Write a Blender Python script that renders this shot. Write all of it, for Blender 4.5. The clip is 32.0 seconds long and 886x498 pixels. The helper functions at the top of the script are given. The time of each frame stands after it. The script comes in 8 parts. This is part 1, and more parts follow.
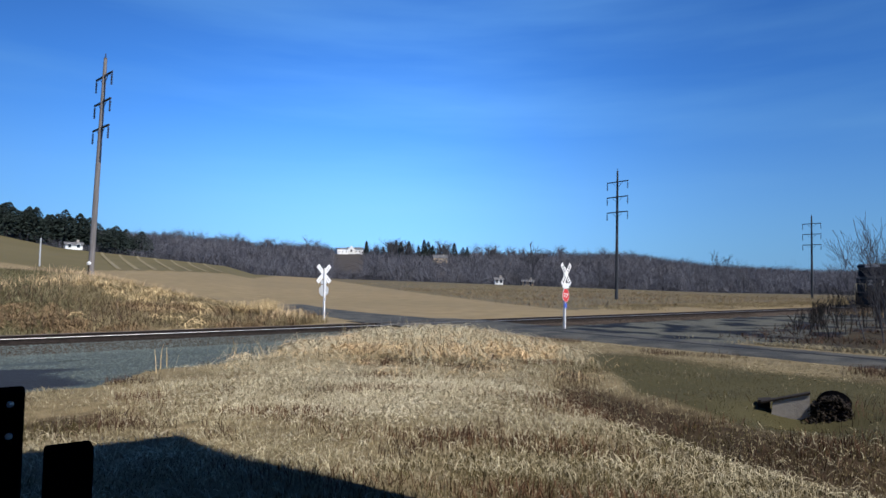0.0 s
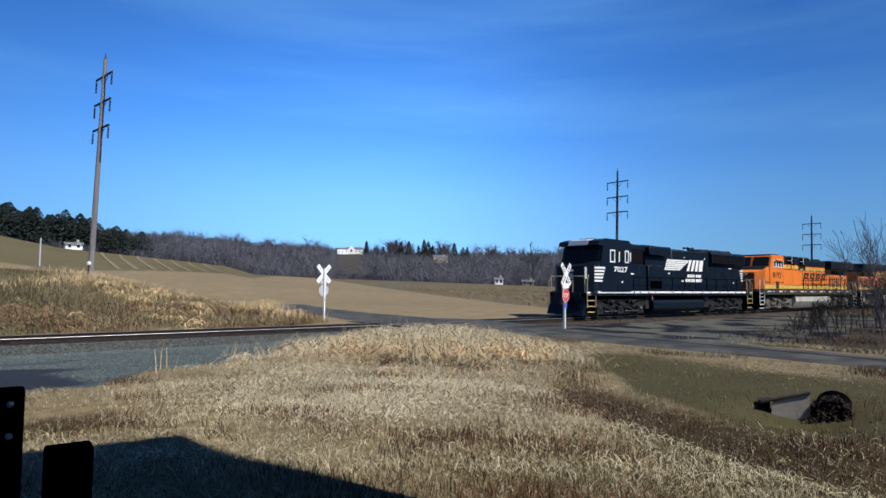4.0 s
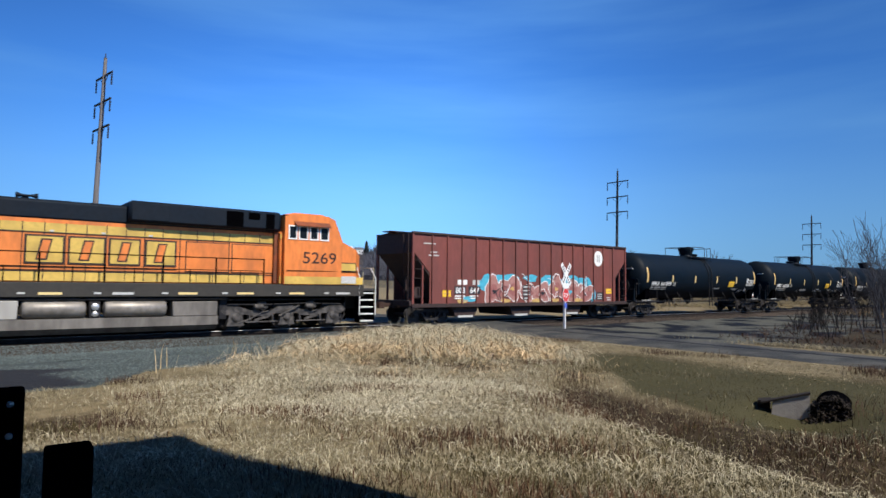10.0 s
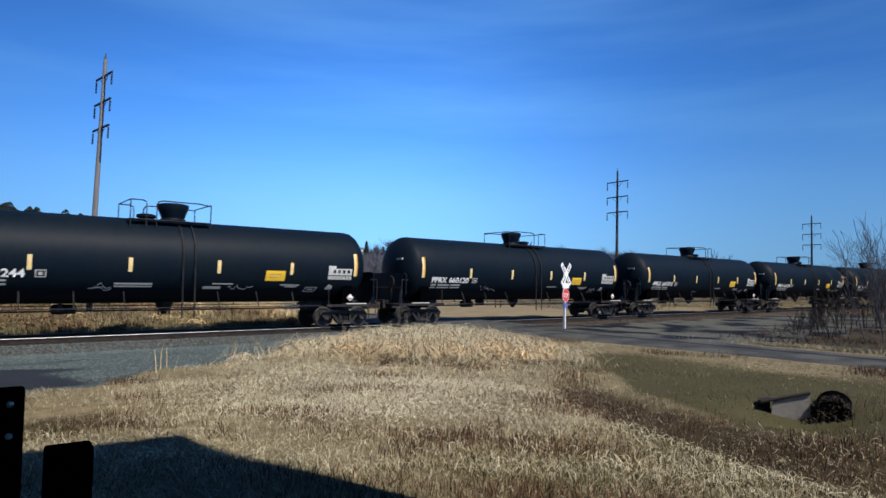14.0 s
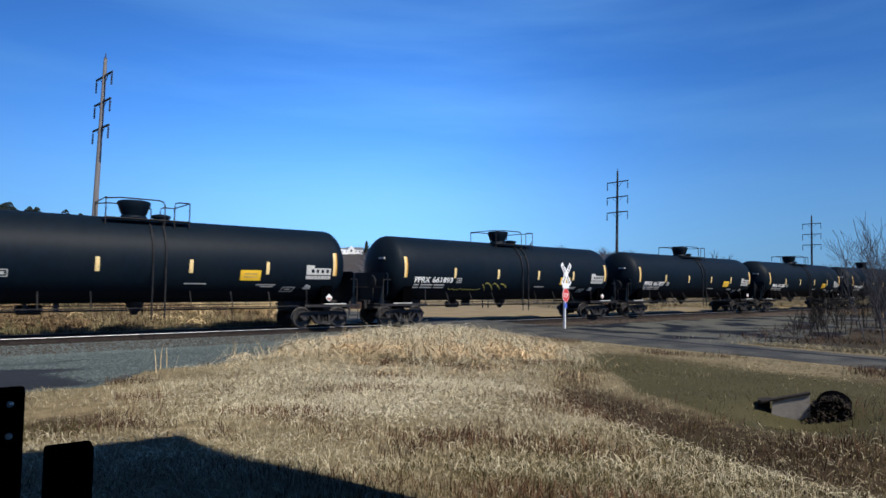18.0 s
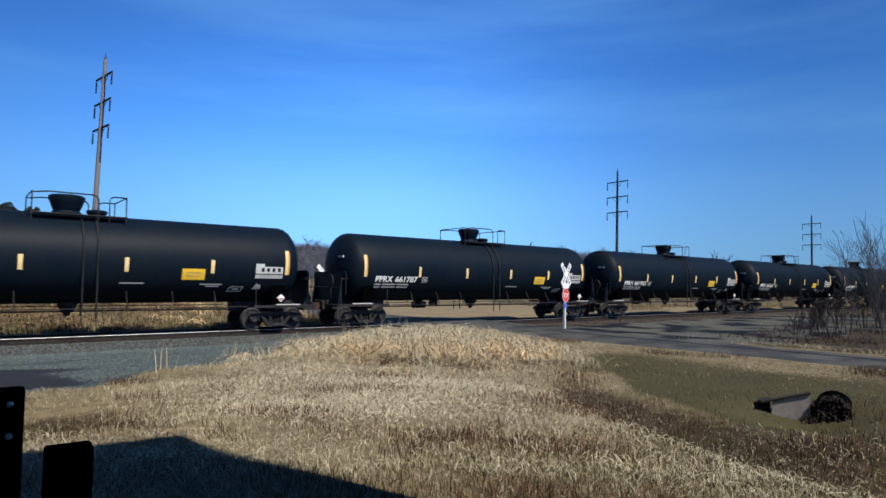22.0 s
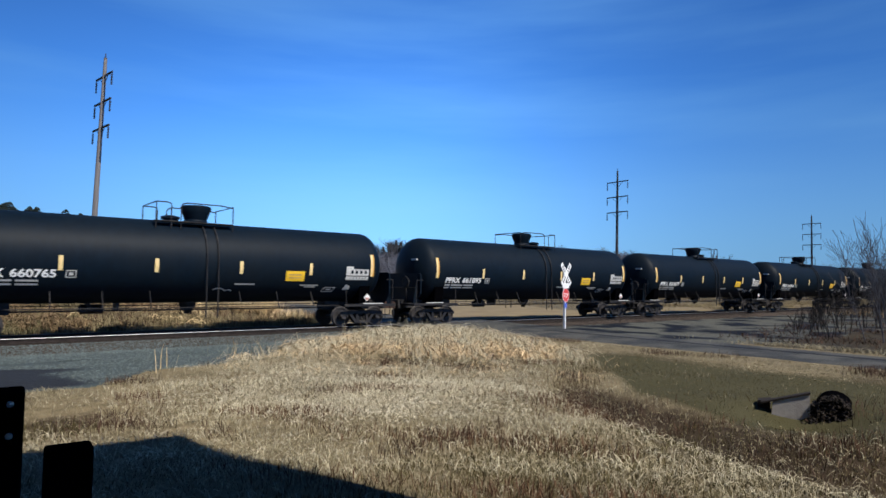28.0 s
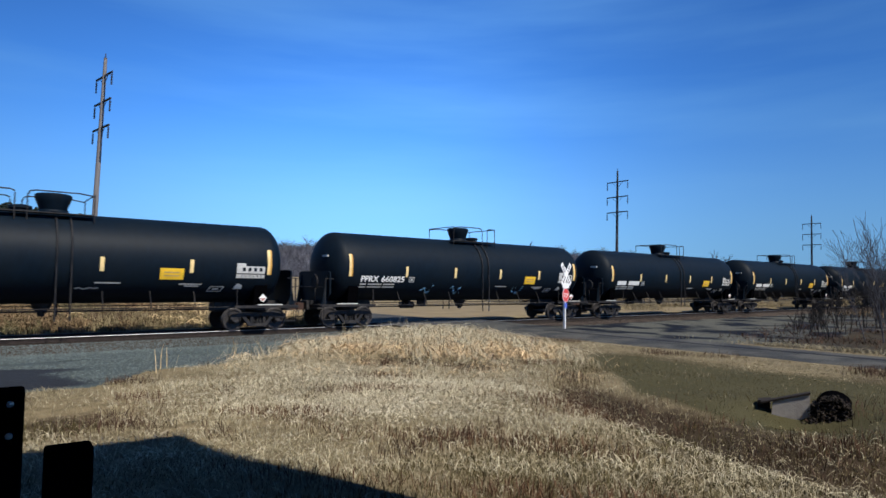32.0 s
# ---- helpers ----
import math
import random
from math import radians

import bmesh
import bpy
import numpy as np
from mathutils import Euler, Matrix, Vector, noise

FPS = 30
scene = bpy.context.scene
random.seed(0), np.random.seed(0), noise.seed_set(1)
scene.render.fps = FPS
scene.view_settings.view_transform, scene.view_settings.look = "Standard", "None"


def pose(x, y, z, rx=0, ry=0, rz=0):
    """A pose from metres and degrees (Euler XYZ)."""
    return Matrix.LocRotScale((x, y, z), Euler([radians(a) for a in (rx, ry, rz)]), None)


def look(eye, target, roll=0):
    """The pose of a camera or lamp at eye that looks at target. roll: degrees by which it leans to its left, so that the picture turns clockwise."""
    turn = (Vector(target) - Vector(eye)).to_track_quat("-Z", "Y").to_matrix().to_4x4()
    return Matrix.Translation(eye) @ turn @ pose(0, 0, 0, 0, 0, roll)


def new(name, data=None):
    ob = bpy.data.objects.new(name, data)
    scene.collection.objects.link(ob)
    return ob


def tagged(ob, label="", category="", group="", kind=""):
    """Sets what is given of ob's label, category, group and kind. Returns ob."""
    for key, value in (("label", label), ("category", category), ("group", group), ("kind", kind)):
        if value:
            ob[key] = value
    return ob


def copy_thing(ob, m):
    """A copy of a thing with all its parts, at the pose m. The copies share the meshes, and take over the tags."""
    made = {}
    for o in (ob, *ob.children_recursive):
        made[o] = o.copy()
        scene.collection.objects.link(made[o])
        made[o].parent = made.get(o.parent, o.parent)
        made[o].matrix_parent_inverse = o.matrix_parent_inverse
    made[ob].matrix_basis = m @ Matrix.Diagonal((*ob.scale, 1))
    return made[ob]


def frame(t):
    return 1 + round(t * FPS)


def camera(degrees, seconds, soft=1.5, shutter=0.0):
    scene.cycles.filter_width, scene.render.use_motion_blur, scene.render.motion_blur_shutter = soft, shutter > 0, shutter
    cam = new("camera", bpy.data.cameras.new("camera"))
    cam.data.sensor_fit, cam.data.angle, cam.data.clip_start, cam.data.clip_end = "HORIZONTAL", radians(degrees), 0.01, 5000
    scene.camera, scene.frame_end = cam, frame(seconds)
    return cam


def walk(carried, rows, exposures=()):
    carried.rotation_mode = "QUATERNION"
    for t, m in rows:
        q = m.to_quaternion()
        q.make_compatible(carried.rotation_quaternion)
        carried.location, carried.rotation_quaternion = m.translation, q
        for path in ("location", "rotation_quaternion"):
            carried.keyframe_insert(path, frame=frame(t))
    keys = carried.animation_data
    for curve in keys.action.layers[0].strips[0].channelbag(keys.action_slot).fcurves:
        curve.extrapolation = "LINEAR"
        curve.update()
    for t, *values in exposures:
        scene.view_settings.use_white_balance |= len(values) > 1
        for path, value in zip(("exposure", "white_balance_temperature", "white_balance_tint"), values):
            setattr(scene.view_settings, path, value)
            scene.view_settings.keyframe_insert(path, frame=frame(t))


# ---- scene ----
# The camera stands still beside a railway crossing, under an added, unseen shelter roof.
# World: x runs along the track, y across it (away from the camera), z = 0 at the rail heads.
cam = camera(71.135, 32.0, soft=1.55, shutter=0.1)
EYE = Vector((0.0, -24.632, 1.877))
YAW, PITCH, ROLL = radians(38.454), radians(3.251), 0.663
AIM = EYE + 10 * Vector((math.sin(YAW) * math.cos(PITCH), math.cos(YAW) * math.cos(PITCH), math.sin(PITCH)))
walk(cam, [(0.0, look(EYE, AIM, ROLL)), (32.0, look(EYE, AIM, ROLL))], exposures=[(0.0, 0.0), (32.0, 0.0)])

# ---- light ----
SUN_ELEVATION, SUN_AZIMUTH = radians(48), radians(172)      # azimuth clockwise from +y
TO_SUN = Vector((math.sin(SUN_AZIMUTH) * math.cos(SUN_ELEVATION), math.cos(SUN_AZIMUTH) * math.cos(SUN_ELEVATION), math.sin(SUN_ELEVATION)))
world = bpy.data.worlds.new("sky")
scene.world = world
world.use_nodes = True
wn, wl = world.node_tree.nodes, world.node_tree.links
sky = wn.new("ShaderNodeTexSky")
sky.sky_type, sky.sun_disc = "NISHITA", False
sky.sun_elevation, sky.sun_rotation = SUN_ELEVATION, SUN_AZIMUTH
sky.altitude, sky.air_density, sky.dust_density, sky.ozone_density = 200, 1.1, 0.4, 4.0
# thin high cloud, drawn out sideways
coord = wn.new("ShaderNodeTexCoord")
stretch = wn.new("ShaderNodeMapping")
stretch.inputs["Scale"].default_value = (1.0, 1.0, 9.0)
cirrus = wn.new("ShaderNodeTexNoise")
cirrus.inputs["Scale"].default_value, cirrus.inputs["Detail"].default_value = 1.3, 5
veil = wn.new("ShaderNodeMapRange")
veil.inputs["From Min"].default_value, veil.inputs["From Max"].default_value = 0.45, 0.8
veil.inputs["To Max"].default_value = 0.34
tint = wn.new("ShaderNodeMix")
tint.data_type, tint.blend_type = "RGBA", "MULTIPLY"
tint.inputs["Factor"].default_value = 1.0
tint.inputs["B"].default_value = (0.355, 0.835, 1.50, 1)
cloudy = wn.new("ShaderNodeMix")
cloudy.data_type = "RGBA"
cloudy.inputs["B"].default_value = (2.1, 5.0, 8.9, 1)
wl.new(coord.outputs["Generated"], stretch.inputs["Vector"])
wl.new(stretch.outputs["Vector"], cirrus.inputs["Vector"])
wl.new(cirrus.outputs["Fac"], veil.inputs["Value"])
wl.new(sky.outputs["Color"], tint.inputs["A"])
wl.new(tint.outputs["Result"], cloudy.inputs["A"])
wl.new(veil.outputs["Result"], cloudy.inputs["Factor"])
# pale haze low over the horizon
height = wn.new("ShaderNodeSeparateXYZ")
wl.new(coord.outputs["Generated"], height.inputs["Vector"])
low = wn.new("ShaderNodeMapRange")
low.interpolation_type = "SMOOTHSTEP"
low.inputs["From Min"].default_value, low.inputs["From Max"].default_value = 0.30, -0.02
low.inputs["To Min"].default_value, low.inputs["To Max"].default_value = 0.0, 0.75
wl.new(height.outputs["Z"], low.inputs["Value"])
haze = wn.new("ShaderNodeMix")
haze.data_type = "RGBA"
haze.inputs["B"].default_value = (2.25, 4.72, 8.25, 1)
wl.new(low.outputs["Result"], haze.inputs["Factor"])
wl.new(cloudy.outputs["Result"], haze.inputs["A"])
# the sky deepens smoothly towards +x
east = wn.new("ShaderNodeMapRange")
east.interpolation_type = "SMOOTHSTEP"
east.inputs["From Min"].default_value, east.inputs["From Max"].default_value = 0.55, 1.0
east.inputs["To Min"].default_value, east.inputs["To Max"].default_value = 1.12, 0.58
wl.new(height.outputs["X"], east.inputs["Value"])
deep = wn.new("ShaderNodeMix")
deep.data_type, deep.blend_type = "RGBA", "MULTIPLY"
deep.inputs["Factor"].default_value = 1.0
wl.new(haze.outputs["Result"], deep.inputs["A"])
west = wn.new("ShaderNodeMapRange")
west.interpolation_type = "SMOOTHSTEP"
west.inputs["From Min"].default_value, west.inputs["From Max"].default_value = -0.1, 0.55
west.inputs["To Min"].default_value, west.inputs["To Max"].default_value = 0.66, 1.12
wl.new(height.outputs["X"], west.inputs["Value"])
both = wn.new("ShaderNodeMath")
both.operation = "MULTIPLY"
wl.new(east.outputs["Result"], both.inputs[0])
wl.new(west.outputs["Result"], both.inputs[1])
wl.new(both.outputs["Value"], deep.inputs["B"])
# and towards the zenith
zenith = wn.new("ShaderNodeMapRange")
zenith.interpolation_type = "SMOOTHSTEP"
zenith.inputs["From Min"].default_value, zenith.inputs["From Max"].default_value = 0.22, 0.95
zenith.inputs["To Min"].default_value, zenith.inputs["To Max"].default_value = 1.0, 0.2
wl.new(height.outputs["Z"], zenith.inputs["Value"])
deeper = wn.new("ShaderNodeMix")
deeper.data_type, deeper.blend_type = "RGBA", "MULTIPLY"
deeper.inputs["Factor"].default_value = 1.0
wl.new(deep.outputs["Result"], deeper.inputs["A"])
wl.new(zenith.outputs["Result"], deeper.inputs["B"])
wl.new(deeper.outputs["Result"], wn["Background"].inputs["Color"])
wn["Background"].inputs["Strength"].default_value = 0.12
sun = new("sun", bpy.data.lights.new("sun", "SUN"))
sun.data.energy, sun.data.angle, sun.data.color = 5.6, radians(0.53), (1.0, 0.94, 0.84)
sun.matrix_world = look(TO_SUN * 100, (0, 0, 0))


# ---- materials ----
def material(name, colour, rough=0.7, metal=0.0, vary=0.12, grain=6.0, bump=0.0, bump_scale=60.0, dirt=None, dirt_amount=0.0, dirt_scale=1.5, island=0.0, spec=None, streak=1.0, mask=(0.42, 0.68)):
    """A surface with fine grain, patches of dirt or wear, and relief, all in metres."""
    m = bpy.data.materials.new(name)
    m.use_nodes = True
    n, l = m.node_tree.nodes, m.node_tree.links
    b = n["Principled BSDF"]
    b.inputs["Roughness"].default_value, b.inputs["Metallic"].default_value = rough, metal
    b.inputs["Specular IOR Level"].default_value = spec if spec is not None else (0.5 if rough < 0.8 else 0.12)
    c = n.new("ShaderNodeTexCoord")
    place = n.new("ShaderNodeMapping")
    place.inputs["Scale"].default_value = (1, 1, 1 / streak)
    l.new(c.outputs["Object"], place.inputs["Vector"])
    fine = n.new("ShaderNodeTexNoise")
    fine.inputs["Scale"].default_value, fine.inputs["Detail"].default_value = grain, 6
    l.new(place.outputs["Vector"], fine.inputs["Vector"])
    shade = n.new("ShaderNodeMapRange")
    shade.inputs["From Min"].default_value, shade.inputs["From Max"].default_value = 0.3, 0.7
    shade.inputs["To Min"].default_value, shade.inputs["To Max"].default_value = 1 - vary, 1 + vary
    l.new(fine.outputs["Fac"], shade.inputs["Value"])
    mul = n.new("ShaderNodeMix")
    mul.data_type, mul.blend_type = "RGBA", "MULTIPLY"
    mul.inputs["Factor"].default_value = 1
    mul.inputs["A"].default_value = (*colour, 1)
    l.new(shade.outputs["Result"], mul.inputs["B"])
    out = mul.outputs["Result"]
    if island:
        geo = n.new("ShaderNodeNewGeometry")
        each = n.new("ShaderNodeMapRange")
        each.inputs["To Min"].default_value, each.inputs["To Max"].default_value = 1 - island, 1 + island
        l.new(geo.outputs["Random Per Island"], each.inputs["Value"])
        mul2 = n.new("ShaderNodeMix")
        mul2.data_type, mul2.blend_type = "RGBA", "MULTIPLY"
        mul2.inputs["Factor"].default_value = 1
        l.new(out, mul2.inputs["A"])
        l.new(each.outputs["Result"], mul2.inputs["B"])
        out = mul2.outputs["Result"]
    if dirt:
        patch = n.new("ShaderNodeTexNoise")
        patch.inputs["Scale"].default_value, patch.inputs["Detail"].default_value = dirt_scale, 4
        l.new(place.outputs["Vector"], patch.inputs["Vector"])
        cover = n.new("ShaderNodeMapRange")
        cover.inputs["From Min"].default_value, cover.inputs["From Max"].default_value = mask
        cover.inputs["To Max"].default_value = dirt_amount
        l.new(patch.outputs["Fac"], cover.inputs["Value"])
        mix = n.new("ShaderNodeMix")
        mix.data_type = "RGBA"
        l.new(cover.outputs["Result"], mix.inputs["Factor"])
        l.new(out, mix.inputs["A"])
        mix.inputs["B"].default_value = (*dirt, 1)
        out = mix.outputs["Result"]
    l.new(out, b.inputs["Base Color"])
    if bump:
        rel = n.new("ShaderNodeTexNoise")
        rel.inputs["Scale"].default_value, rel.inputs["Detail"].default_value = bump_scale, 3
        l.new(c.outputs["Object"], rel.inputs["Vector"])
        bp = n.new("ShaderNodeBump")
        bp.inputs["Strength"].default_value, bp.inputs["Distance"].default_value = bump, 0.02
        l.new(rel.outputs["Fac"], bp.inputs["Height"])
        l.new(bp.outputs["Normal"], b.inputs["Normal"])
    return m


def grown_over(mat, layer, colour, dark, scale, ragged=0.5):
    """Let another ground cover take over where the mesh layer of that name says so."""
    n, l = mat.node_tree.nodes, mat.node_tree.links
    base = n["Principled BSDF"].inputs["Base Color"]
    before = base.links[0].from_socket
    spread = n.new("ShaderNodeAttribute")
    spread.attribute_name = layer
    c = n.new("ShaderNodeTexCoord")
    noise, tone = n.new("ShaderNodeTexNoise"), n.new("ShaderNodeTexNoise")
    noise.inputs["Scale"].default_value, noise.inputs["Detail"].default_value = scale * 4, 5
    tone.inputs["Scale"].default_value, tone.inputs["Detail"].default_value = scale, 5
    edge = n.new("ShaderNodeMath")
    edge.operation = "MULTIPLY_ADD"
    edge.inputs[1].default_value = ragged
    fac = n.new("ShaderNodeMapRange")
    fac.inputs["From Min"].default_value, fac.inputs["From Max"].default_value = 0.3 + ragged / 2, 0.7 + ragged / 2
    two = n.new("ShaderNodeMix")
    two.data_type = "RGBA"
    two.inputs["A"].default_value, two.inputs["B"].default_value = (*colour, 1), (*dark, 1)
    mix = n.new("ShaderNodeMix")
    mix.data_type = "RGBA"
    for k in (noise, tone):
        l.new(c.outputs["Object"], k.inputs["Vector"])
    l.new(noise.outputs["Fac"], edge.inputs[0])
    l.new(spread.outputs["Fac"], edge.inputs[2])
    l.new(edge.outputs["Value"], fac.inputs["Value"])
    l.new(tone.outputs["Fac"], two.inputs["Factor"])
    l.new(fac.outputs["Result"], mix.inputs["Factor"])
    l.new(before, mix.inputs["A"])
    l.new(two.outputs["Result"], mix.inputs["B"])
    l.new(mix.outputs["Result"], base)


def glowing(name, colour, strength):
    """Lamp glass that gives off light."""
    m = bpy.data.materials.new(name)
    m.use_nodes = True
    b = m.node_tree.nodes["Principled BSDF"]
    b.inputs["Base Color"].default_value = (*colour, 1)
    b.inputs["Emission Color"].default_value = (*colour, 1)
    b.inputs["Emission Strength"].default_value = strength
    return m


GRIME = (0.045, 0.038, 0.03)
M = dict(
    black_paint=material("black locomotive paint", (0.0030, 0.0080, 0.0165), 0.5, vary=0.25, dirt=(0.009, 0.0135, 0.021), dirt_amount=0.35, dirt_scale=0.8, bump=0.05, bump_scale=3, spec=0.16),
    tank_paint=material("black tank paint", (0.0027, 0.0078, 0.0150), 0.55, vary=0.2, dirt=(0.0072, 0.0112, 0.0155), dirt_amount=0.5, dirt_scale=0.7, streak=2.5, bump=0.06, bump_scale=2.5, spec=0.11),
    orange=material("orange locomotive paint", (0.78, 0.200, 0.026), 0.45, vary=0.1, dirt=(0.25, 0.07, 0.02), dirt_amount=0.3, dirt_scale=1.0, streak=2.5),
    orange_old=material("faded orange locomotive paint", (0.76, 0.215, 0.042), 0.55, vary=0.14, dirt=(0.24, 0.08, 0.03), dirt_amount=0.5, dirt_scale=1.2, streak=2.5),
    yellow_band=material("yellow locomotive paint", (0.66, 0.44, 0.095), 0.5, vary=0.15, dirt=(0.27, 0.18, 0.05), dirt_amount=0.5, dirt_scale=1.5),
    roof_black=material("sooty black roof paint", (0.0042, 0.0096, 0.0180), 0.6, vary=0.25, dirt=(0.012, 0.014, 0.018), dirt_amount=0.4, spec=0.18),
    sill_grey=material("dusty grey-brown sill paint", (0.036, 0.034, 0.034), 0.7, vary=0.2, dirt=GRIME, dirt_amount=0.6),
    tank_grey=material("light grey fuel tank paint", (0.44, 0.43, 0.40), 0.6, vary=0.12, dirt=(0.16, 0.14, 0.12), dirt_amount=0.55, streak=3),
    truck_silver=material("dusty silver truck paint", (0.20, 0.185, 0.165), 0.7, vary=0.25, dirt=(0.02, 0.018, 0.017), dirt_amount=0.95, dirt_scale=5.5, mask=(0.40, 0.58)),
    truck_black=material("oily black truck steel", (0.016, 0.0160, 0.0185), 0.7, vary=0.3, dirt=(0.055, 0.049, 0.044), dirt_amount=0.5, dirt_scale=3, spec=0.25),
    wheel_steel=material("brown wheel steel", (0.040, 0.036, 0.036), 0.6, 0.3, vary=0.3),
    bright_steel=material("bright worn rail steel", (0.36, 0.35, 0.34), 0.42, 0.9, vary=0.1),
    dull_steel=material("dull brown rail steel", (0.11, 0.093, 0.082), 0.6, 0.5, vary=0.2),
    rail_rust=material("rusty rail steel", (0.03, 0.024, 0.022), 0.8, 0.2, vary=0.3),
    white_paint=material("white stencil paint", (0.80, 0.80, 0.78), 0.5, vary=0.06),
    worn_white=material("worn white stencil paint", (0.52, 0.52, 0.50), 0.6, vary=0.25, grain=25),
    reflect_yellow=material("yellow reflective tape", (0.80, 0.60, 0.27), 0.45, vary=0.1),
    placard_yellow=material("yellow panel", (0.85, 0.52, 0.03), 0.5, vary=0.08),
    step_yellow=material("yellow step edge", (0.50, 0.36, 0.12), 0.6, vary=0.15, dirt=GRIME, dirt_amount=0.4),
    rail_white=material("white handrail paint", (0.75, 0.75, 0.72), 0.5, vary=0.08),
    dark_mark=material("dark brown lettering", (0.035, 0.02, 0.012), 0.5, vary=0.15),
    grille=material("dark louvre", (0.018, 0.016, 0.015), 0.7, vary=0.25),
    oxide=material("oxide red hopper paint", (0.195, 0.052, 0.040), 0.65, vary=0.14, dirt=(0.08, 0.04, 0.035), dirt_amount=0.45, dirt_scale=0.9, streak=3, bump=0.05, bump_scale=4),
    oxide_dark=material("dark rusty and shaded steel", (0.036, 0.020, 0.018), 0.75, vary=0.25),
    red_sign=material("red sign sheeting", (0.62, 0.045, 0.05), 0.45, vary=0.06),
    blue_sign=material("blue sign sheeting", (0.08, 0.14, 0.55), 0.45, vary=0.06),
    sign_white=material("white sign sheeting", (0.82, 0.82, 0.82), 0.4, vary=0.04),
    sign_back=material("bare sign metal", (0.55, 0.56, 0.57), 0.45, 0.3, vary=0.08),
    pole_wood=material("weathered brown pole wood", (0.165, 0.155, 0.155), 0.85, vary=0.25, grain=9, streak=12, dirt=(0.30, 0.27, 0.25), dirt_amount=0.5, bump=0.3),
    pole_dark=material("dark pole wood", (0.045, 0.05, 0.06), 0.85, vary=0.25, grain=9, streak=12),
    insulator=material("dark glazed insulator", (0.04, 0.045, 0.06), 0.25, vary=0.1),
    tie_wood=material("creosoted tie wood", (0.03, 0.025, 0.022), 0.9, vary=0.3, grain=8, bump=0.4),
    asphalt=material("worn asphalt", (0.082, 0.082, 0.075), 0.85, vary=0.2, grain=40, dirt=(0.020, 0.023, 0.029), dirt_amount=0.6, dirt_scale=0.7, bump=0.4, bump_scale=120, mask=(0.44, 0.58), spec=0.1),
    concrete=material("weathered concrete", (0.40, 0.37, 0.34), 0.85, vary=0.15, grain=12, dirt=(0.2, 0.17, 0.15), dirt_amount=0.5, dirt_scale=3, bump=0.3, bump_scale=50),
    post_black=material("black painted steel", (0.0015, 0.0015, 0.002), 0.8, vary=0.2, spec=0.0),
    bolt=material("galvanised bolt", (0.55, 0.55, 0.55), 0.4, 0.6),
    lamp_lit=glowing("lit lamp glass", (1.0, 0.95, 0.85), 1.2),
    glass=material("dark cab glass", (0.010, 0.014, 0.018), 0.08, vary=0.05, spec=0.06),
    timber=material("plain timber", (0.06, 0.045, 0.032), 0.8, vary=0.2, streak=6),
    house_white=material("white house siding", (0.78, 0.78, 0.76), 0.7, vary=0.06),
    house_tan=material("tan house siding", (0.52, 0.40, 0.27), 0.7, vary=0.08),
    roof_grey=material("grey roof shingles", (0.14, 0.14, 0.15), 0.85, vary=0.15),
    window_dark=material("far window glass", (0.03, 0.035, 0.045), 0.1),
    graf_blue=material("light blue spray paint", (0.07, 0.40, 0.54), 0.55, vary=0.2),
    graf_pink=material("salmon spray paint", (0.38, 0.185, 0.16), 0.55, vary=0.15),
    graf_black=material("black spray paint", (0.02, 0.02, 0.024), 0.5),
    graf_ochre=material("ochre spray paint", (0.55, 0.36, 0.12), 0.55, vary=0.2),
    graf_yellow=material("yellow spray paint", (0.50, 0.42, 0.10), 0.55, vary=0.2),
    graf_tag_blue=material("pale blue marker paint", (0.28, 0.58, 0.82), 0.55, vary=0.2),
    soil=material("dry thatch and soil", (0.185, 0.148, 0.088), 0.95, vary=0.3, grain=5, dirt=(0.095, 0.076, 0.044), dirt_amount=0.6, dirt_scale=0.5, bump=0.6, bump_scale=25),
    gravel=material("blue-grey gravel", (0.054, 0.073, 0.073), 0.9, vary=0.5, grain=22, dirt=(0.04, 0.05, 0.06), dirt_amount=0.6, dirt_scale=0.6, bump=0.9, bump_scale=30, spec=0.35),
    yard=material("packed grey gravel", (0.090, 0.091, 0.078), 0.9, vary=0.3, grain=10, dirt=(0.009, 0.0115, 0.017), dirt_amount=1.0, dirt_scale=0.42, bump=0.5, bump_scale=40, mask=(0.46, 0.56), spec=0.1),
    bed=material("dark brown track ballast", (0.060, 0.047, 0.039), 0.9, vary=0.35, grain=14, dirt=(0.026, 0.022, 0.019), dirt_amount=0.5, bump=0.9, bump_scale=30),
    stone=material("ballast stone", (0.088, 0.110, 0.110), 0.9, vary=0.2, island=0.5, spec=0.35),
    stone_dark=material("dark ballast stone", (0.030, 0.025, 0.022), 0.9, vary=0.2, island=0.5),
    field=material("pale tan mown field", (0.215, 0.168, 0.098), 0.95, vary=0.15, grain=0.6, dirt=(0.17, 0.136, 0.082), dirt_amount=0.6, dirt_scale=0.03, bump=0.4, bump_scale=3),
    stubble=material("brown stubble field", (0.155, 0.130, 0.080), 0.95, vary=0.35, grain=1.2, dirt=(0.12, 0.098, 0.06), dirt_amount=0.6, dirt_scale=0.08, bump=0.6, bump_scale=2),
    woodfloor=material("brown woodland floor", (0.062, 0.054, 0.050), 0.95, vary=0.3, grain=0.5),
    rust=material("brown rusty steel", (0.062, 0.036, 0.029), 0.8, vary=0.3, dirt=(0.04, 0.03, 0.026), dirt_amount=0.6, dirt_scale=4),
    amber_tape=material("amber reflective tape", (0.60, 0.31, 0.05), 0.5, vary=0.12),
    house_far=material("bright white house siding", (0.86, 0.86, 0.84), 0.7, vary=0.04),
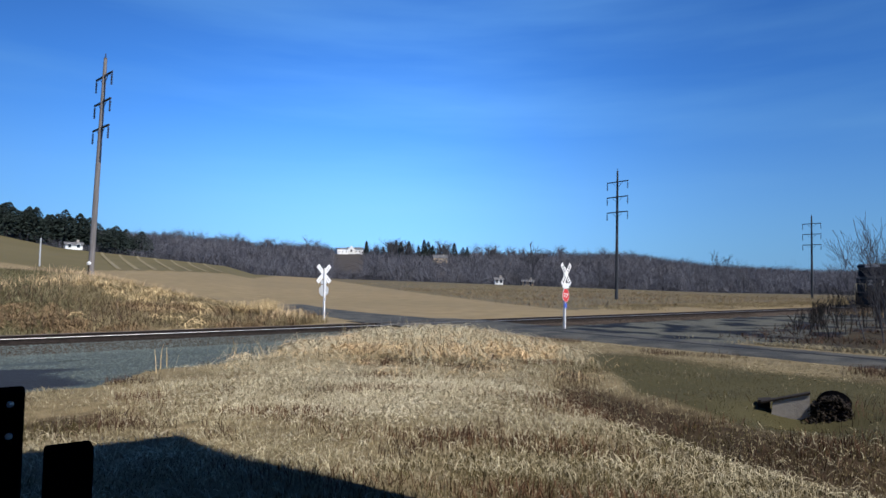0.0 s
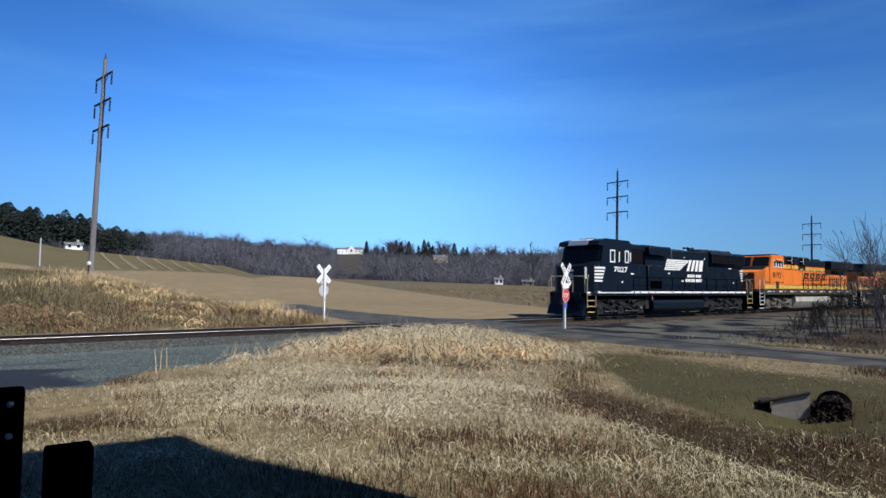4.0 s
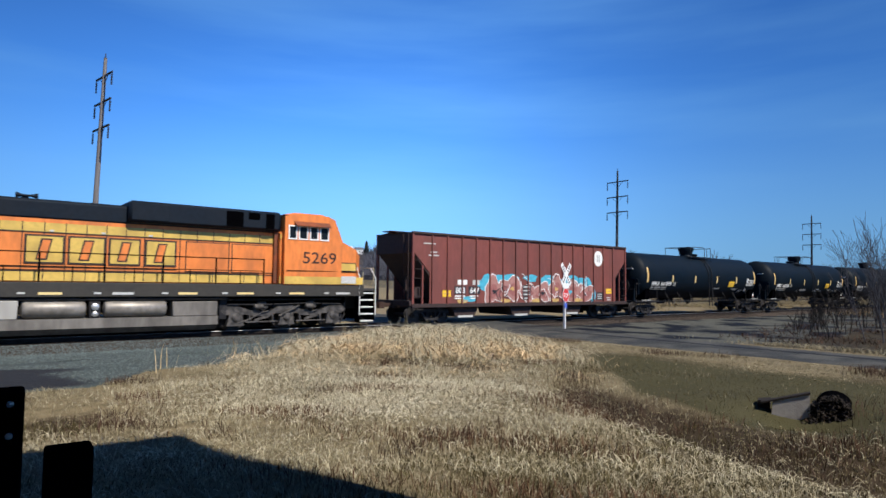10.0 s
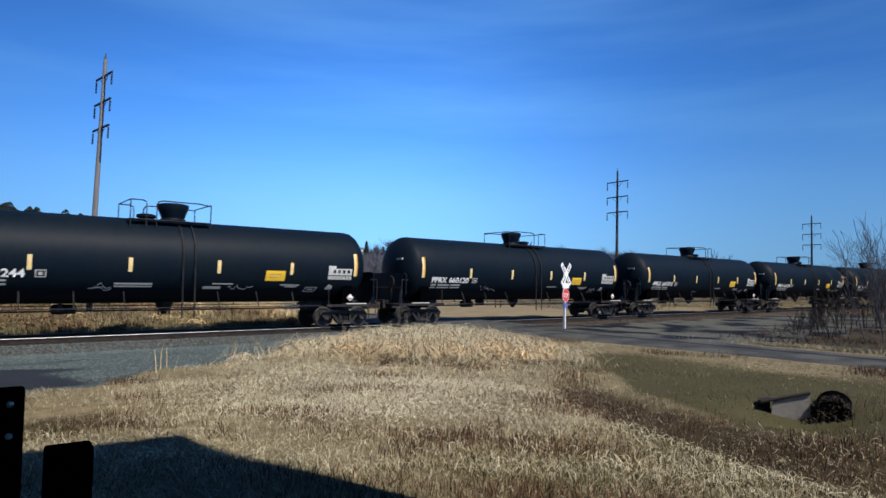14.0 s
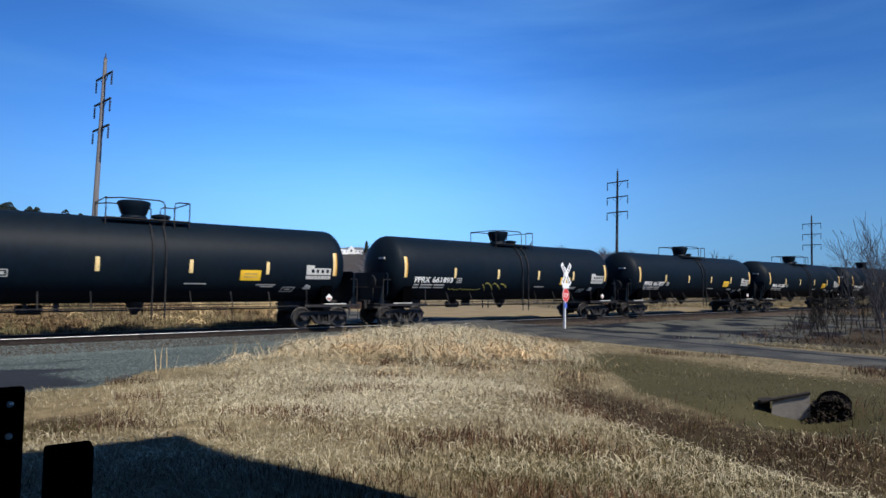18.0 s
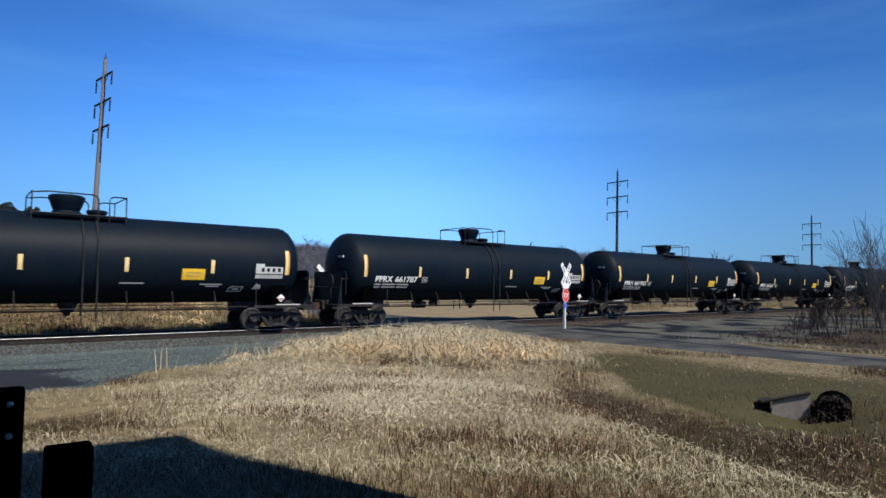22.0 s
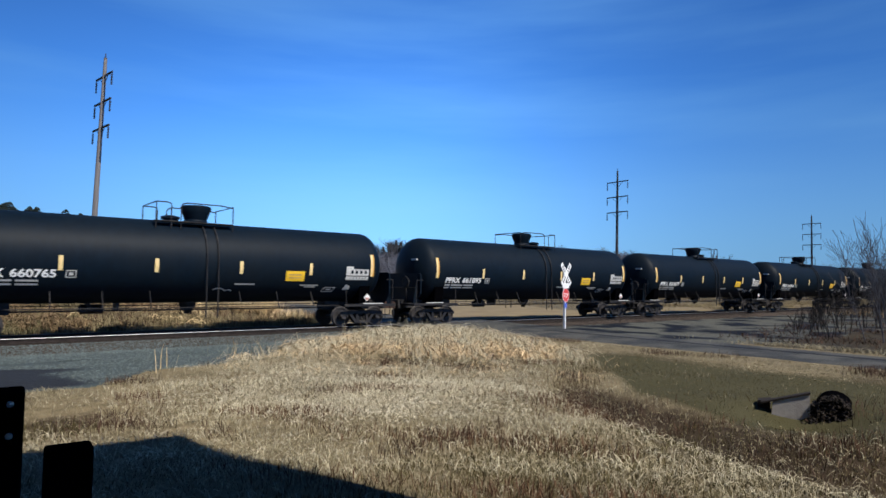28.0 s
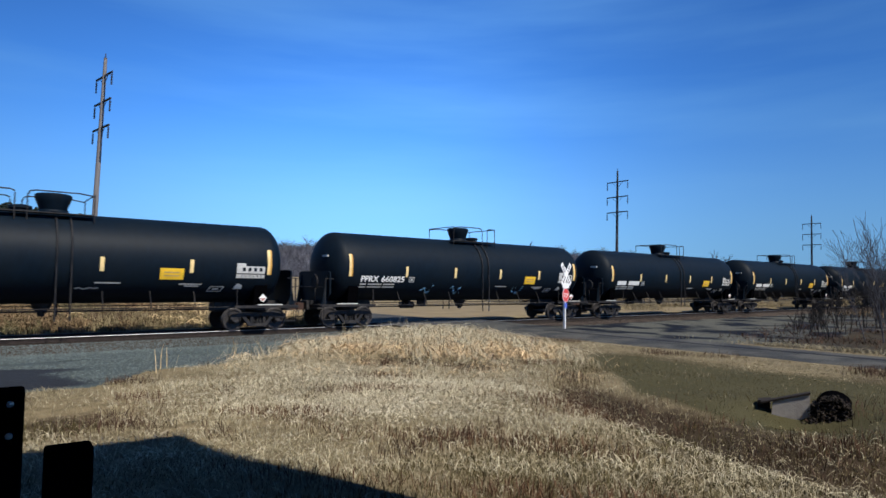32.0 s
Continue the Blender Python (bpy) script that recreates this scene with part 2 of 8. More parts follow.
    straw=material("dry straw-coloured grass", (0.36, 0.315, 0.205), 0.8, vary=0.15, grain=0.7, island=0.45, dirt=(0.17, 0.135, 0.078), dirt_amount=0.75, dirt_scale=0.9),
    straw_gold=material("golden dry tall grass", (0.63, 0.48, 0.29), 0.8, vary=0.15, grain=0.7, island=0.5, dirt=(0.36, 0.235, 0.12), dirt_amount=0.5, dirt_scale=1.1),
    straw_grey=material("bleached dry grass", (0.47, 0.425, 0.305), 0.8, vary=0.15, grain=0.7, island=0.4, dirt=(0.25, 0.205, 0.13), dirt_amount=0.6, dirt_scale=1.3),
    bank_straw=material("olive-brown dry weeds", (0.28, 0.228, 0.135), 0.85, vary=0.2, grain=0.7, island=0.5, dirt=(0.15, 0.12, 0.065), dirt_amount=0.8, dirt_scale=0.25),
    tyre_mark=material("dark tyre-worn asphalt", (0.014, 0.015, 0.019), 0.8, vary=0.2, grain=20),
    cut_straw=material("pale cut straw", (0.20, 0.172, 0.105), 0.9, vary=0.25, grain=0.4),
    graf_rose=material("dark rose spray paint", (0.30, 0.11, 0.10), 0.55, vary=0.2),
    straw_pale=material("sun-bleached thatch", (0.54, 0.49, 0.37), 0.85, vary=0.15, grain=0.7, island=0.35, dirt=(0.36, 0.30, 0.19), dirt_amount=0.5, dirt_scale=1.6),
    truck_mid=material("dusty dark truck steel", (0.085, 0.076, 0.070), 0.7, vary=0.3, dirt=(0.018, 0.016, 0.015), dirt_amount=0.9, dirt_scale=5, mask=(0.40, 0.6)),
    intake_brown=material("dark brown screen", (0.0045, 0.0045, 0.0062), 0.75, vary=0.3, spec=0.08),
    truck_dark=material("oily black locomotive truck steel", (0.011, 0.0115, 0.0145), 0.65, vary=0.35, dirt=(0.035, 0.031, 0.029), dirt_amount=0.5, dirt_scale=4, spec=0.3),
    reservoir=material("dusty bare air reservoir steel", (0.27, 0.245, 0.215), 0.45, 0.25, vary=0.2, dirt=(0.10, 0.085, 0.07), dirt_amount=0.6, dirt_scale=2),
    louvre_grey=material("dusty grey louvre", (0.060, 0.048, 0.047), 0.7, vary=0.25),
    # darker orange holds both grime and the shade of sun-averted faces
    orange_grime_shade=material("grimy orange paint with shade mixed in", (0.22, 0.055, 0.018), 0.6, vary=0.2, dirt=(0.05, 0.03, 0.02), dirt_amount=0.7, dirt_scale=2.5),
    tank_dusty=material("dusty grey-brown tank steel", (0.17, 0.155, 0.138), 0.7, vary=0.2, dirt=(0.05, 0.043, 0.037), dirt_amount=0.7, dirt_scale=1.6, streak=2.5),
    rail_cream=material("dirty cream handrail paint", (0.46, 0.40, 0.26), 0.6, vary=0.15, dirt=GRIME, dirt_amount=0.4, dirt_scale=3),
    # dull brown carries the shading of slats that are not modelled
    louvre_brown=material("dirty brown louvre with slat shading painted in", (0.085, 0.042, 0.030), 0.75, vary=0.25, dirt=(0.03, 0.02, 0.016), dirt_amount=0.6, dirt_scale=2.5),
    sill_dark=material("oily dark sill paint", (0.030, 0.027, 0.023), 0.7, vary=0.25, dirt=(0.045, 0.038, 0.03), dirt_amount=0.5, dirt_scale=1.2),
    scrub=material("dead brush floor", (0.045, 0.036, 0.022), 0.95, vary=0.3, grain=3, dirt=(0.022, 0.019, 0.015), dirt_amount=0.7, dirt_scale=0.6, bump=0.6, bump_scale=12),
    rust_weed=material("red-brown dead weed stems", (0.115, 0.066, 0.042), 0.85, vary=0.2, grain=0.7, island=0.5),
    bank_olive=material("olive rough grass", (0.165, 0.148, 0.082), 0.85, vary=0.2, grain=0.7, island=0.5, dirt=(0.09, 0.082, 0.045), dirt_amount=0.6, dirt_scale=0.3),
    bank_gold=material("dull golden dead weeds", (0.50, 0.385, 0.215), 0.85, vary=0.2, grain=0.7, island=0.5),
    bank_brown=material("brown dead scrub stems", (0.20, 0.140, 0.080), 0.85, vary=0.2, grain=0.7, island=0.5),
    twig_dark=material("dark bare crowns", (0.072, 0.071, 0.080), 0.9, vary=0.2, grain=0.1),
    weed_brown=material("brown dead weeds", (0.075, 0.046, 0.032), 0.85, vary=0.2, grain=0.7, island=0.5),
    green_grass=material("dull green grass", (0.080, 0.066, 0.028), 0.8, vary=0.2, grain=0.7, island=0.4),
    # blue-grey shift stands in for the haze over the far woods
    twig=material("bare twigs with blue haze in the colour", (0.142, 0.143, 0.168), 0.9, vary=0.2, grain=0.1, island=0.18, dirt=(0.064, 0.066, 0.081), dirt_amount=0.9, dirt_scale=0.07, mask=(0.40, 0.60)),
    bark=material("dark grey bark", (0.026, 0.023, 0.022), 0.9, vary=0.3, grain=6),
    needles=material("dark evergreen needles", (0.020, 0.029, 0.026), 0.85, vary=0.3, grain=0.8, island=0.5),
)


grown_over(M["soil"], "ditch", (0.075, 0.052, 0.033), (0.035, 0.028, 0.018), 1.2)
grown_over(M["soil"], "turf", (0.076, 0.068, 0.034), (0.044, 0.041, 0.020), 0.7)
grown_over(M["gravel"], "dark_patch", (0.016, 0.021, 0.030), (0.008, 0.011, 0.018), 1.5)
grown_over(M["field"], "stubble", (0.16, 0.132, 0.082), (0.065, 0.054, 0.034), 0.35, 0.3)
grown_over(M["field"], "hill", (0.15, 0.125, 0.066), (0.085, 0.074, 0.036), 0.03, 0.1)


# ---- mesh building ----
MIRROR = [1.0]


class Shape:
    """Vertices and faces gathered from boxes, prisms, tubes and lathed forms."""

    def __init__(self):
        self.v, self.f = [], []

    def add(self, vs, fs):
        o, s = len(self.v), MIRROR[0]
        self.v += [(s * a, b, c) for a, b, c in vs]
        self.f += [tuple(o + i for i in (f if s > 0 else f[::-1])) for f in fs]
        return self

    def box(self, x0, x1, y0, y1, z0, z1, c=0.0):
        lo, hi = (min(x0, x1), min(y0, y1), min(z0, z1)), (max(x0, x1), max(y0, y1), max(z0, z1))
        c = min(c, 0.45 * min(hi[k] - lo[k] for k in range(3)))
        if c <= 0:
            vs = [(x, y, z) for x in (lo[0], hi[0]) for y in (lo[1], hi[1]) for z in (lo[2], hi[2])]
            return self.add(vs, [(0, 1, 3, 2), (4, 6, 7, 5), (0, 4, 5, 1), (2, 3, 7, 6), (0, 2, 6, 4), (1, 5, 7, 3)])
        vs, idx = [], {}
        for sx in (0, 1):
            for sy in (0, 1):
                for sz in (0, 1):
                    for k in range(3):
                        p = []
                        for a, s in enumerate((sx, sy, sz)):
                            edge = hi[a] if s else lo[a]
                            p.append(edge if a == k else edge + (-c if s else c))
                        idx[sx, sy, sz, k] = len(vs)
                        vs.append(tuple(p))
        fs = []
        mid = Vector([(lo[k] + hi[k]) / 2 for k in range(3)])

        def face(ids):
            pts = [Vector(vs[i]) for i in ids]
            ctr = sum(pts, Vector()) / len(pts)
            nrm = (pts[1] - pts[0]).cross(pts[2] - pts[0])
            fs.append(tuple(ids) if nrm.dot(ctr - mid) > 0 else tuple(ids[::-1]))
        for k in range(3):
            a, b = [q for q in range(3) if q != k]
            for s in (0, 1):
                ring = []
                for u, w in ((0, 0), (1, 0), (1, 1), (0, 1)):
                    key = [0, 0, 0]
                    key[k], key[a], key[b] = s, u, w
                    ring.append(idx[(*key, k)])
                face(ring)
            for u in (0, 1):
                for w in (0, 1):
                    q = []
                    for s, kk in ((0, a), (1, a), (1, b), (0, b)):
                        key = [0, 0, 0]
                        key[k], key[a], key[b] = s, u, w
                        q.append(idx[(*key, kk)])
                    face(q)
        for sx in (0, 1):
            for sy in (0, 1):
                for sz in (0, 1):
                    face([idx[sx, sy, sz, k] for k in range(3)])
        return self.add(vs, fs)

    def prism(self, poly, axis, lo, hi):
        """A polygon drawn out along an axis. poly in the two other axes, in xyz order."""
        n, k = len(poly), "xyz".index(axis)

        def at(p, d):
            q = list(p)
            q.insert(k, d)
            return tuple(q)
        area = sum(poly[i][0] * poly[(i + 1) % n][1] - poly[(i + 1) % n][0] * poly[i][1] for i in range(n))
        if (area < 0) != (k == 1):
            poly = poly[::-1]
        vs = [at(p, lo) for p in poly] + [at(p, hi) for p in poly]
        fs = [tuple(range(n))[::-1], tuple(range(n, 2 * n))] + [(i, (i + 1) % n, n + (i + 1) % n, n + i) for i in range(n)]
        return self.add(vs, fs)

    def lathe(self, p0, axis, profile, n=16):
        """Rings (distance along axis, radius) turned about the axis from p0."""
        p0, axis = Vector(p0), Vector(axis).normalized()
        u = axis.orthogonal().normalized()
        w = axis.cross(u)
        vs, fs = [], []
        for d, r in profile:
            for i in range(n):
                a = 2 * math.pi * i / n
                vs.append(tuple(p0 + axis * d + (u * math.cos(a) + w * math.sin(a)) * max(r, 1e-4)))
        for j in range(len(profile) - 1):
            for i in range(n):
                fs.append((j * n + i, j * n + (i + 1) % n, (j + 1) * n + (i + 1) % n, (j + 1) * n + i))
        fs += [tuple(range(n))[::-1], tuple(range((len(profile) - 1) * n, len(profile) * n))]
        return self.add(vs, fs)

    def rod(self, a, b, r, n=8):
        d = Vector(b) - Vector(a)
        return self.lathe(a, d, [(0, r), (d.length, r)], n)

    def tube(self, pts, r, n=6):
        for a, b in zip(pts, pts[1:]):
            self.rod(a, b, r, n)
        return self

    def mesh(self, name, smooth=40):
        me = bpy.data.meshes.new(name)
        me.from_pydata(self.v, [], self.f)
        if smooth:
            me.polygons.foreach_set("use_smooth", [True] * len(me.polygons))
            me.set_sharp_from_angle(angle=radians(smooth))
        me.update()
        return me


def part(name, shape, mat, parent=None, label="", smooth=40, at=None):
    me = shape if isinstance(shape, bpy.types.Mesh) else shape.mesh(name, smooth)
    if not me.materials:
        me.materials.append(M[mat])
    ob = new(name, me)
    ob.parent = parent
    if at is not None:
        ob.matrix_basis = at
    return tagged(ob, label)


def lettering(name, words, x, z, height, mat, parent, y, width=None, bold=0.02, curve=None, label=""):
    """Raised characters on a side that faces -y; x, z of their lower left corner."""
    fc = bpy.data.curves.new(name, "FONT")
    fc.body, fc.size, fc.offset = words, 1.0, bold
    fc.resolution_u = 3
    tmp = new(name, fc)
    me = bpy.data.meshes.new_from_object(tmp.evaluated_get(bpy.context.evaluated_depsgraph_get()))
    bpy.data.objects.remove(tmp)
    bpy.data.curves.remove(fc)
    co = np.array([v.co for v in me.vertices])
    lo, hi = co.min(0), co.max(0)
    sz = height / (hi[1] - lo[1])
    sx = width / (hi[0] - lo[0]) if width else sz
    px = (co[:, 0] - lo[0]) * sx + x
    pz = (co[:, 1] - lo[1]) * sz + z
    py = np.full(len(co), y) if curve is None else -np.sqrt(np.maximum((curve[0] + 0.006) ** 2 - (pz - curve[1]) ** 2, 0))
    me.vertices.foreach_set("co", np.stack([px, py, pz], 1).ravel())
    me.update()
    me.materials.clear()
    me.materials.append(M[mat])
    ob = new(name, me)
    ob.parent = parent
    return tagged(ob, label or "raised painted characters")


def empty(name, label, category, group="", m=None, kind=""):
    ob = new(name)
    if m is not None:
        ob.matrix_basis = m
    return tagged(ob, label, category, group, kind)


# ---- ground ----
def smooth01(t):
    t = np.clip(t, 0, 1)
    return t * t * (3 - 2 * t)


FAR_AZ = [-180, -60, -10, 2.8, 6.5, 10.4, 14.6, 19.2, 21.5, 27, 39, 50, 59, 70, 100, 180]
FAR_Z = [0, 4, 14, 16.6, 13.2, 11.6, 10.0, 8.0, 5.0, 3.9, 2.7, 1.4, 0.4, -0.8, -0.5, 0]
HILL_AZ = [-180, -60, 0, 10, 20, 27, 28.5, 31.2, 33, 39, 43, 55, 62, 70, 90, 180]
HILL_Z = [10, 20, 33, 36, 36, 36, 33, 33, 31, 31, 32, 33.5, 21, 15, 12, 10]
ROAD_Y = [-60, -18, -10, -4, 4, 10, 18, 26]
ROAD_X = [19.0, 19.5, 19.6, 19.6, 19.2, 19.6, 20.8, 23.0]
ROAD_W = [3.6, 3.6, 4.2, 6.4, 6.0, 4.8, 4.2, 4.0]


def ditch_x(y):
    return np.interp(y, [-22, -20.6, -16.8, -15], [8.2, 8.4, 9.8, 10.6])


def lawn_x(y):
    return np.interp(y, [-24, -20.3, -17.3, -15, -13, -11], [8.9, 9.2, 10.3, 12.3, 14.0, 16.0])


def ground_z(x, y):
    x, y = np.asarray(x, float), np.asarray(y, float)
    dx, dy = x - EYE.x, y - EYE.y
    r, az = np.hypot(dx, dy), np.degrees(np.arctan2(dx, dy))
    z = np.full(r.shape, -0.15)
    z -= 0.30 * (1 - smooth01((np.abs(y) - 2.7) / 1.2)) * smooth01((x - 22.5) / 3)
    # lower gravel strip along the track, grassy mound before it
    z -= 0.28 * smooth01((y + 9.5 + 1.8 * (1 - smooth01((x - 1.5) / 3))) / 3) * (1 - smooth01((x - 9) / 6)) * (1 - smooth01((y - 4) / 3))
    z += 0.17 * np.exp(-((x - 12.2) / 4.0) ** 2 - ((y + 8.5) / 3.6) ** 2)
    z -= 0.38 * np.exp(-((x - ditch_x(y)) / 0.8) ** 2) * smooth01((-15.0 - y) / 2.0)
    z -= 0.30 * np.exp(-((x - 10.9) / 0.75) ** 2 - ((y + 20.35) / 0.8) ** 2)
    # weedy bank past the track, then fields that rise to the woods
    bank = 2.45 * smooth01((y - 3.5) / 26) * (1 - smooth01((x - 5) / 14))
    rise = np.interp(az, FAR_AZ, FAR_Z) * np.clip((r - 55) / 195, 0, 1)
    hill = np.interp(az, HILL_AZ, HILL_Z) * smooth01((r - 300) / 450)
    z = z + np.where(y > 0, np.maximum(bank * (1 - smooth01((r - 60) / 60)), rise) + hill, hill + rise * smooth01((r - 100) / 100))
    near = np.clip(1 - r / 400, 0, 1)
    z += 0.05 * near * (np.sin(x * 0.9 + 1.3 * np.sin(y * 0.7)) * np.cos(y * 1.1 + 0.6 * x)) * (np.abs(y) > 4)
    # level where the road crosses
    flat = (1 - smooth01((np.abs(x - np.interp(y, ROAD_Y, ROAD_X)) - 2.5) / 3)) * (1 - smooth01((np.abs(y) - 30) / 20))
    return z * (1 - flat) + (-0.075) * flat


GRAVEL_X, GRAVEL_Y = [-20, 0.9, 2.2, 3.65, 6.0, 10.0, 12.0, 15], [-11.9, -11.4, -10.9, -9.5, -7.8, -3.6, -2.8, -2.6]


def dark_patch(x, y):
    """Dark patches in the gravel near its edge."""
    return 1.25 * np.exp(-((x - 0.9) / 1.6) ** 2 - ((y + 8.6 + 0.3 * (x - 1)) / 2.1) ** 2) + 0.55 * np.exp(-((x - 2.0) / 1.4) ** 2 - ((y + 6.1) / 0.35) ** 2) + 0.45 * np.exp(-((x - 0.3) / 2.2) ** 2 - ((y + 5.5) / 3.0) ** 2)


def zone(x, y):
    dx, dy = x - EYE.x, y - EYE.y
    r, az = math.hypot(dx, dy), math.degrees(math.atan2(dx, dy))
    if r > 246:
        return "woodfloor"
    if y > 2.6:
        return "soil" if x < 14 and y < 33 and r < 84 else "field"
    if x < 15.5 and y > np.interp(x, GRAVEL_X, GRAVEL_Y) + 0.25 * math.sin(x * 2.1):
        return "gravel"
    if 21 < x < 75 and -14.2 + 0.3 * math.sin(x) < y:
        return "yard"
    if x > 21.8:
        return "scrub"
    return "soil"


GROUND_KINDS = ["soil", "gravel", "yard", "scrub", "field", "woodfloor"]
azs = np.radians(np.concatenate([np.arange(-8, 84, 0.36), np.arange(84, 352, 4.0)]))
rs = np.concatenate([[0.0], np.geomspace(2.0, 40, 120), np.geomspace(40, 3500, 110)[1:]])
na, nr = len(azs), len(rs)
gx = EYE.x + np.outer(rs, np.sin(azs))
gy = EYE.y + np.outer(rs, np.cos(azs))
gz = ground_z(gx, gy)
verts = np.stack([gx, gy, gz], 2).reshape(-1, 3)
i, j = np.meshgrid(np.arange(nr - 1), np.arange(na), indexing="ij")
quads = np.stack([i * na + j, (i + 1) * na + j, (i + 1) * na + (j + 1) % na, i * na + (j + 1) % na], 2).reshape(-1, 4)[:, ::-1]
me = bpy.data.meshes.new("ground")
me.from_pydata(verts.tolist(), [], quads.tolist())
mid = verts[quads].mean(1)
me.polygons.foreach_set("material_index", [GROUND_KINDS.index(zone(a, b)) for a, b, _ in mid])
me.polygons.foreach_set("use_smooth", [True] * len(quads))
for k in GROUND_KINDS:
    me.materials.append(M[k])
me.update()
def layer(name, values):
    me.attributes.new(name, "FLOAT", "POINT").data.foreach_set("value", np.asarray(values, np.float32).ravel())


vx, vy = verts[:, 0], verts[:, 1]
vr, va = np.hypot(vx - EYE.x, vy - EYE.y), np.degrees(np.arctan2(vx - EYE.x, vy - EYE.y))
layer("turf", smooth01((vx - lawn_x(vy)) / 0.9) * (1 - smooth01((vx - 14.2) / 2.6)) * smooth01((-11.8 - vy) / 2.4))
layer("ditch", np.clip(np.exp(-((vx - ditch_x(vy) - 0.1) / 0.85) ** 2) * smooth01((-15 - vy) / 1.5) * (1 - 0.6 * smooth01((-18.6 - vy) / 1.2)) + 0.5 * smooth01((vx - 5.0) / 3) * smooth01((-18.0 - vy) / 2) + 0.8 * np.exp(-((vx - 1.3) / 0.8) ** 2 - ((vy + 14.3) / 0.8) ** 2), 0, 1))
layer("dark_patch", np.clip(dark_patch(vx, vy), 0, 1))
layer("stubble", smooth01((vx - 39 - (vy - 9.8) * 0.388) / 3) * (vy > 9))
layer("hill", smooth01((vr - 116 - 3.9 * np.clip(va - 11, -3, 10) - 30 * np.clip(va - 21, 0, 90)) / 5))
ground = tagged(new("ground", me), "dry grassland, gravel and winter fields rising to wooded hills", "ground", kind="structure")


def strip(name, ys, xs, ws, lift, mat, label, crown=0.03):
    yy = np.concatenate([np.linspace(a, b, 14)[:-1] for a, b in zip(ys, ys[1:])] + [[ys[-1]]])
    xx, ww = np.interp(yy, ys, xs), np.interp(yy, ys, ws)
    across = np.linspace(-0.5, 0.5, 9)
    s = Shape()
    vs, fs = [], []
    rng = random.Random(5)
    for a, b, c in zip(yy, xx, ww):
        for q in across:
            edge = rng.uniform(-0.12, 0.12) if abs(q) == 0.5 else 0
            px = b + q * c + edge
            pz = float(ground_z(px, a)) + lift + crown * (1 - 4 * q * q)
            vs.append((px, a, pz if abs(q) < 0.5 else pz - 0.05))
    n = len(across)
    for r in range(len(yy) - 1):
        for q in range(n - 1):
            fs.append((r * n + q, r * n + q + 1, (r + 1) * n + q + 1, (r + 1) * n + q))
    s.add(vs, fs)
    return tagged(part(name, s, mat), label, "road", kind="structure")


strip("road", ROAD_Y, ROAD_X, ROAD_W, 0.02, "asphalt", "narrow worn asphalt road over the railway")

for k, (off, w, a, b) in enumerate(((0.35, 0.36, -58, -6.5),)):
    ys = list(np.linspace(a, b, 8))
    strip("tyre_track", ys, [float(np.interp(q, ROAD_Y, ROAD_X)) + off + 0.12 * math.sin(q * 0.6 + k) for q in ys], [w] * 8, 0.026 + 0.03 * (1 - (2 * off / 4.0) ** 2), "tyre_mark", "dark polished tyre track along the road", 0.0)

# ---- track ----
track = empty("railway_track", "single railway track with worn shiny rails on dark ballast", "track", kind="structure")
X0, X1 = -40.0, 260.0
s = Shape().prism([(-2.3, -0.62), (-1.5, -0.187), (1.5, -0.187), (2.3, -0.62)], "x", X0, X1)
part("ballast_bed", s, "bed", track, smooth=0)
RAIL = [(-0.07, -0.175), (0.07, -0.175), (0.07, -0.16), (0.012, -0.14), (0.012, -0.045), (0.0385, -0.036), (0.0385, -0.0185), (-0.0385, -0.0185), (-0.0385, -0.036), (-0.012, -0.045), (-0.012, -0.14), (-0.07, -0.16)]
HEAD = [(0.0370, -0.019), (0.0362, -0.013), (0.033, -0.008), (0.027, -0.003), (0.018, 0.0)]
for ry in (-0.753, 0.753):
    rail = part("rail", Shape().prism([(ry + a, b) for a, b in RAIL], "x", X0, X1), "rail_rust", track)
    part("rail_head", Shape().prism([(ry + s_ * a, b) for s_, half in ((-1, HEAD), (1, HEAD[::-1])) for a, b in half], "x", X0, X1), "bright_steel" if ry < 0 else "dull_steel", rail, "bright worn rail head" if ry < 0 else "dull brown rail head", 75)
rng = random.Random(3)
ties = [Shape().box(-0.115, 0.115, -1.3 + 0.02 * k, 1.3 - 0.03 * k, -0.36, -0.183 - 0.004 * k, 0.012).mesh("tie") for k in range(4)]
x = -14.0
while x < 145:
    if not 15.8 < x < 22.6:
        part("tie", ties[rng.randrange(4)], "tie_wood", track, at=pose(x + rng.uniform(-0.03, 0.03), rng.uniform(-0.03, 0.03), 0, 0, 0, rng.uniform(-1, 1)))
    x += 0.54
# crossing: timber and asphalt panels between and beside the rails
crossing = empty("crossing_surface", "asphalt and timber panels that carry the road over the rails", "crossing", kind="structure")
for y0, y1 in ((-0.66, 0.66), (-3.4, -0.83), (0.83, 3.4)):
    s = Shape()
    e = 0.35 if abs(y0) > 0.7 else 0.0
    lo, hi = (-0.5, -0.012)
    s.prism([(y0, lo), (y1, lo), (y1, hi - (0.06 if y1 > 1 else 0)), (y0, hi - (0.06 if y0 < -1 else 0))], "x", 16.0, 22.5)
    part("crossing_panel", s, "asphalt", crossing, "worn dark asphalt panel")
for y in (-0.9, -0.60, 0.60, 0.9):
    part("flange_timber", Shape().box(16.0, 22.5, y - 0.055, y + 0.055, -0.2, -0.004, 0.01), "tie_wood", crossing, "dark timber beside the rail")


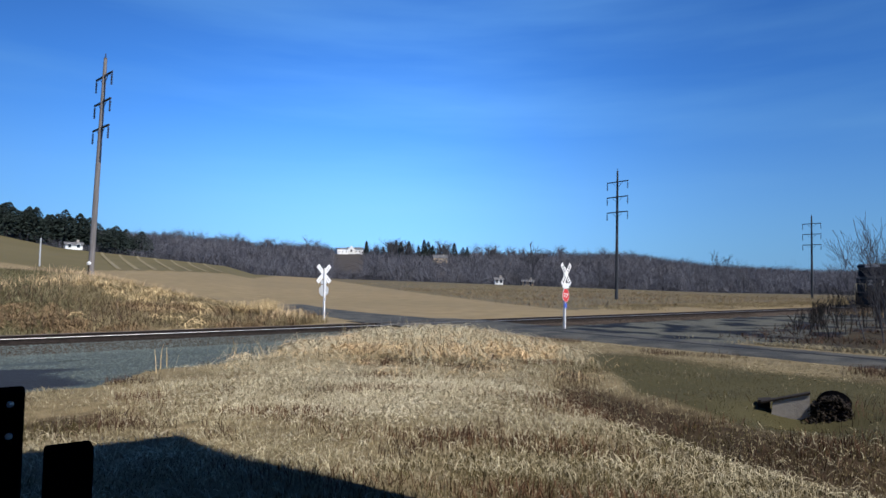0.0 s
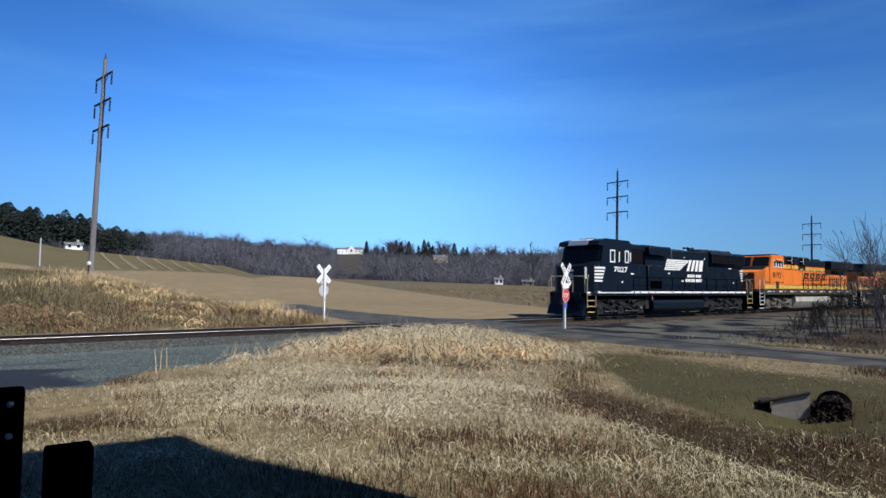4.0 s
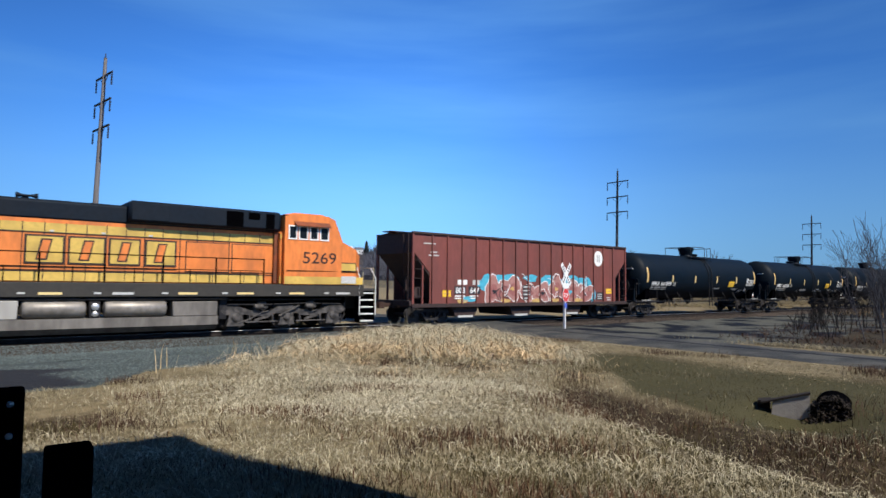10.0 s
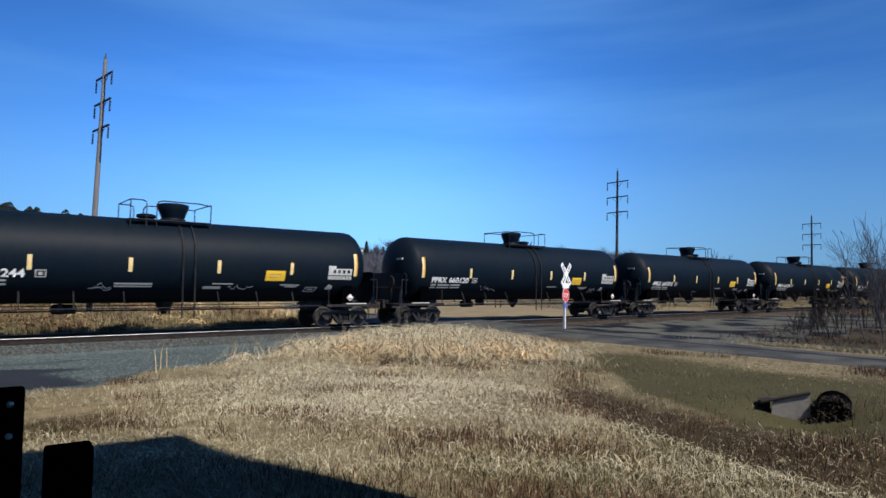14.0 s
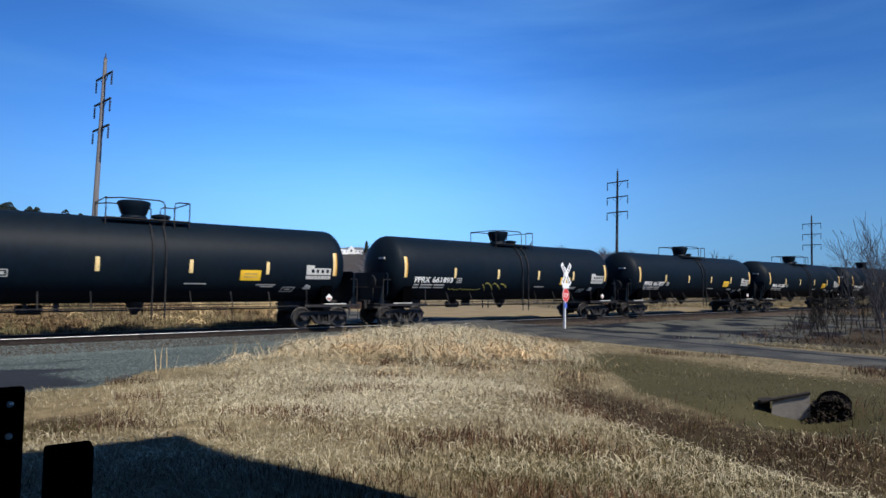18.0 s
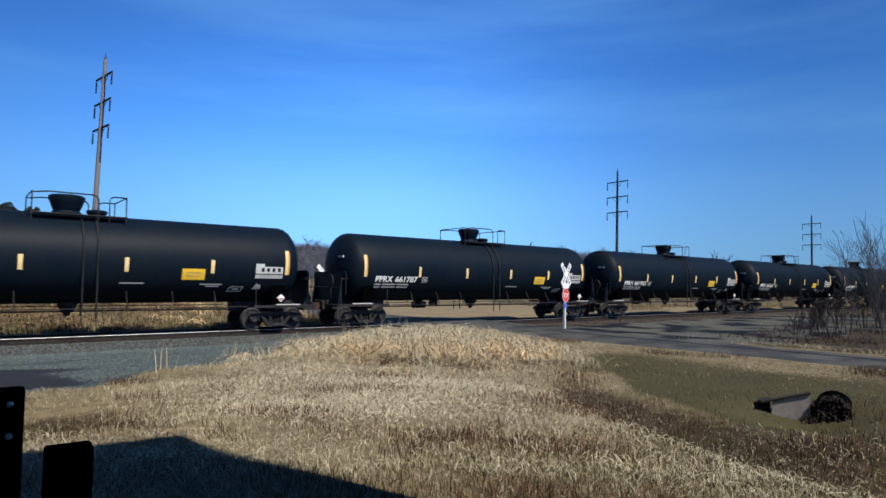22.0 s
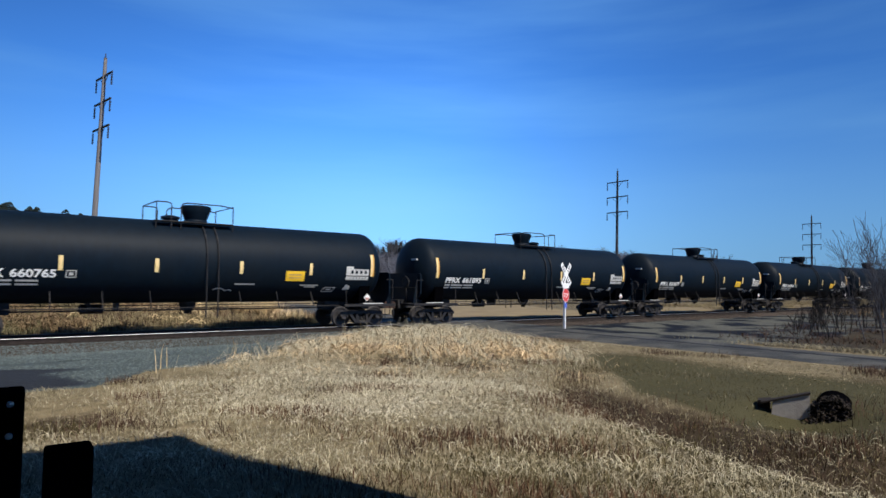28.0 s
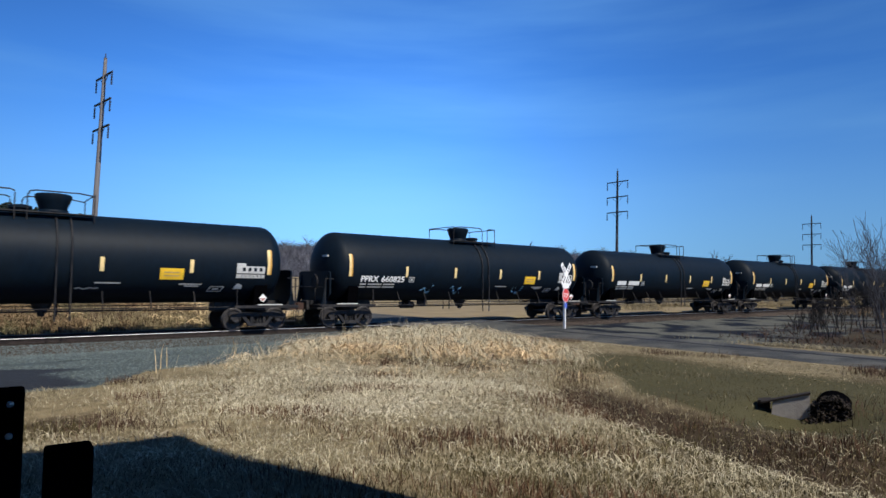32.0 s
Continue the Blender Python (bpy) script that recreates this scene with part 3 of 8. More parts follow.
# ---- scattered stones and grass ----
def scatter(name, pts, sizes, mat, label, category="gravel"):
    """Small uneven stones."""
    base = np.array([(1, 0, 0), (-1, 0, 0), (0, 1, 0), (0, -1, 0), (0, 0, 1), (0, 0, -1)], float)
    tri = np.array([(0, 2, 4), (2, 1, 4), (1, 3, 4), (3, 0, 4), (2, 0, 5), (1, 2, 5), (3, 1, 5), (0, 3, 5)])
    g = np.random.RandomState(len(pts))
    n = len(pts)
    v = base[None] * sizes[:, None, None] * g.uniform(0.55, 1.2, (n, 6, 1)) + g.uniform(-0.25, 0.25, (n, 6, 3)) * sizes[:, None, None]
    v[:, :, 2] *= 0.7
    v += pts[:, None]
    return raw(name, v.reshape(-1, 3), (tri[None] + 6 * np.arange(n)[:, None, None]).reshape(-1, 3), mat, label, category)


def raw(name, v, tri, mat, label, category, kind="stuff"):
    me = bpy.data.meshes.new(name)
    me.vertices.add(len(v))
    me.vertices.foreach_set("co", np.asarray(v, np.float32).ravel())
    me.loops.add(3 * len(tri))
    me.loops.foreach_set("vertex_index", np.asarray(tri, np.int32).ravel())
    me.polygons.add(len(tri))
    me.polygons.foreach_set("loop_start", np.arange(0, 3 * len(tri), 3, dtype=np.int32))
    me.update(calc_edges=True)
    me.materials.append(M[mat])
    return tagged(new(name, me), label, category, kind=kind)


def blades(name, pts, height, width, lean, mat, label, category="grass", curl=0.35):
    """Bent tapering blades rooted at pts."""
    n = len(pts)
    g = np.random.RandomState(n % 100003)
    a = g.uniform(0, 2 * np.pi, n)
    b = g.uniform(0, 2 * np.pi, n)
    h = height * g.uniform(0.55, 1.25, n)
    w = width * g.uniform(0.6, 1.4, n)
    side = np.stack([np.cos(a), np.sin(a), np.zeros(n)], 1) * w[:, None] * 0.5
    tilt = g.gamma(1.6, 0.6, n) * lean
    out = np.stack([np.cos(b), np.sin(b), np.zeros(n)], 1) * (tilt * h)[:, None]
    up = np.stack([np.zeros(n), np.zeros(n), h], 1)
    p0, p1 = pts - up * 0.05, pts + up * 0.55 + out * 0.4
    p2 = pts + up * (1 - 0.25 * np.clip(tilt, 0, 1.5) * curl)[:, None] + out * 1.0
    v = np.stack([p0 - side, p0 + side, p1 - side * 0.8, p1 + side * 0.8, p2], 1)
    tri = np.array([(0, 1, 3), (0, 3, 2), (2, 3, 4)])
    return raw(name, v.reshape(-1, 3), (tri[None] + 5 * np.arange(n)[:, None, None]).reshape(-1, 3), mat, label, category)


def strands(name, pts, length, width, mat, label, seed, arch=0.35, fall=0.6):
    """Long thin dead stems that arch over and lie tangled on the grass below."""
    g = np.random.RandomState(seed)
    n, k = len(pts), 5
    a = g.uniform(0, 2 * np.pi, n)
    bend = g.normal(0, 0.9, n)
    L = length * g.uniform(0.5, 1.3, n)
    h = L * arch * g.uniform(0.3, 1.2, n)
    w = width * g.uniform(0.7, 1.3, n)
    rows, p = [], pts.astype(float).copy()
    for j in range(k + 1):
        t = j / k
        d = np.stack([np.cos(a + bend * t), np.sin(a + bend * t), np.zeros(n)], 1)
        if j:
            p = p + d * (L / k)[:, None]
        q = p.copy()
        q[:, 2] += h * np.sin(np.pi * min(1.0, t ** 0.7)) * (1 - 0.3 * t) + h * fall * t * (1 - t)
        s = np.stack([-d[:, 1], d[:, 0], g.uniform(-0.6, 0.6, n)], 1) * (w * (0.5 if j < k else 0.12))[:, None]
        rows += [q - s, q + s]
    v = np.stack(rows, 1)
    tri = np.array([t for j in range(k) for t in ((2 * j, 2 * j + 1, 2 * j + 3), (2 * j, 2 * j + 3, 2 * j + 2))])
    return raw(name, v.reshape(-1, 3), (tri[None] + (2 * k + 2) * np.arange(n)[:, None, None]).reshape(-1, 3), mat, label, "grass")


def tussocks(name, centres, per, reach, rise, width, mat, label, seed, loose=1.0):
    """Clumps of long stems that spring from one root, arch over mostly one way and droop."""
    g = np.random.RandomState(seed)
    m, k = len(centres), 4
    n = m * per
    size = np.repeat(g.uniform(0.6, 1.3, m), per)
    a = np.repeat(g.uniform(0, 2 * np.pi, m), per) + g.normal(0, loose, n)
    bend = g.normal(0, 0.5, n)
    L, h = reach * size * g.uniform(0.4, 1.2, n), rise * size * g.uniform(0.45, 1.15, n)
    w = width * g.uniform(0.6, 1.4, n)
    p = np.repeat(centres, per, 0) + np.stack([g.normal(0, 0.07, n), g.normal(0, 0.07, n), np.full(n, -0.02)], 1) * size[:, None]
    rows = []
    for j in range(k + 1):
        t = j / k
        d = np.stack([np.cos(a + bend * t), np.sin(a + bend * t), np.zeros(n)], 1)
        q = p + d * (L * t ** 1.3)[:, None]
        q[:, 2] += h * math.sin(math.pi * min(1.0, 0.86 * t ** 0.75))
        s = np.stack([-d[:, 1], d[:, 0], g.uniform(-0.7, 0.7, n)], 1) * (w * (0.5 if j < k else 0.1))[:, None]
        rows += [q - s, q + s]
    v = np.stack(rows, 1)
    tri = np.array([t for j in range(k) for t in ((2 * j, 2 * j + 1, 2 * j + 3), (2 * j, 2 * j + 3, 2 * j + 2))])
    return raw(name, v.reshape(-1, 3), (tri[None] + (2 * k + 2) * np.arange(n)[:, None, None]).reshape(-1, 3), mat, label, "grass")


def field_noise(x, y, s, seed):
    g = np.random.RandomState(seed)
    out = np.zeros_like(x)
    for k in range(6):
        a, p, f = g.uniform(0, 6.28), g.uniform(0, 6.28), s * g.uniform(0.6, 2.2)
        out += np.sin((x * np.cos(a) + y * np.sin(a)) * f + p)
    return out / 6


def sown(n, x0, x1, y0, y1, keep, seed):
    """Points on the ground in a rectangle, kept with the chance that keep(x, y) gives."""
    g = np.random.RandomState(seed)
    x, y = g.uniform(x0, x1, n), g.uniform(y0, y1, n)
    ok = g.uniform(0, 1, n) < keep(x, y)
    x, y = x[ok], y[ok]
    return np.stack([x, y, ground_z(x, y)], 1)


def grassy(x, y):
    edge = np.interp(x, GRAVEL_X, GRAVEL_Y) + 0.35 * np.sin(x * 2.1) + 0.2 * np.sin(x * 5.3)
    road = np.abs(x - np.interp(y, ROAD_Y, ROAD_X)) < np.interp(y, ROAD_Y, ROAD_W) / 2 + 0.15
    return (y < edge) & ~road & (x < 17.6)


def tall(x, y):
    return np.exp(-((x - 12.4) / 3.7) ** 2 - ((y + 8.4) / 3.5) ** 2)


def lawnish(x, y):
    return smooth01((x - lawn_x(y)) / 0.7) * (1 - smooth01((x - 15.7) / 0.6)) * smooth01((-11.4 - y) / 2.0)


def in_view(x, y):
    az = np.degrees(np.arctan2(x - EYE.x, y - EYE.y))
    return (az > 0) & (az < 77)


worn = lambda x, y: 1 - 0.6 * np.exp(-((x - 1.3) / 0.8) ** 2 - ((y + 14.3) / 0.8) ** 2) - 0.45 * smooth01((x - 5.5) / 2.5) * smooth01((-17.6 - y) / 1.5)
pale = lambda x, y: np.exp(-((x - 6.4) / 2.2) ** 2 - ((y + 14.6) / 2.2) ** 2)
near_more = lambda x, y: np.clip(8 / np.hypot(x, y + 24.6), 0.35, 1)
pts = sown(640000, 0, 17.6, -24, -2.5, lambda x, y: grassy(x, y) * in_view(x, y) * (1 - 0.97 * lawnish(x, y)) * worn(x, y) * np.clip(0.5 + 0.45 * field_noise(x, y, 1.4, 1) + 0.5 * field_noise(x, y, 9.0, 101), 0.05, 1) * near_more(x, y), 11)
blades("dry_grass", pts, 0.052 + 0.03 * field_noise(pts[:, 0], pts[:, 1], 1.3, 2), 0.0062, 1.5, "straw", "short dry straw-coloured grass", curl=0.7)
pts = sown(170000, 0, 17.6, -24, -2.5, lambda x, y: grassy(x, y) * in_view(x, y) * (1 - 0.95 * lawnish(x, y)) * worn(x, y) * np.clip(0.05 + 0.9 * field_noise(x, y, 1.6, 7) + 0.8 * field_noise(x, y, 8.0, 8), 0.01, 1) * near_more(x, y), 12)
blades("bleached_grass", pts, 0.09 + 0.045 * field_noise(pts[:, 0], pts[:, 1], 2.0, 9), 0.0058, 0.9, "straw_grey", "bleached standing dry grass", curl=0.6)
pts = sown(150000, 5, 17.6, -16, -2.5, lambda x, y: grassy(x, y) * (1 - 0.9 * lawnish(x, y)) * (x < 15.4) * np.clip(tall(x, y) * 1.3 - 0.15 + 0.3 * field_noise(x, y, 1.2, 10), 0, 1), 13)
blades("tall_grass", pts, 0.11 + 0.27 * np.clip(tall(pts[:, 0], pts[:, 1]) * 1.25, 0, 1) + 0.12 * field_noise(pts[:, 0], pts[:, 1], 1.1, 3), 0.0078, 1.7, "straw_gold", "tall golden dry grass, bent and matted", curl=1.0)
pts = sown(34000, 5, 17.6, -15, -2.5, lambda x, y: grassy(x, y) * (x < 14.2) * (1 - lawnish(x, y)) * np.clip(tall(x, y) * 1.2 - 0.15 + 0.5 * field_noise(x, y, 2.2, 133), 0, 1), 33)
pts[:, 2] += 0.05 + 0.15 * tall(pts[:, 0], pts[:, 1])
strands("matted_straw", pts, 0.75, 0.0095, "straw_grey", "pale matted straw lying on the tall grass", 61)
pts = sown(22000, 4, 17.6, -16, -2.5, lambda x, y: grassy(x, y) * (x < 14.2) * (1 - lawnish(x, y)) * np.clip(tall(x, y) * 1.2 - 0.1 + 0.4 * field_noise(x, y, 1.8, 134), 0, 1), 34)
pts[:, 2] += 0.04 + 0.12 * tall(pts[:, 0], pts[:, 1])
strands("golden_straw", pts, 0.65, 0.0085, "straw_gold", "golden tangled stems over the mound", 62, 0.28)
crest = lambda x, y: grassy(x, y) * (x < 14.8) * (1 - lawnish(x, y)) * np.clip(tall(x, y) * 1.5 - 0.25 + 0.35 * field_noise(x, y, 1.5, 211), 0, 1)
pts = sown(1500, 4.5, 16, -14, -2.6, crest, 37)
tussocks("golden_tussocks", pts, 36, 0.62, 0.27, 0.013, "straw_gold", "arching golden clumps of dead grass on the mound", 65, 1.5)
pts = sown(500, 4.5, 16, -14, -2.6, crest, 38)
tussocks("pale_tussocks", pts, 34, 0.65, 0.33, 0.0125, "straw_grey", "arching pale clumps of dead grass on the mound", 66, 1.4)
pts = sown(420, 4.5, 16, -14, -2.6, crest, 39)
tussocks("brown_tussocks", pts, 30, 0.45, 0.25, 0.013, "rust_weed", "red-brown dead stems among the golden clumps", 67)
pts = sown(90000, 0, 14, -23, -6, lambda x, y: grassy(x, y) * in_view(x, y) * (1 - lawnish(x, y)) * worn(x, y) * np.clip(0.25 + 0.7 * pale(x, y) + 0.8 * field_noise(x, y, 1.5, 135) + 0.5 * field_noise(x, y, 6, 136), 0, 1) * near_more(x, y), 35)
pts[:, 2] += 0.02
strands("fallen_grass", pts, 0.22, 0.0055, "straw_grey", "bleached fallen stems in the short grass", 63, 0.35)
pts = sown(90000, 2, 11, -19, -10, lambda x, y: grassy(x, y) * np.clip(pale(x, y) * (0.55 + 0.5 * field_noise(x, y, 1.7, 171)), 0, 1), 36)
pts[:, 2] += 0.03
strands("bleached_thatch", pts, 0.17, 0.0075, "straw_pale", "sun-bleached flattened grass", 64, 0.25)
ditchy = lambda x, y: np.exp(-((x - ditch_x(y) - 0.1) / 0.85) ** 2) * (y < -15.2) * (1 - 0.75 * smooth01((-18.4 - y) / 1.2)) + 0.40 * smooth01((x - 4.5) / 2) * smooth01((-18.3 - y) / 1.5) + 1.1 * np.exp(-((x - 6.2) / 0.8) ** 2 - ((y + 18.2) / 0.4) ** 2) + 0.9 * np.exp(-((x - 4.6) / 1.2) ** 2 - ((y + 18.5) / 0.3) ** 2)
pts = sown(150000, 0, 17.6, -24, -3, lambda x, y: grassy(x, y) * in_view(x, y) * (1 - 0.9 * lawnish(x, y) * (1 - np.clip(ditchy(x, y), 0, 1))) * np.clip(1.05 * ditchy(x, y) + 1.8 * field_noise(x, y, 1.3, 21) + 0.5 * field_noise(x, y, 7.0, 121) - 0.70, 0, 1), 14)
blades("dead_weeds", pts, 0.17, 0.009, 0.6, "weed_brown", "brown dead weeds along the ditch")
pts = sown(420000, 5, 34, -40, -9.5, lambda x, y: (np.abs(x - np.interp(y, ROAD_Y, ROAD_X)) > np.interp(y, ROAD_Y, ROAD_W) / 2 + 0.1) * in_view(x, y) * np.clip(lawnish(x, y), 0, 1), 15)
blades("mown_grass", pts, 0.016, 0.008, 1.8, "green_grass", "short dull green and brown mown grass")
pts = sown(140000, 0, 16, -24, -14, lambda x, y: in_view(x, y) * (1 - 0.9 * lawnish(x, y)) * np.clip(0.6 * field_noise(x, y, 1.1, 31) + 0.34 * (y < -18.8) + 0.8 * np.exp(-((x - 1.0) / 0.8) ** 2 - ((y + 14.6) / 0.9) ** 2), 0, 1), 16)
blades("green_tufts", pts, 0.08, 0.008, 0.8, "green_grass", "green tufts in the dry grass")
pts = sown(60000, 2, 13, -22, -13, lambda x, y: grassy(x, y) * in_view(x, y) * (1 - lawnish(x, y)) * np.clip(2.2 * field_noise(x, y, 2.1, 221) - 0.52 + 0.22 * smooth01((x - 4) / 3) * smooth01((-16.5 - y) / 2) + 0.9 * np.exp(-((x - 5.9) / 1.3) ** 2 - ((y + 18.0) / 0.9) ** 2), 0, 1), 40)
blades("rusty_weeds", pts, 0.15, 0.0085, 0.5, "rust_weed", "upright red-brown dead weeds in the dry grass")
# single tall stalks on the crest
pts = sown(1500, 5, 16, -9, -2.6, lambda x, y: grassy(x, y) * (y > np.interp(x, GRAVEL_X, GRAVEL_Y) - 1.6) * np.clip(0.1 + field_noise(x, y, 0.8, 41), 0, 1), 17)
blades("grass_stalks", pts, 0.62, 0.014, 0.3, "straw_grey", "thin upright dry stalks")
pts = sown(420, 3.5, 13.5, -10, -3.0, lambda x, y: grassy(x, y) * (np.abs(y - np.interp(x, GRAVEL_X, GRAVEL_Y) + 0.5) < 0.9) * np.clip(0.15 + 1.2 * field_noise(x, y, 1.1, 231), 0, 1), 41)
blades("seed_stalks", pts, 0.70, 0.013, 0.3, "bank_gold", "tall brown seed stalks along the gravel")
# weeds on the bank past the track
weedy = lambda x, y: (y > 3.4) * (x < 15.2 + 0.3 * np.sin(y) - 0.02 * y) * (0.5 + 0.5 * field_noise(x, y, 0.5, 51))
pts = sown(170000, 0, 16, 3.2, 36, weedy, 18)
west_end = smooth01((6.5 - pts[:, 0] + 2 * field_noise(pts[:, 0], pts[:, 1], 0.4, 53)) / 4) > np.random.RandomState(54).uniform(0, 1, len(pts))
for spot, mat, label in ((pts[~west_end], "bank_straw", "rough dry weeds on the bank"), (pts[west_end], "bank_olive", "olive-green rough grass on the bank")):
    blades("bank_weeds", spot, 0.40 + 0.18 * field_noise(spot[:, 0], spot[:, 1], 0.35, 52), 0.022, 0.9, mat, label, curl=0.8)
pts = sown(60000, 0, 16, 3.2, 34, lambda x, y: weedy(x, y) * (0.25 + 0.75 * smooth01((x - 3) / 4)) * np.clip(field_noise(x, y, 0.4, 61) * 1.6, 0, 1), 19)
blades("bank_reeds", pts, 0.75, 0.024, 0.6, "straw_gold", "golden reeds and tall weeds")
pts = sown(40000, 0, 16, 3.2, 34, lambda x, y: weedy(x, y) * np.clip(field_noise(x, y, 0.45, 71) * 1.6 + 0.1, 0, 1), 20)
blades("bank_brush", pts, 0.6, 0.022, 0.6, "weed_brown", "brown dead brush on the bank")
pts = sown(520, 1, 15, 3.4, 24, lambda x, y: (x < 15.0 - 0.02 * y) * (0.1 + 0.9 * smooth01((x - 4) / 6)) * np.clip(0.25 + 1.2 * field_noise(x, y, 0.5, 241), 0, 1), 42)
tussocks("bank_tussocks", pts, 46, 0.8, 0.42, 0.02, "bank_gold", "dry drooping clumps on the bank", 68, 1.3)
pts = sown(700, 1, 15, 3.4, 12, lambda x, y: (x < 15.0 - 0.02 * y) * np.clip(0.2 + 1.4 * field_noise(x, y, 0.55, 242), 0, 1), 43)
tussocks("bank_scrub", pts, 40, 0.6, 0.42, 0.02, "bank_brown", "brown scrubby clumps at the foot of the bank", 69)
# grassy strip past the track to the right of the road, stubble tufts
pts = sown(60000, 40, 120, 4, 13, lambda x, y: np.clip((x - 42) / 12, 0, 1) * (0.35 + 0.6 * field_noise(x, y, 0.4, 81)), 22)
blades("verge_grass", pts, 0.26, 0.03, 0.9, "bank_straw", "dry grass verge along the track")
pts = sown(50000, 30, 170, 12, 120, lambda x, y: (x > 40 + (y - 9.8) * 0.388) * np.clip(0.5 + 0.8 * field_noise(x, y, 0.15, 83), 0.1, 1), 23)
blades("corn_stubble", pts, 0.36, 0.035, 0.6, "bank_straw", "rows of broken brown stubble", "stubble")
pts = sown(30000, 30, 130, 10, 70, lambda x, y: (x > 40 + (y - 9.8) * 0.388) * np.clip(0.1 + 1.2 * field_noise(x, y, 0.3, 84), 0, 1), 44)
blades("broken_stalks", pts, 0.42, 0.045, 1.2, "bank_brown", "dark broken stalks over the stubble field", "stubble")
pts = sown(26000, 23, 80, -16, -3, lambda x, y: np.clip((x - 40) / 14, 0, 1) * np.clip(0.1 + field_noise(x, y, 0.4, 91), 0, 1) * (y < -5), 24)
blades("yard_weeds", pts, 0.34, 0.02, 0.5, "bank_brown", "thin dry weeds in the yard")

pts = sown(60000, 11, 18, -30, -8, lambda x, y: (np.abs(x - np.interp(y, ROAD_Y, ROAD_X)) > np.interp(y, ROAD_Y, ROAD_W) / 2 + 0.05) * in_view(x, y) * smooth01((x - 14.0) / 2.4) * np.clip(0.5 + 0.6 * field_noise(x, y, 1.2, 161), 0, 1), 27)
blades("verge_thatch", pts, 0.03, 0.012, 2.2, "straw", "short pale thatch on the verge", curl=1.0)
pts = sown(24000, 21.0, 24.5, -34, -11.5, lambda x, y: np.exp(-((x - np.interp(y, ROAD_Y, ROAD_X) - 2.5) / 0.5) ** 2) * np.clip(0.45 + field_noise(x, y, 0.9, 141), 0, 1), 25)
blades("road_verge", pts, 0.14, 0.016, 0.9, "straw", "pale dry grass along the road edge")
pts = sown(30000, 23, 60, -20, -8, lambda x, y: np.clip((x - 23) / 4, 0, 1) * (y < -9 - 0.12 * (44 - x)) * np.clip(0.2 + field_noise(x, y, 0.6, 151), 0, 1), 26)
blades("yard_brush", pts, 0.26, 0.02, 1.7, "weed_brown", "low dark dead brush beside the yard", "brush")

# stones
def shoulder(g):
    n = 15000
    x, y = g.uniform(0, 15.5, n), g.uniform(-2.6, -1.32, n)
    z = np.maximum(np.interp(np.abs(y), [1.5, 2.3], [-0.187, -0.62]), ground_z(x, y))
    return np.stack([x, y, z], 1), g.uniform(0.014, 0.036, n)


g = np.random.RandomState(9)
n = 42000
x, y = g.uniform(-2, 15, n), g.uniform(-9.5, -1.6, n)
ok = (y > np.interp(x, GRAVEL_X, GRAVEL_Y)) & in_view(x, y) & (dark_patch(x, y) < g.uniform(0.2, 0.6, n))
x, y = x[ok], y[ok]
bedz = np.interp(np.abs(y), [1.5, 2.3], [-0.187, -0.62])
scatter("shoulder_stones", *shoulder(g), "stone", "blue-grey gravel on the shoulder of the track")
scatter("gravel_stones", np.stack([x, y, np.maximum(ground_z(x, y), bedz)], 1), g.uniform(0.012, 0.035, len(x)), "stone", "loose blue-grey gravel beside the track")
n = 34000
x, y = g.uniform(-2, 50, n), g.uniform(-1.9, 1.9, n)
y = np.where((x < 15.5) & (y < -1.36), -y, y)
ok = ((x < 15.9) | (x > 22.6)) & in_view(x, y)
x, y = x[ok], y[ok]
scatter("ballast_stones", np.stack([x, y, np.maximum(np.interp(np.abs(y), [1.5, 2.3], [-0.187, -0.62]), ground_z(x, y))], 1), g.uniform(0.02, 0.045, len(x)), "stone_dark", "dark crushed ballast between the ties", "ballast")

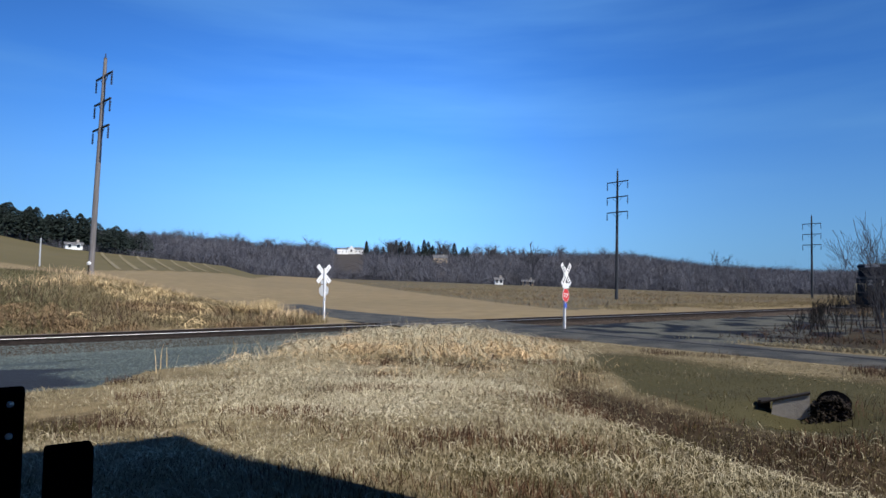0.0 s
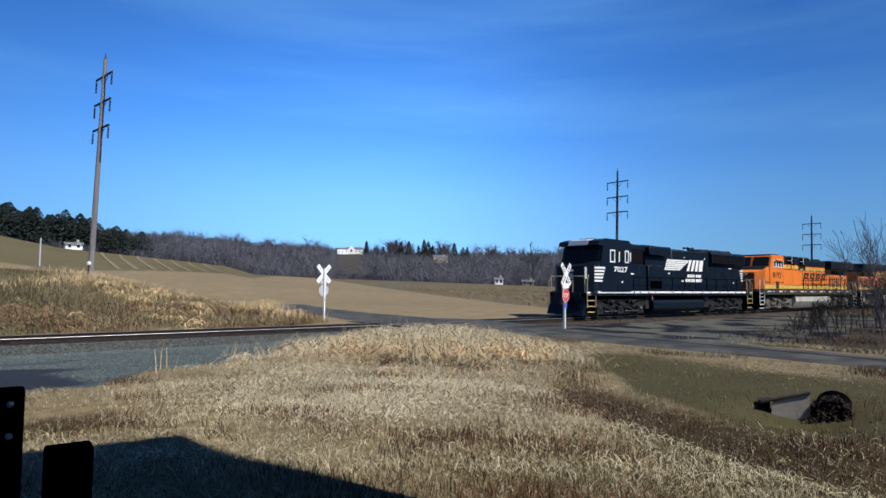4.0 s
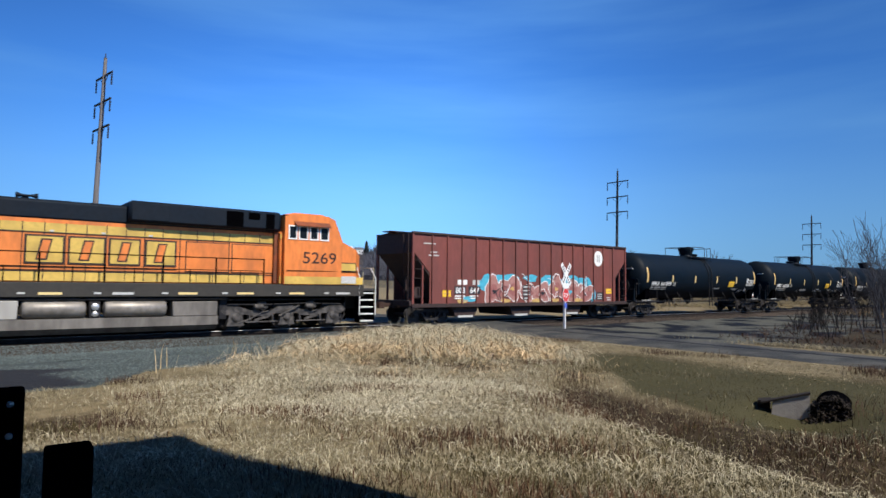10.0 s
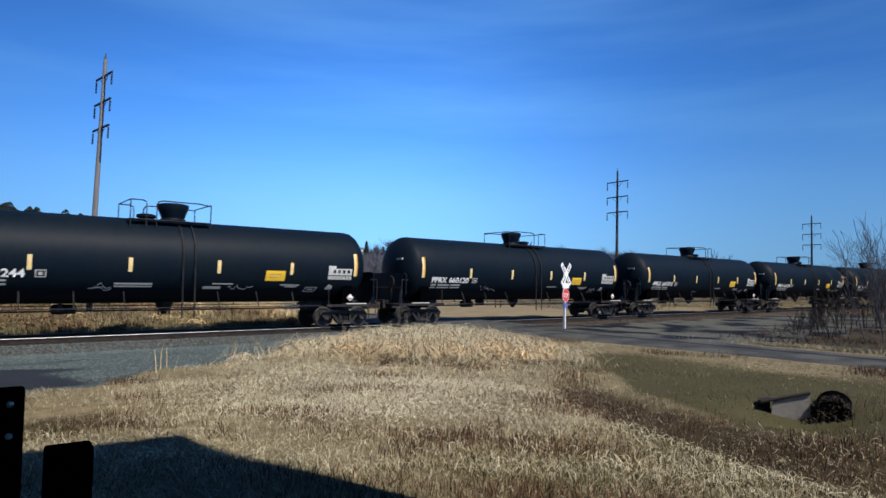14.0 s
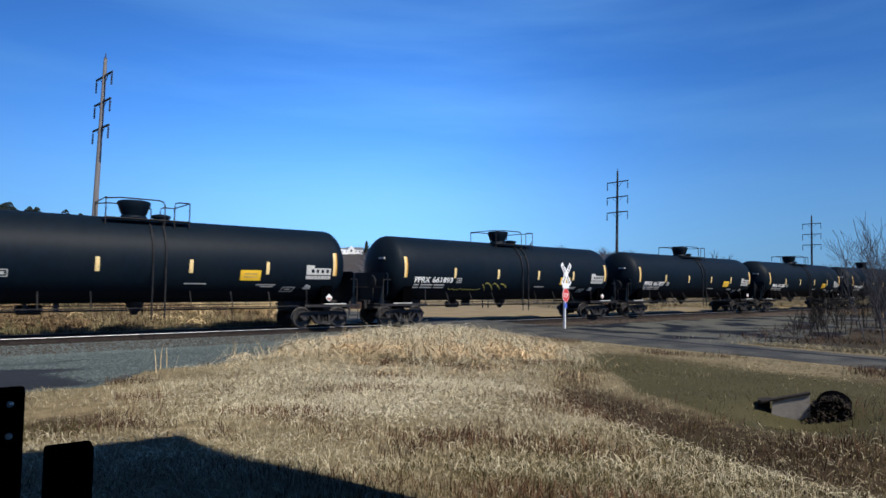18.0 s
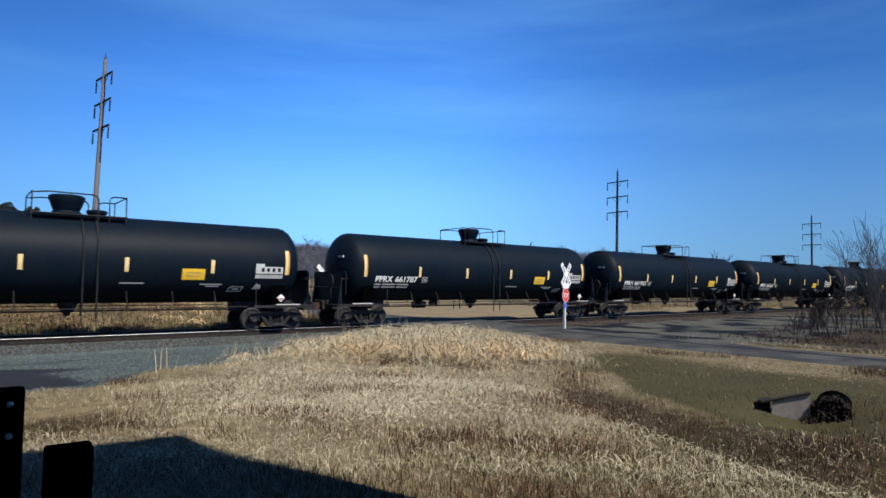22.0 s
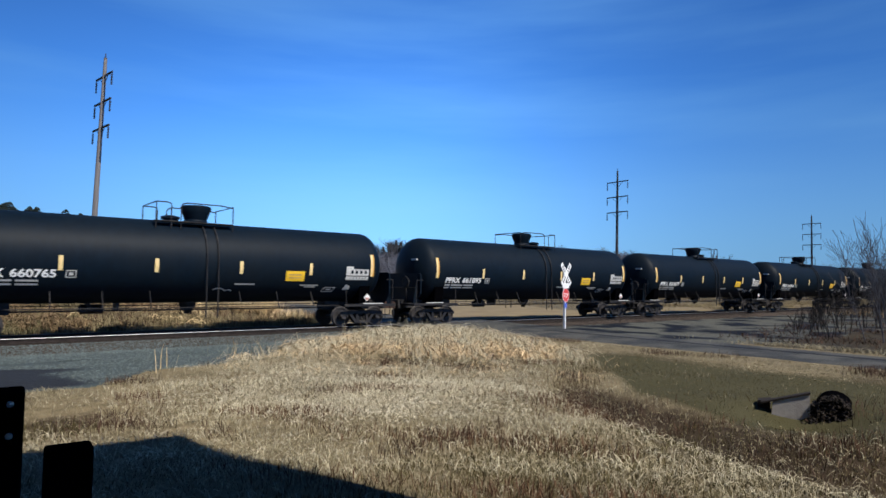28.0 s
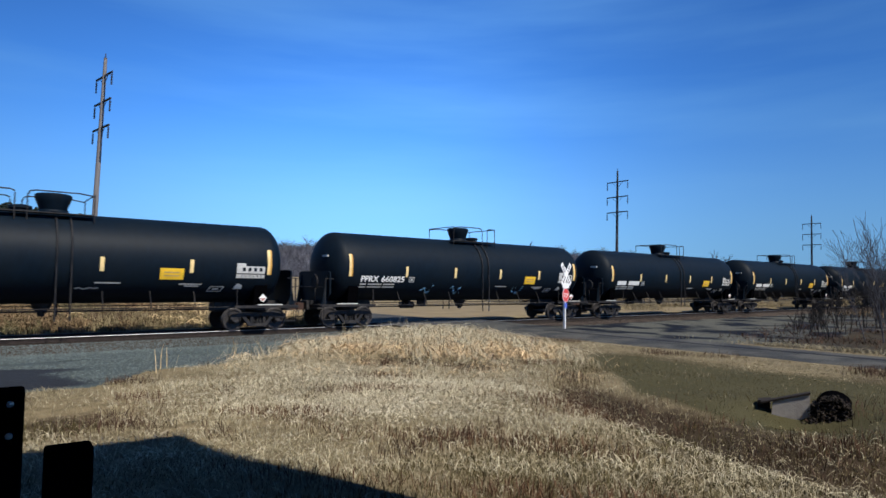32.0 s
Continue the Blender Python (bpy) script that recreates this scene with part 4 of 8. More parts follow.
# ---- signs ----
def crossbuck(x, y, turn, rear, label):
    """Crossbuck on a post; it faces -y, turned by so many degrees."""
    t = empty("crossbuck_sign", label, "sign", "crossbucks at the crossing", pose(x, y, float(ground_z(x, y)) + 0.02, 0, 0, turn))
    part("post", Shape().box(-0.045, 0.045, -0.045, 0.045, -0.05, 2.75, 0.008), "sign_white", t, "white painted post")
    front = -0.075 if not rear else 0.075
    for k, a in enumerate((48, -48)):
        d = 0.0 if k else 0.016
        yy = front - d if not rear else front + d
        blade = part("blade", Shape().box(-0.61, 0.61, yy - 0.006, yy + 0.006, -0.115, 0.115, 0.004), "sign_white", t, "white crossbuck blade", at=pose(0, 0, 2.44, 0, -a, 0))
        if not rear:
            for q in (-0.44, -0.31, -0.18, 0.2, 0.33, 0.46):
                part("letter_bar", Shape().box(q - 0.035, q + 0.035, yy - 0.010, yy - 0.0065, -0.055, 0.055), "graf_black", blade, "dark character bar")
        else:
            for q in (-0.4, 0.4):
                part("letter_bar", Shape().box(q - 0.13, q + 0.13, yy - 0.010, yy - 0.0065, -0.02, 0.02), "sign_back", blade, "faint grey character bar")
    if not rear:
        part("track_plate", Shape().box(-0.30, 0.30, -0.066, -0.056, 1.82, 2.05, 0.004), "sign_white", t, "white plate under the blades")
        oct8 = [(0.33 * math.cos(math.pi / 8 + k * math.pi / 4), 1.50 + 0.33 * math.sin(math.pi / 8 + k * math.pi / 4)) for k in range(8)]
        ring = part("stop_sign", Shape().prism(oct8, "y", -0.066, -0.058), "sign_white", t, "octagonal sign, white rim")
        oct8 = [(0.305 * math.cos(math.pi / 8 + k * math.pi / 4), 1.50 + 0.305 * math.sin(math.pi / 8 + k * math.pi / 4)) for k in range(8)]
        part("sign_face", Shape().prism(oct8, "y", -0.072, -0.067), "red_sign", ring, "red sign face")
        lettering("sign_word", "STOP", -0.21, 1.40, 0.2, "sign_white", ring, -0.076, width=0.42)
        part("notice_plate", Shape().box(-0.11, 0.11, -0.066, -0.056, 0.93, 1.15, 0.004), "blue_sign", t, "small blue notice plate")
    else:
        oct8 = [(0.33 * math.cos(math.pi / 8 + k * math.pi / 4), 1.55 + 0.33 * math.sin(math.pi / 8 + k * math.pi / 4)) for k in range(8)]
        part("stop_sign", Shape().prism(oct8, "y", 0.056, 0.066), "sign_back", t, "bare metal back of the octagonal sign")
        part("track_plate", Shape().box(-0.2, 0.2, 0.056, 0.066, 1.9, 2.1, 0.004), "sign_back", t, "bare metal back of the plate")
        part("notice_plate", Shape().box(-0.11, 0.05, -0.066, -0.056, 1.02, 1.16, 0.004), "sign_back", t, "small pale plate")
    return t


crossbuck(21.66, -6.18, 12, False, "white crossbuck above a red stop sign, beside the road")
crossbuck(15.76, 5.4, 8, True, "white crossbuck with bare metal plates, past the track")


# ---- power poles ----
def power_pole(x, y, lean, mat, label, H=18.0, turn=0):
    z0 = float(ground_z(x, y))
    t = empty("power_pole", label, "pole", "power line poles", pose(x, y, z0, 0, lean, turn))
    part("shaft", Shape().lathe((0, 0, -0.3), (0, 0, 1), [(0, 0.23), (H * 0.5, 0.19), (H + 0.3, 0.13)], 12), mat, t)
    for k, d in enumerate((1.45, 3.6, 5.75)):
        z = H - d
        arm = part("crossarm", Shape().box(-0.06, 0.06, -1.78, 1.78, z - 0.07, z + 0.07, 0.012), "pole_dark", t, "dark crossarm")
        for e in (-1, 1):
            part("brace", Shape().rod((0, e * 0.1, z - 0.75), (0, e * 0.85, z - 0.06), 0.025, 5), "pole_dark", arm, "flat steel brace")
            prof = [(0, 0.02), (0.12, 0.02)]
            for q in range(7):
                prof += [(0.13 + q * 0.13, 0.03), (0.16 + q * 0.13, 0.085), (0.21 + q * 0.13, 0.085), (0.23 + q * 0.13, 0.03)]
            part("insulator", Shape().lathe((0, e * 1.7, z - 0.06), (0, 0, -1), prof, 8), "insulator", arm, "hanging string of dark insulators")
    part("ground_wire_cap", Shape().lathe((0, 0, H), (0, 0, 1), [(0, 0.14), (0.06, 0.13), (0.1, 0.05), (0.45, 0.03)], 8), "pole_dark", t, "metal cap and spike")
    return t


power_pole(8.70, 31.2, 1.35, "pole_wood", "tall weathered wooden power pole on the weedy bank", turn=9)
power_pole(72.72, 28.0, 1.2, "pole_dark", "tall dark wooden power pole beyond the track")
power_pole(135.8, 26.9, 1.9, "pole_dark", "distant dark wooden power pole beyond the track", 16.6)
p = empty("warning_marker", "small pale marker post at the foot of the power pole", "marker", m=pose(8.45, 30.4, float(ground_z(8.45, 30.4))))
part("stake", Shape().rod((0, 0, -0.1), (0, 0, 1.15), 0.05, 8), "timber", p)
part("cap", Shape().lathe((0, 0, 1.1), (0, 0, 1), [(0, 0.12), (0.08, 0.17), (0.2, 0.15), (0.28, 0.04)], 10), "sign_white", p, "white cap")


# ---- trees ----
def branches(rng, p, d, length, r, depth, out, spread=0.55, twist=0.25):
    """Grow a limb as tapered three-sided pieces; out gathers (a, b, ra, rb)."""
    q = p
    n = 3 if depth > 1 else 2
    for k in range(n):
        d2 = (d + Vector((rng.gauss(0, twist), rng.gauss(0, twist), rng.gauss(0.06, twist * 0.5))) * 0.5).normalized()
        e = q + d2 * (length / n)
        ra, rb = r * (1 - 0.45 * k / n), r * (1 - 0.45 * (k + 1) / n)
        out.append((q, e, ra, rb))
        if depth > 0:
            for _ in range(1 if k < n - 1 else 2):
                side = Vector((rng.gauss(0, 1), rng.gauss(0, 1), rng.gauss(0.15, 0.6))).normalized()
                branches(rng, e, (d2 + side * spread).normalized(), length * rng.uniform(0.45, 0.72), rb * 0.62, depth - 1, out, spread, twist)
        q, d = e, d2


def limbs_mesh(pieces, sides=3):
    vs, tri = [], []
    for a, b, ra, rb in pieces:
        d = (b - a).normalized()
        u = d.orthogonal().normalized()
        w = d.cross(u)
        o = len(vs)
        for c, r in ((a, ra), (b, rb)):
            for k in range(sides):
                t = 2 * math.pi * k / sides
                vs.append(tuple(c + (u * math.cos(t) + w * math.sin(t)) * r))
        for k in range(sides):
            m = (k + 1) % sides
            tri += [(o + k, o + m, o + sides + m), (o + k, o + sides + m, o + sides + k)]
    return np.array(vs), np.array(tri)


def tree_forms(n, r, depth, seed, spread):
    rng, forms = random.Random(seed), []
    for k in range(n):
        out = []
        branches(rng, Vector((0, 0, 0)), Vector((0, 0, 1)), 0.55, r, depth, out, spread, 0.34)
        v, t = limbs_mesh(out, 3)
        v[:, 2] *= 1.0 / v[:, 2].max()
        forms.append((v, t))
    return forms


FINE, PLAIN, FULL, DENSE = tree_forms(10, 0.017, 3, 12, 0.85), tree_forms(12, 0.020, 2, 13, 0.95), tree_forms(7, 0.027, 3, 14, 0.9), tree_forms(7, 0.05, 3, 15, 0.85)


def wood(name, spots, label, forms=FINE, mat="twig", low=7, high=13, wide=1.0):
    """Many bare trees in one mesh; spots: x, y."""
    g = np.random.RandomState(len(spots))
    V, T, o = [], [], 0
    for (x, y) in spots:
        v, t = forms[g.randint(len(forms))]
        a0 = math.degrees(math.atan2(x - EYE.x, y - EYE.y))
        h = g.uniform(low, high) * (0.88 + 0.16 * math.sin(a0 * 1.7) + 0.12 * math.sin(a0 * 4.1 + 1))
        a_ = math.degrees(math.atan2(x - EYE.x, y - EYE.y))
        h = min([h] + [q[3] * g.uniform(0.7, 1.1) for q in GAPS if q[0] < a_ < q[1] and math.hypot(x - EYE.x, y - EYE.y) < 320])
        a = g.uniform(0, 6.28)
        c, s_ = math.cos(a), math.sin(a)
        w = v.copy()
        w[:, 0], w[:, 1] = (v[:, 0] * c - v[:, 1] * s_) * h * wide * g.uniform(0.8, 1.2), (v[:, 0] * s_ + v[:, 1] * c) * h * wide * g.uniform(0.8, 1.2)
        w[:, 2] *= h
        w += (x, y, float(ground_z(x, y)) - 0.2)
        V.append(w)
        T.append(t + o)
        o += len(v)
    return raw(name, np.concatenate(V), np.concatenate(T), mat, label, "woods")


def polar(az, r):
    return EYE.x + r * math.sin(radians(az)), EYE.y + r * math.cos(radians(az))


rng = random.Random(77)
GAPS = ((28.5, 31.1, 640, 5.5), (37.8, 38.8, 450, 6.0), (43.1, 44.0, 246, 9), (45.8, 46.8, 246, 9))


def clear(spots):
    keep = []
    for az, r in spots:
        low = [g_ for g_ in GAPS if g_[0] < az < g_[1]]
        if not (low and 310 < r < low[0][2]):
            keep.append((az, r))
    return [polar(az, r) for az, r in keep]


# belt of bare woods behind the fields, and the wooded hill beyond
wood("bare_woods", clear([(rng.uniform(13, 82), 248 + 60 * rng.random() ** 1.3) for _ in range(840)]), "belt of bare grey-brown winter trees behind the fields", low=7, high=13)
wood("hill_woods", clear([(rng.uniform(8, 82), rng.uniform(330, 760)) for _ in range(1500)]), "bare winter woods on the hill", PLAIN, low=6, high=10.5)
tops = [(rng.uniform(*rng.choice(((19, 29.5), (19, 29.5), (19, 29.5), (32.6, 36), (39, 44), (44, 46), (61, 64)))), rng.uniform(300, 345)) for _ in range(120)]
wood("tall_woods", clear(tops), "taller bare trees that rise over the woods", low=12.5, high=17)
crowns = [(rng.uniform(26, 66), 246 + 20 * rng.random()) for _ in range(70)]
wood("round_woods", clear(crowns), "darker full-crowned bare trees before the woods", FULL, "twig_dark", 7, 13)
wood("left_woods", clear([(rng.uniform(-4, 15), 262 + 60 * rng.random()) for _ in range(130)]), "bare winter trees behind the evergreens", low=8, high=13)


def brush(name, n, az0, az1, r0, r1, h, w, mat, label, seed):
    g = np.random.RandomState(seed)
    a, r = np.radians(g.uniform(az0, az1, n)), g.uniform(r0, r1, n)
    open_ = np.zeros(n, bool)
    for q in GAPS:
        open_ |= (a > radians(q[0])) & (a < radians(q[1])) & (r > 310) & (r < q[2])
    a, r = a[~open_], r[~open_]
    x, y = EYE.x + r * np.sin(a), EYE.y + r * np.cos(a)
    return blades(name, np.stack([x, y, ground_z(x, y)], 1), h, w, 1.5, mat, label, "brush")


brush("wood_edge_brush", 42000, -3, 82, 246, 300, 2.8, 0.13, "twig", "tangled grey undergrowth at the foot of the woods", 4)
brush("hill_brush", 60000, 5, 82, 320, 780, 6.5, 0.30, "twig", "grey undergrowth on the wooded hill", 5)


def conifer(x, y, h, wide, seed):
    z = float(ground_z(x, y)) - 0.2
    t = empty("evergreen_tree", "dark green conifer at the edge of the woods", "tree", "evergreens", pose(x, y, z))
    part("trunk", Shape().lathe((0, 0, 0), (0, 0, 1), [(0, 0.02 * h), (h * 0.95, 0.004 * h)], 7), "bark", t)
    g = np.random.RandomState(seed)
    n = 720
    f = g.uniform(0.06, 1.0, n) ** 0.9
    rad = wide * (1 - f ** 2.3) ** 0.85 * g.uniform(0.25, 1.0, n) ** 0.5 + 0.12
    a = g.uniform(0, 6.28, n)
    c = np.stack([np.cos(a) * rad, np.sin(a) * rad, f * h - 0.15 * rad], 1)
    size = 0.068 * h * (1.15 - 0.6 * f)
    out = np.stack([np.cos(a), np.sin(a), g.uniform(-0.7, 0.25, n)], 1) * size[:, None]
    side = np.stack([-np.sin(a), np.cos(a), g.uniform(-0.4, 0.4, n)], 1) * size[:, None] * 0.55
    lift = np.stack([np.zeros(n), np.zeros(n), size * 0.35], 1)
    v = np.stack([c - out * 0.5, c + side, c + out, c - side, c + lift], 1)
    tri = np.array([(0, 1, 4), (1, 2, 4), (2, 3, 4), (3, 0, 4)])
    cr = raw("crown", v.reshape(-1, 3), (tri[None] + 5 * np.arange(n)[:, None, None]).reshape(-1, 3), "needles", "", "", "")
    cr.parent = t
    return t


rng = random.Random(31)
for k in range(84):
    az = rng.uniform(-2, 12.6)
    x, y = polar(az, rng.uniform(248, 290))
    conifer(x, y, rng.uniform(9.5, 14.0) * (1.0 if az < 9 else 0.85), rng.uniform(3.6, 5.6), k)
for k, (az, r, h) in enumerate(((31.4, 620, 14), (32.9, 640, 10), (33.6, 620, 14), (34.1, 630, 17), (34.6, 620, 15), (35.3, 625, 16), (36.2, 640, 12), (36.7, 615, 18), (37.1, 630, 16), (37.5, 620, 13), (39.5, 620, 15.5), (40.3, 630, 11), (40.7, 625, 11.5), (43.0, 640, 9))):
    x, y = polar(az, r)
    conifer(x, y, h * 1.06, 2.4 + 0.7 * (k % 3), 100 + k)
rng = random.Random(52)
crowns = [(az + rng.uniform(-0.35, 0.35), rng.uniform(600, 640)) for az in (32.2, 33.4, 33.7, 34.0, 34.4, 35.1, 35.5, 38.4, 38.7, 39.0, 42.9, 43.4) for _ in range(7)]
wood("hill_crowns", [polar(az, r) for az, r in crowns], "tall dark crowns that rise over the wooded hill", DENSE, "twig_dark", 15, 20)
ridge = [(rng.uniform(*rng.choice(((13, 28.8), (13, 28.8), (13, 28.8), (31.3, 38), (40, 47), (44, 56)))), rng.uniform(620, 700)) for _ in range(230)]
wood("ridge_woods", [polar(az, r) for az, r in ridge if not 28.4 < az < 31.2], "uneven row of bare trees along the ridge", DENSE, low=9, high=15)


def bare_tree(name, x, y, h, r, depth, seed, label, spread=0.6, stems=1, category="tree", group="", thin=0.006, mat="bark"):
    rng = random.Random(seed)
    t = empty(name, label, category, group, pose(x, y, float(ground_z(x, y)) - 0.05))
    for k in range(stems):
        d = Vector((rng.gauss(0, 0.18 * (stems > 1)), rng.gauss(0, 0.18 * (stems > 1)), 1)).normalized()
        base = Vector((rng.gauss(0, 0.25 * (stems > 1)), rng.gauss(0, 0.25 * (stems > 1)), 0))
        out = []
        branches(rng, base, d, h * 0.5, r, depth, out, spread, 0.3 if stems == 1 else 0.13)
        v, tr = limbs_mesh([(a, b, max(ra, thin), max(rb, thin * 0.9)) for a, b, ra, rb in out], 4)
        o = raw("stem" if stems > 1 else "trunk", v, tr, mat, "", "", "stuff")
        o.parent = t
    return t


x, y = polar(46.6, 345)
bare_tree("bare_tree", x, y, 19, 0.4, 4, 5, "large bare tree with a round crown rising over the woods", thin=0.11, mat="twig_dark")
x, y = polar(62.3, 330)
bare_tree("bare_tree", x, y, 19, 0.5, 4, 6, "broad bare tree rising over the woods", thin=0.06, mat="twig_dark")
# unseen grove added past the yard so its bare crowns shade track and cinders
rng = random.Random(91)
for n, x0, x1, off, low, high in ((110, 36, 70, 8.0, 8, 12), (170, 64, 140, 8.5, 17, 22)):
    grove = []
    for _ in range(n):
        x = rng.uniform(x0, x1)
        grove.append((x, EYE.y + x / 3.49 - rng.uniform(off, off + 6.5)))
    wood("shade_grove", grove, "unseen grove added to shade the track and yard", FULL, "bark", low, high, 0.42)
# shrubs beside the yard and the track
for k, (x, y, h, r, n) in enumerate(((27.6, -16.6, 4.2, 0.024, 3), (29.5, -16.6, 4.4, 0.026, 3), (32.5, -16.0, 4.6, 0.03, 3), (29.6, -12.9, 1.1, 0.014, 6), (34.2, -11.9, 1.3, 0.016, 6), (38.0, -12.6, 1.8, 0.02, 5), (44.0, -11.6, 2.6, 0.03, 4), (28.4, -14.6, 1.6, 0.016, 5), (31.0, -14.0, 1.9, 0.018, 5), (47.0, -11.0, 5.0, 0.05, 2), (53.0, -10.4, 5.4, 0.05, 2), (41.0, -13.0, 4.4, 0.04, 2), (36.5, -13.6, 2.4, 0.02, 5))):
    bare_tree("bare_shrub", x, y, h, r, 4 if h > 4 and x > 40 else 3, 40 + k, "leafless dark thicket shrub beside the gravel yard", 0.42, n, "shrub", "shrubs beside the yard", mat="twig_dark" if h > 4 else "bark")
for k, (x, y, h) in enumerate(((13.4, 7.4, 0.8), (14.6, 10.4, 0.9), (12.6, 8.8, 0.8))):
    g = np.random.RandomState(300 + k)
    n = 900
    a, rr = g.uniform(0, 6.28, n), 0.55 * g.uniform(0, 1, n) ** 0.5
    px, py = x + np.cos(a) * rr, y + np.sin(a) * rr
    blades("grass_clump", np.stack([px, py, ground_z(px, py)], 1), 1.0 * h, 0.03, 0.7, "bank_gold", "matted clump of golden dry grass beside the road", "grass", 0.9)


# ---- pale cut stripes that curve down the hill field ----
def hill_stripe(az0, az1, r0, r1, w):
    vs, fs = [], []
    n = 14
    for k in range(n + 1):
        t = k / n
        az, r = az0 + (az1 - az0) * t ** 2.2, r0 + (r1 - r0) * t
        for e in (-0.5, 0.5):
            x, y = polar(az + math.degrees(e * w / r), r)
            vs.append((x, y, float(ground_z(x, y)) + 0.12))
    fs = [(2 * k, 2 * k + 1, 2 * k + 3, 2 * k + 2) for k in range(n)]
    return tagged(part("cut_stripe", Shape().add(vs, fs), "cut_straw"), "pale stripe of cut straw on the hill field", "stripe", "stripes on the hill field", "structure")


for k in range(7):
    hill_stripe(9.6 + 1.3 * k, 10.9 + 1.36 * k, 242, 120 + 5 * k, 0.85)
p = empty("field_post", "pale thin post standing in the far field", "post", m=pose(*polar(5.4, 110), float(ground_z(*polar(5.4, 110)))))
part("shaft", Shape().rod((0, 0, -0.2), (0, 0, 4.2), 0.11, 8), "sign_back", p)

# ---- far buildings ----
def house(name, az, r, w, d, h, roof_h, wall, label, turn=0, windows=3):
    x, y = polar(az, r)
    t = empty(name, label, "house", m=pose(x, y, float(ground_z(x, y)) - 0.2, 0, 0, -az + turn))
    part("wall", Shape().box(-w / 2, w / 2, -d / 2, d / 2, 0, h, 0.03), wall, t)
    part("roof", Shape().prism([(-d / 2 - 0.4, h), (d / 2 + 0.4, h), (0, h + roof_h)], "x", -w / 2 - 0.4, w / 2 + 0.4), "roof_grey", t, "grey shingled roof")
    for k in range(windows):
        q = -w / 2 + w * (k + 0.5) / windows
        win = part("window", Shape().box(q - 0.55, q + 0.55, -d / 2 - 0.05, -d / 2 + 0.02, h * 0.4, h * 0.4 + 1.3), "house_white", t, "white window frame")
        part("pane", Shape().box(q - 0.45, q + 0.45, -d / 2 - 0.07, -d / 2 - 0.052, h * 0.4 + 0.1, h * 0.4 + 1.2), "window_dark", win, "dark glass")
    part("chimney", Shape().box(w * 0.25 - 0.4, w * 0.25 + 0.4, -0.4, 0.4, h, h + roof_h + 0.8), "concrete", t)
    return t


def raised(ob, dz):
    ob.location.z += dz
    return ob


house("white_house", 29.15, 630, 11, 10, 5.2, 1.4, "house_far", "low white house with a grey roof on the wooded hill", 12, 3)
villa = house("white_house", 30.35, 640, 16, 10, 5.0, 2.2, "house_far", "white gabled house on the wooded hill", -10, 4)
part("gable", Shape().prism([(-5.6, 0.0), (0.4, 0.0), (0.4, 5.6), (-2.6, 8.6), (-5.6, 5.6)], "y", -6.2, -4.9), "house_far", villa, "white front gable")
part("gable_window", Shape().box(-3.4, -1.8, -6.26, -6.19, 2.2, 4.6), "window_dark", villa, "tall dark window")
house("tan_house", 38.2, 545, 12, 9, 4.5, 3, "house_tan", "tan house among the trees", 5, 3)
house("small_house", 43.6, 246, 3.2, 3, 2.0, 1.0, "house_white", "small white outbuilding at the edge of the woods", 8, 2)
house("small_house", 46.3, 250, 4.4, 3, 1.7, 0.9, "house_tan", "small pale outbuilding at the edge of the woods", -6, 2)
house("hill_shed", 7.6, 243, 5.0, 4, 1.7, 1.0, "house_white", "pale shed with a grey roof before the evergreens", 5, 2)

# ---- things near the camera ----
def bolted_post(x, y, w, top, bolts, label):
    z = float(ground_z(x, y))
    t = empty("steel_post", label, "post", "black steel posts", pose(x, y, z - 0.05, 0, 0, -3))
    part("shaft", Shape().box(-w / 2, w / 2, -0.09, 0.09, 0, top - z + 0.05, 0.012), "post_black", t)
    for b in bolts:
        part("bolt", Shape().lathe((w / 2 - 0.065, -0.09, b - z + 0.05), (0, -1, 0), [(0, 0.018), (0.008, 0.018), (0.011, 0.008)], 8), "bolt", t, "pale bolt head")
    return t


bolted_post(0.17, -20.51, 0.36, 1.284, (1.215, 1.048), "black steel post with pale bolt heads in the shade")
bolted_post(0.573, -20.51, 0.235, 0.935, (), "low black steel post in the shade")

culvert = empty("culvert_headwall", "weathered concrete culvert headwall in the grass bank", "culvert", m=pose(11.36, -19.93, -0.42, 0, 0, -68))
part("wall", Shape().prism([(-0.28, 0.12), (0.02, 0.0), (0.30, 0.15), (0.30, 0.52), (-0.26, 0.33)], "y", -0.05, 0.10), "concrete", culvert, "weathered concrete face")
part("cap", Shape().prism([(-0.44, 0.29), (0.31, 0.515), (0.31, 0.545), (-0.44, 0.32)], "y", -0.07, 0.12), "stone_dark", culvert, "dark cap slab")
part("side_wall", Shape().prism([(-0.50, 0.1), (-0.30, 0.1), (-0.30, 0.35), (-0.50, 0.31)], "y", 0.12, 0.4), "stone_dark", culvert, "dark side of the headwall")
part("pipe", Shape().lathe((0.60, 0.03, 0.19), (0.1, 1, 0), [(0.0, 0.25), (0.0, 0.29), (0.9, 0.29), (0.9, 0.25), (0.02, 0.25)], 20), "post_black", culvert, "dark pipe mouth")
g = np.random.RandomState(88)
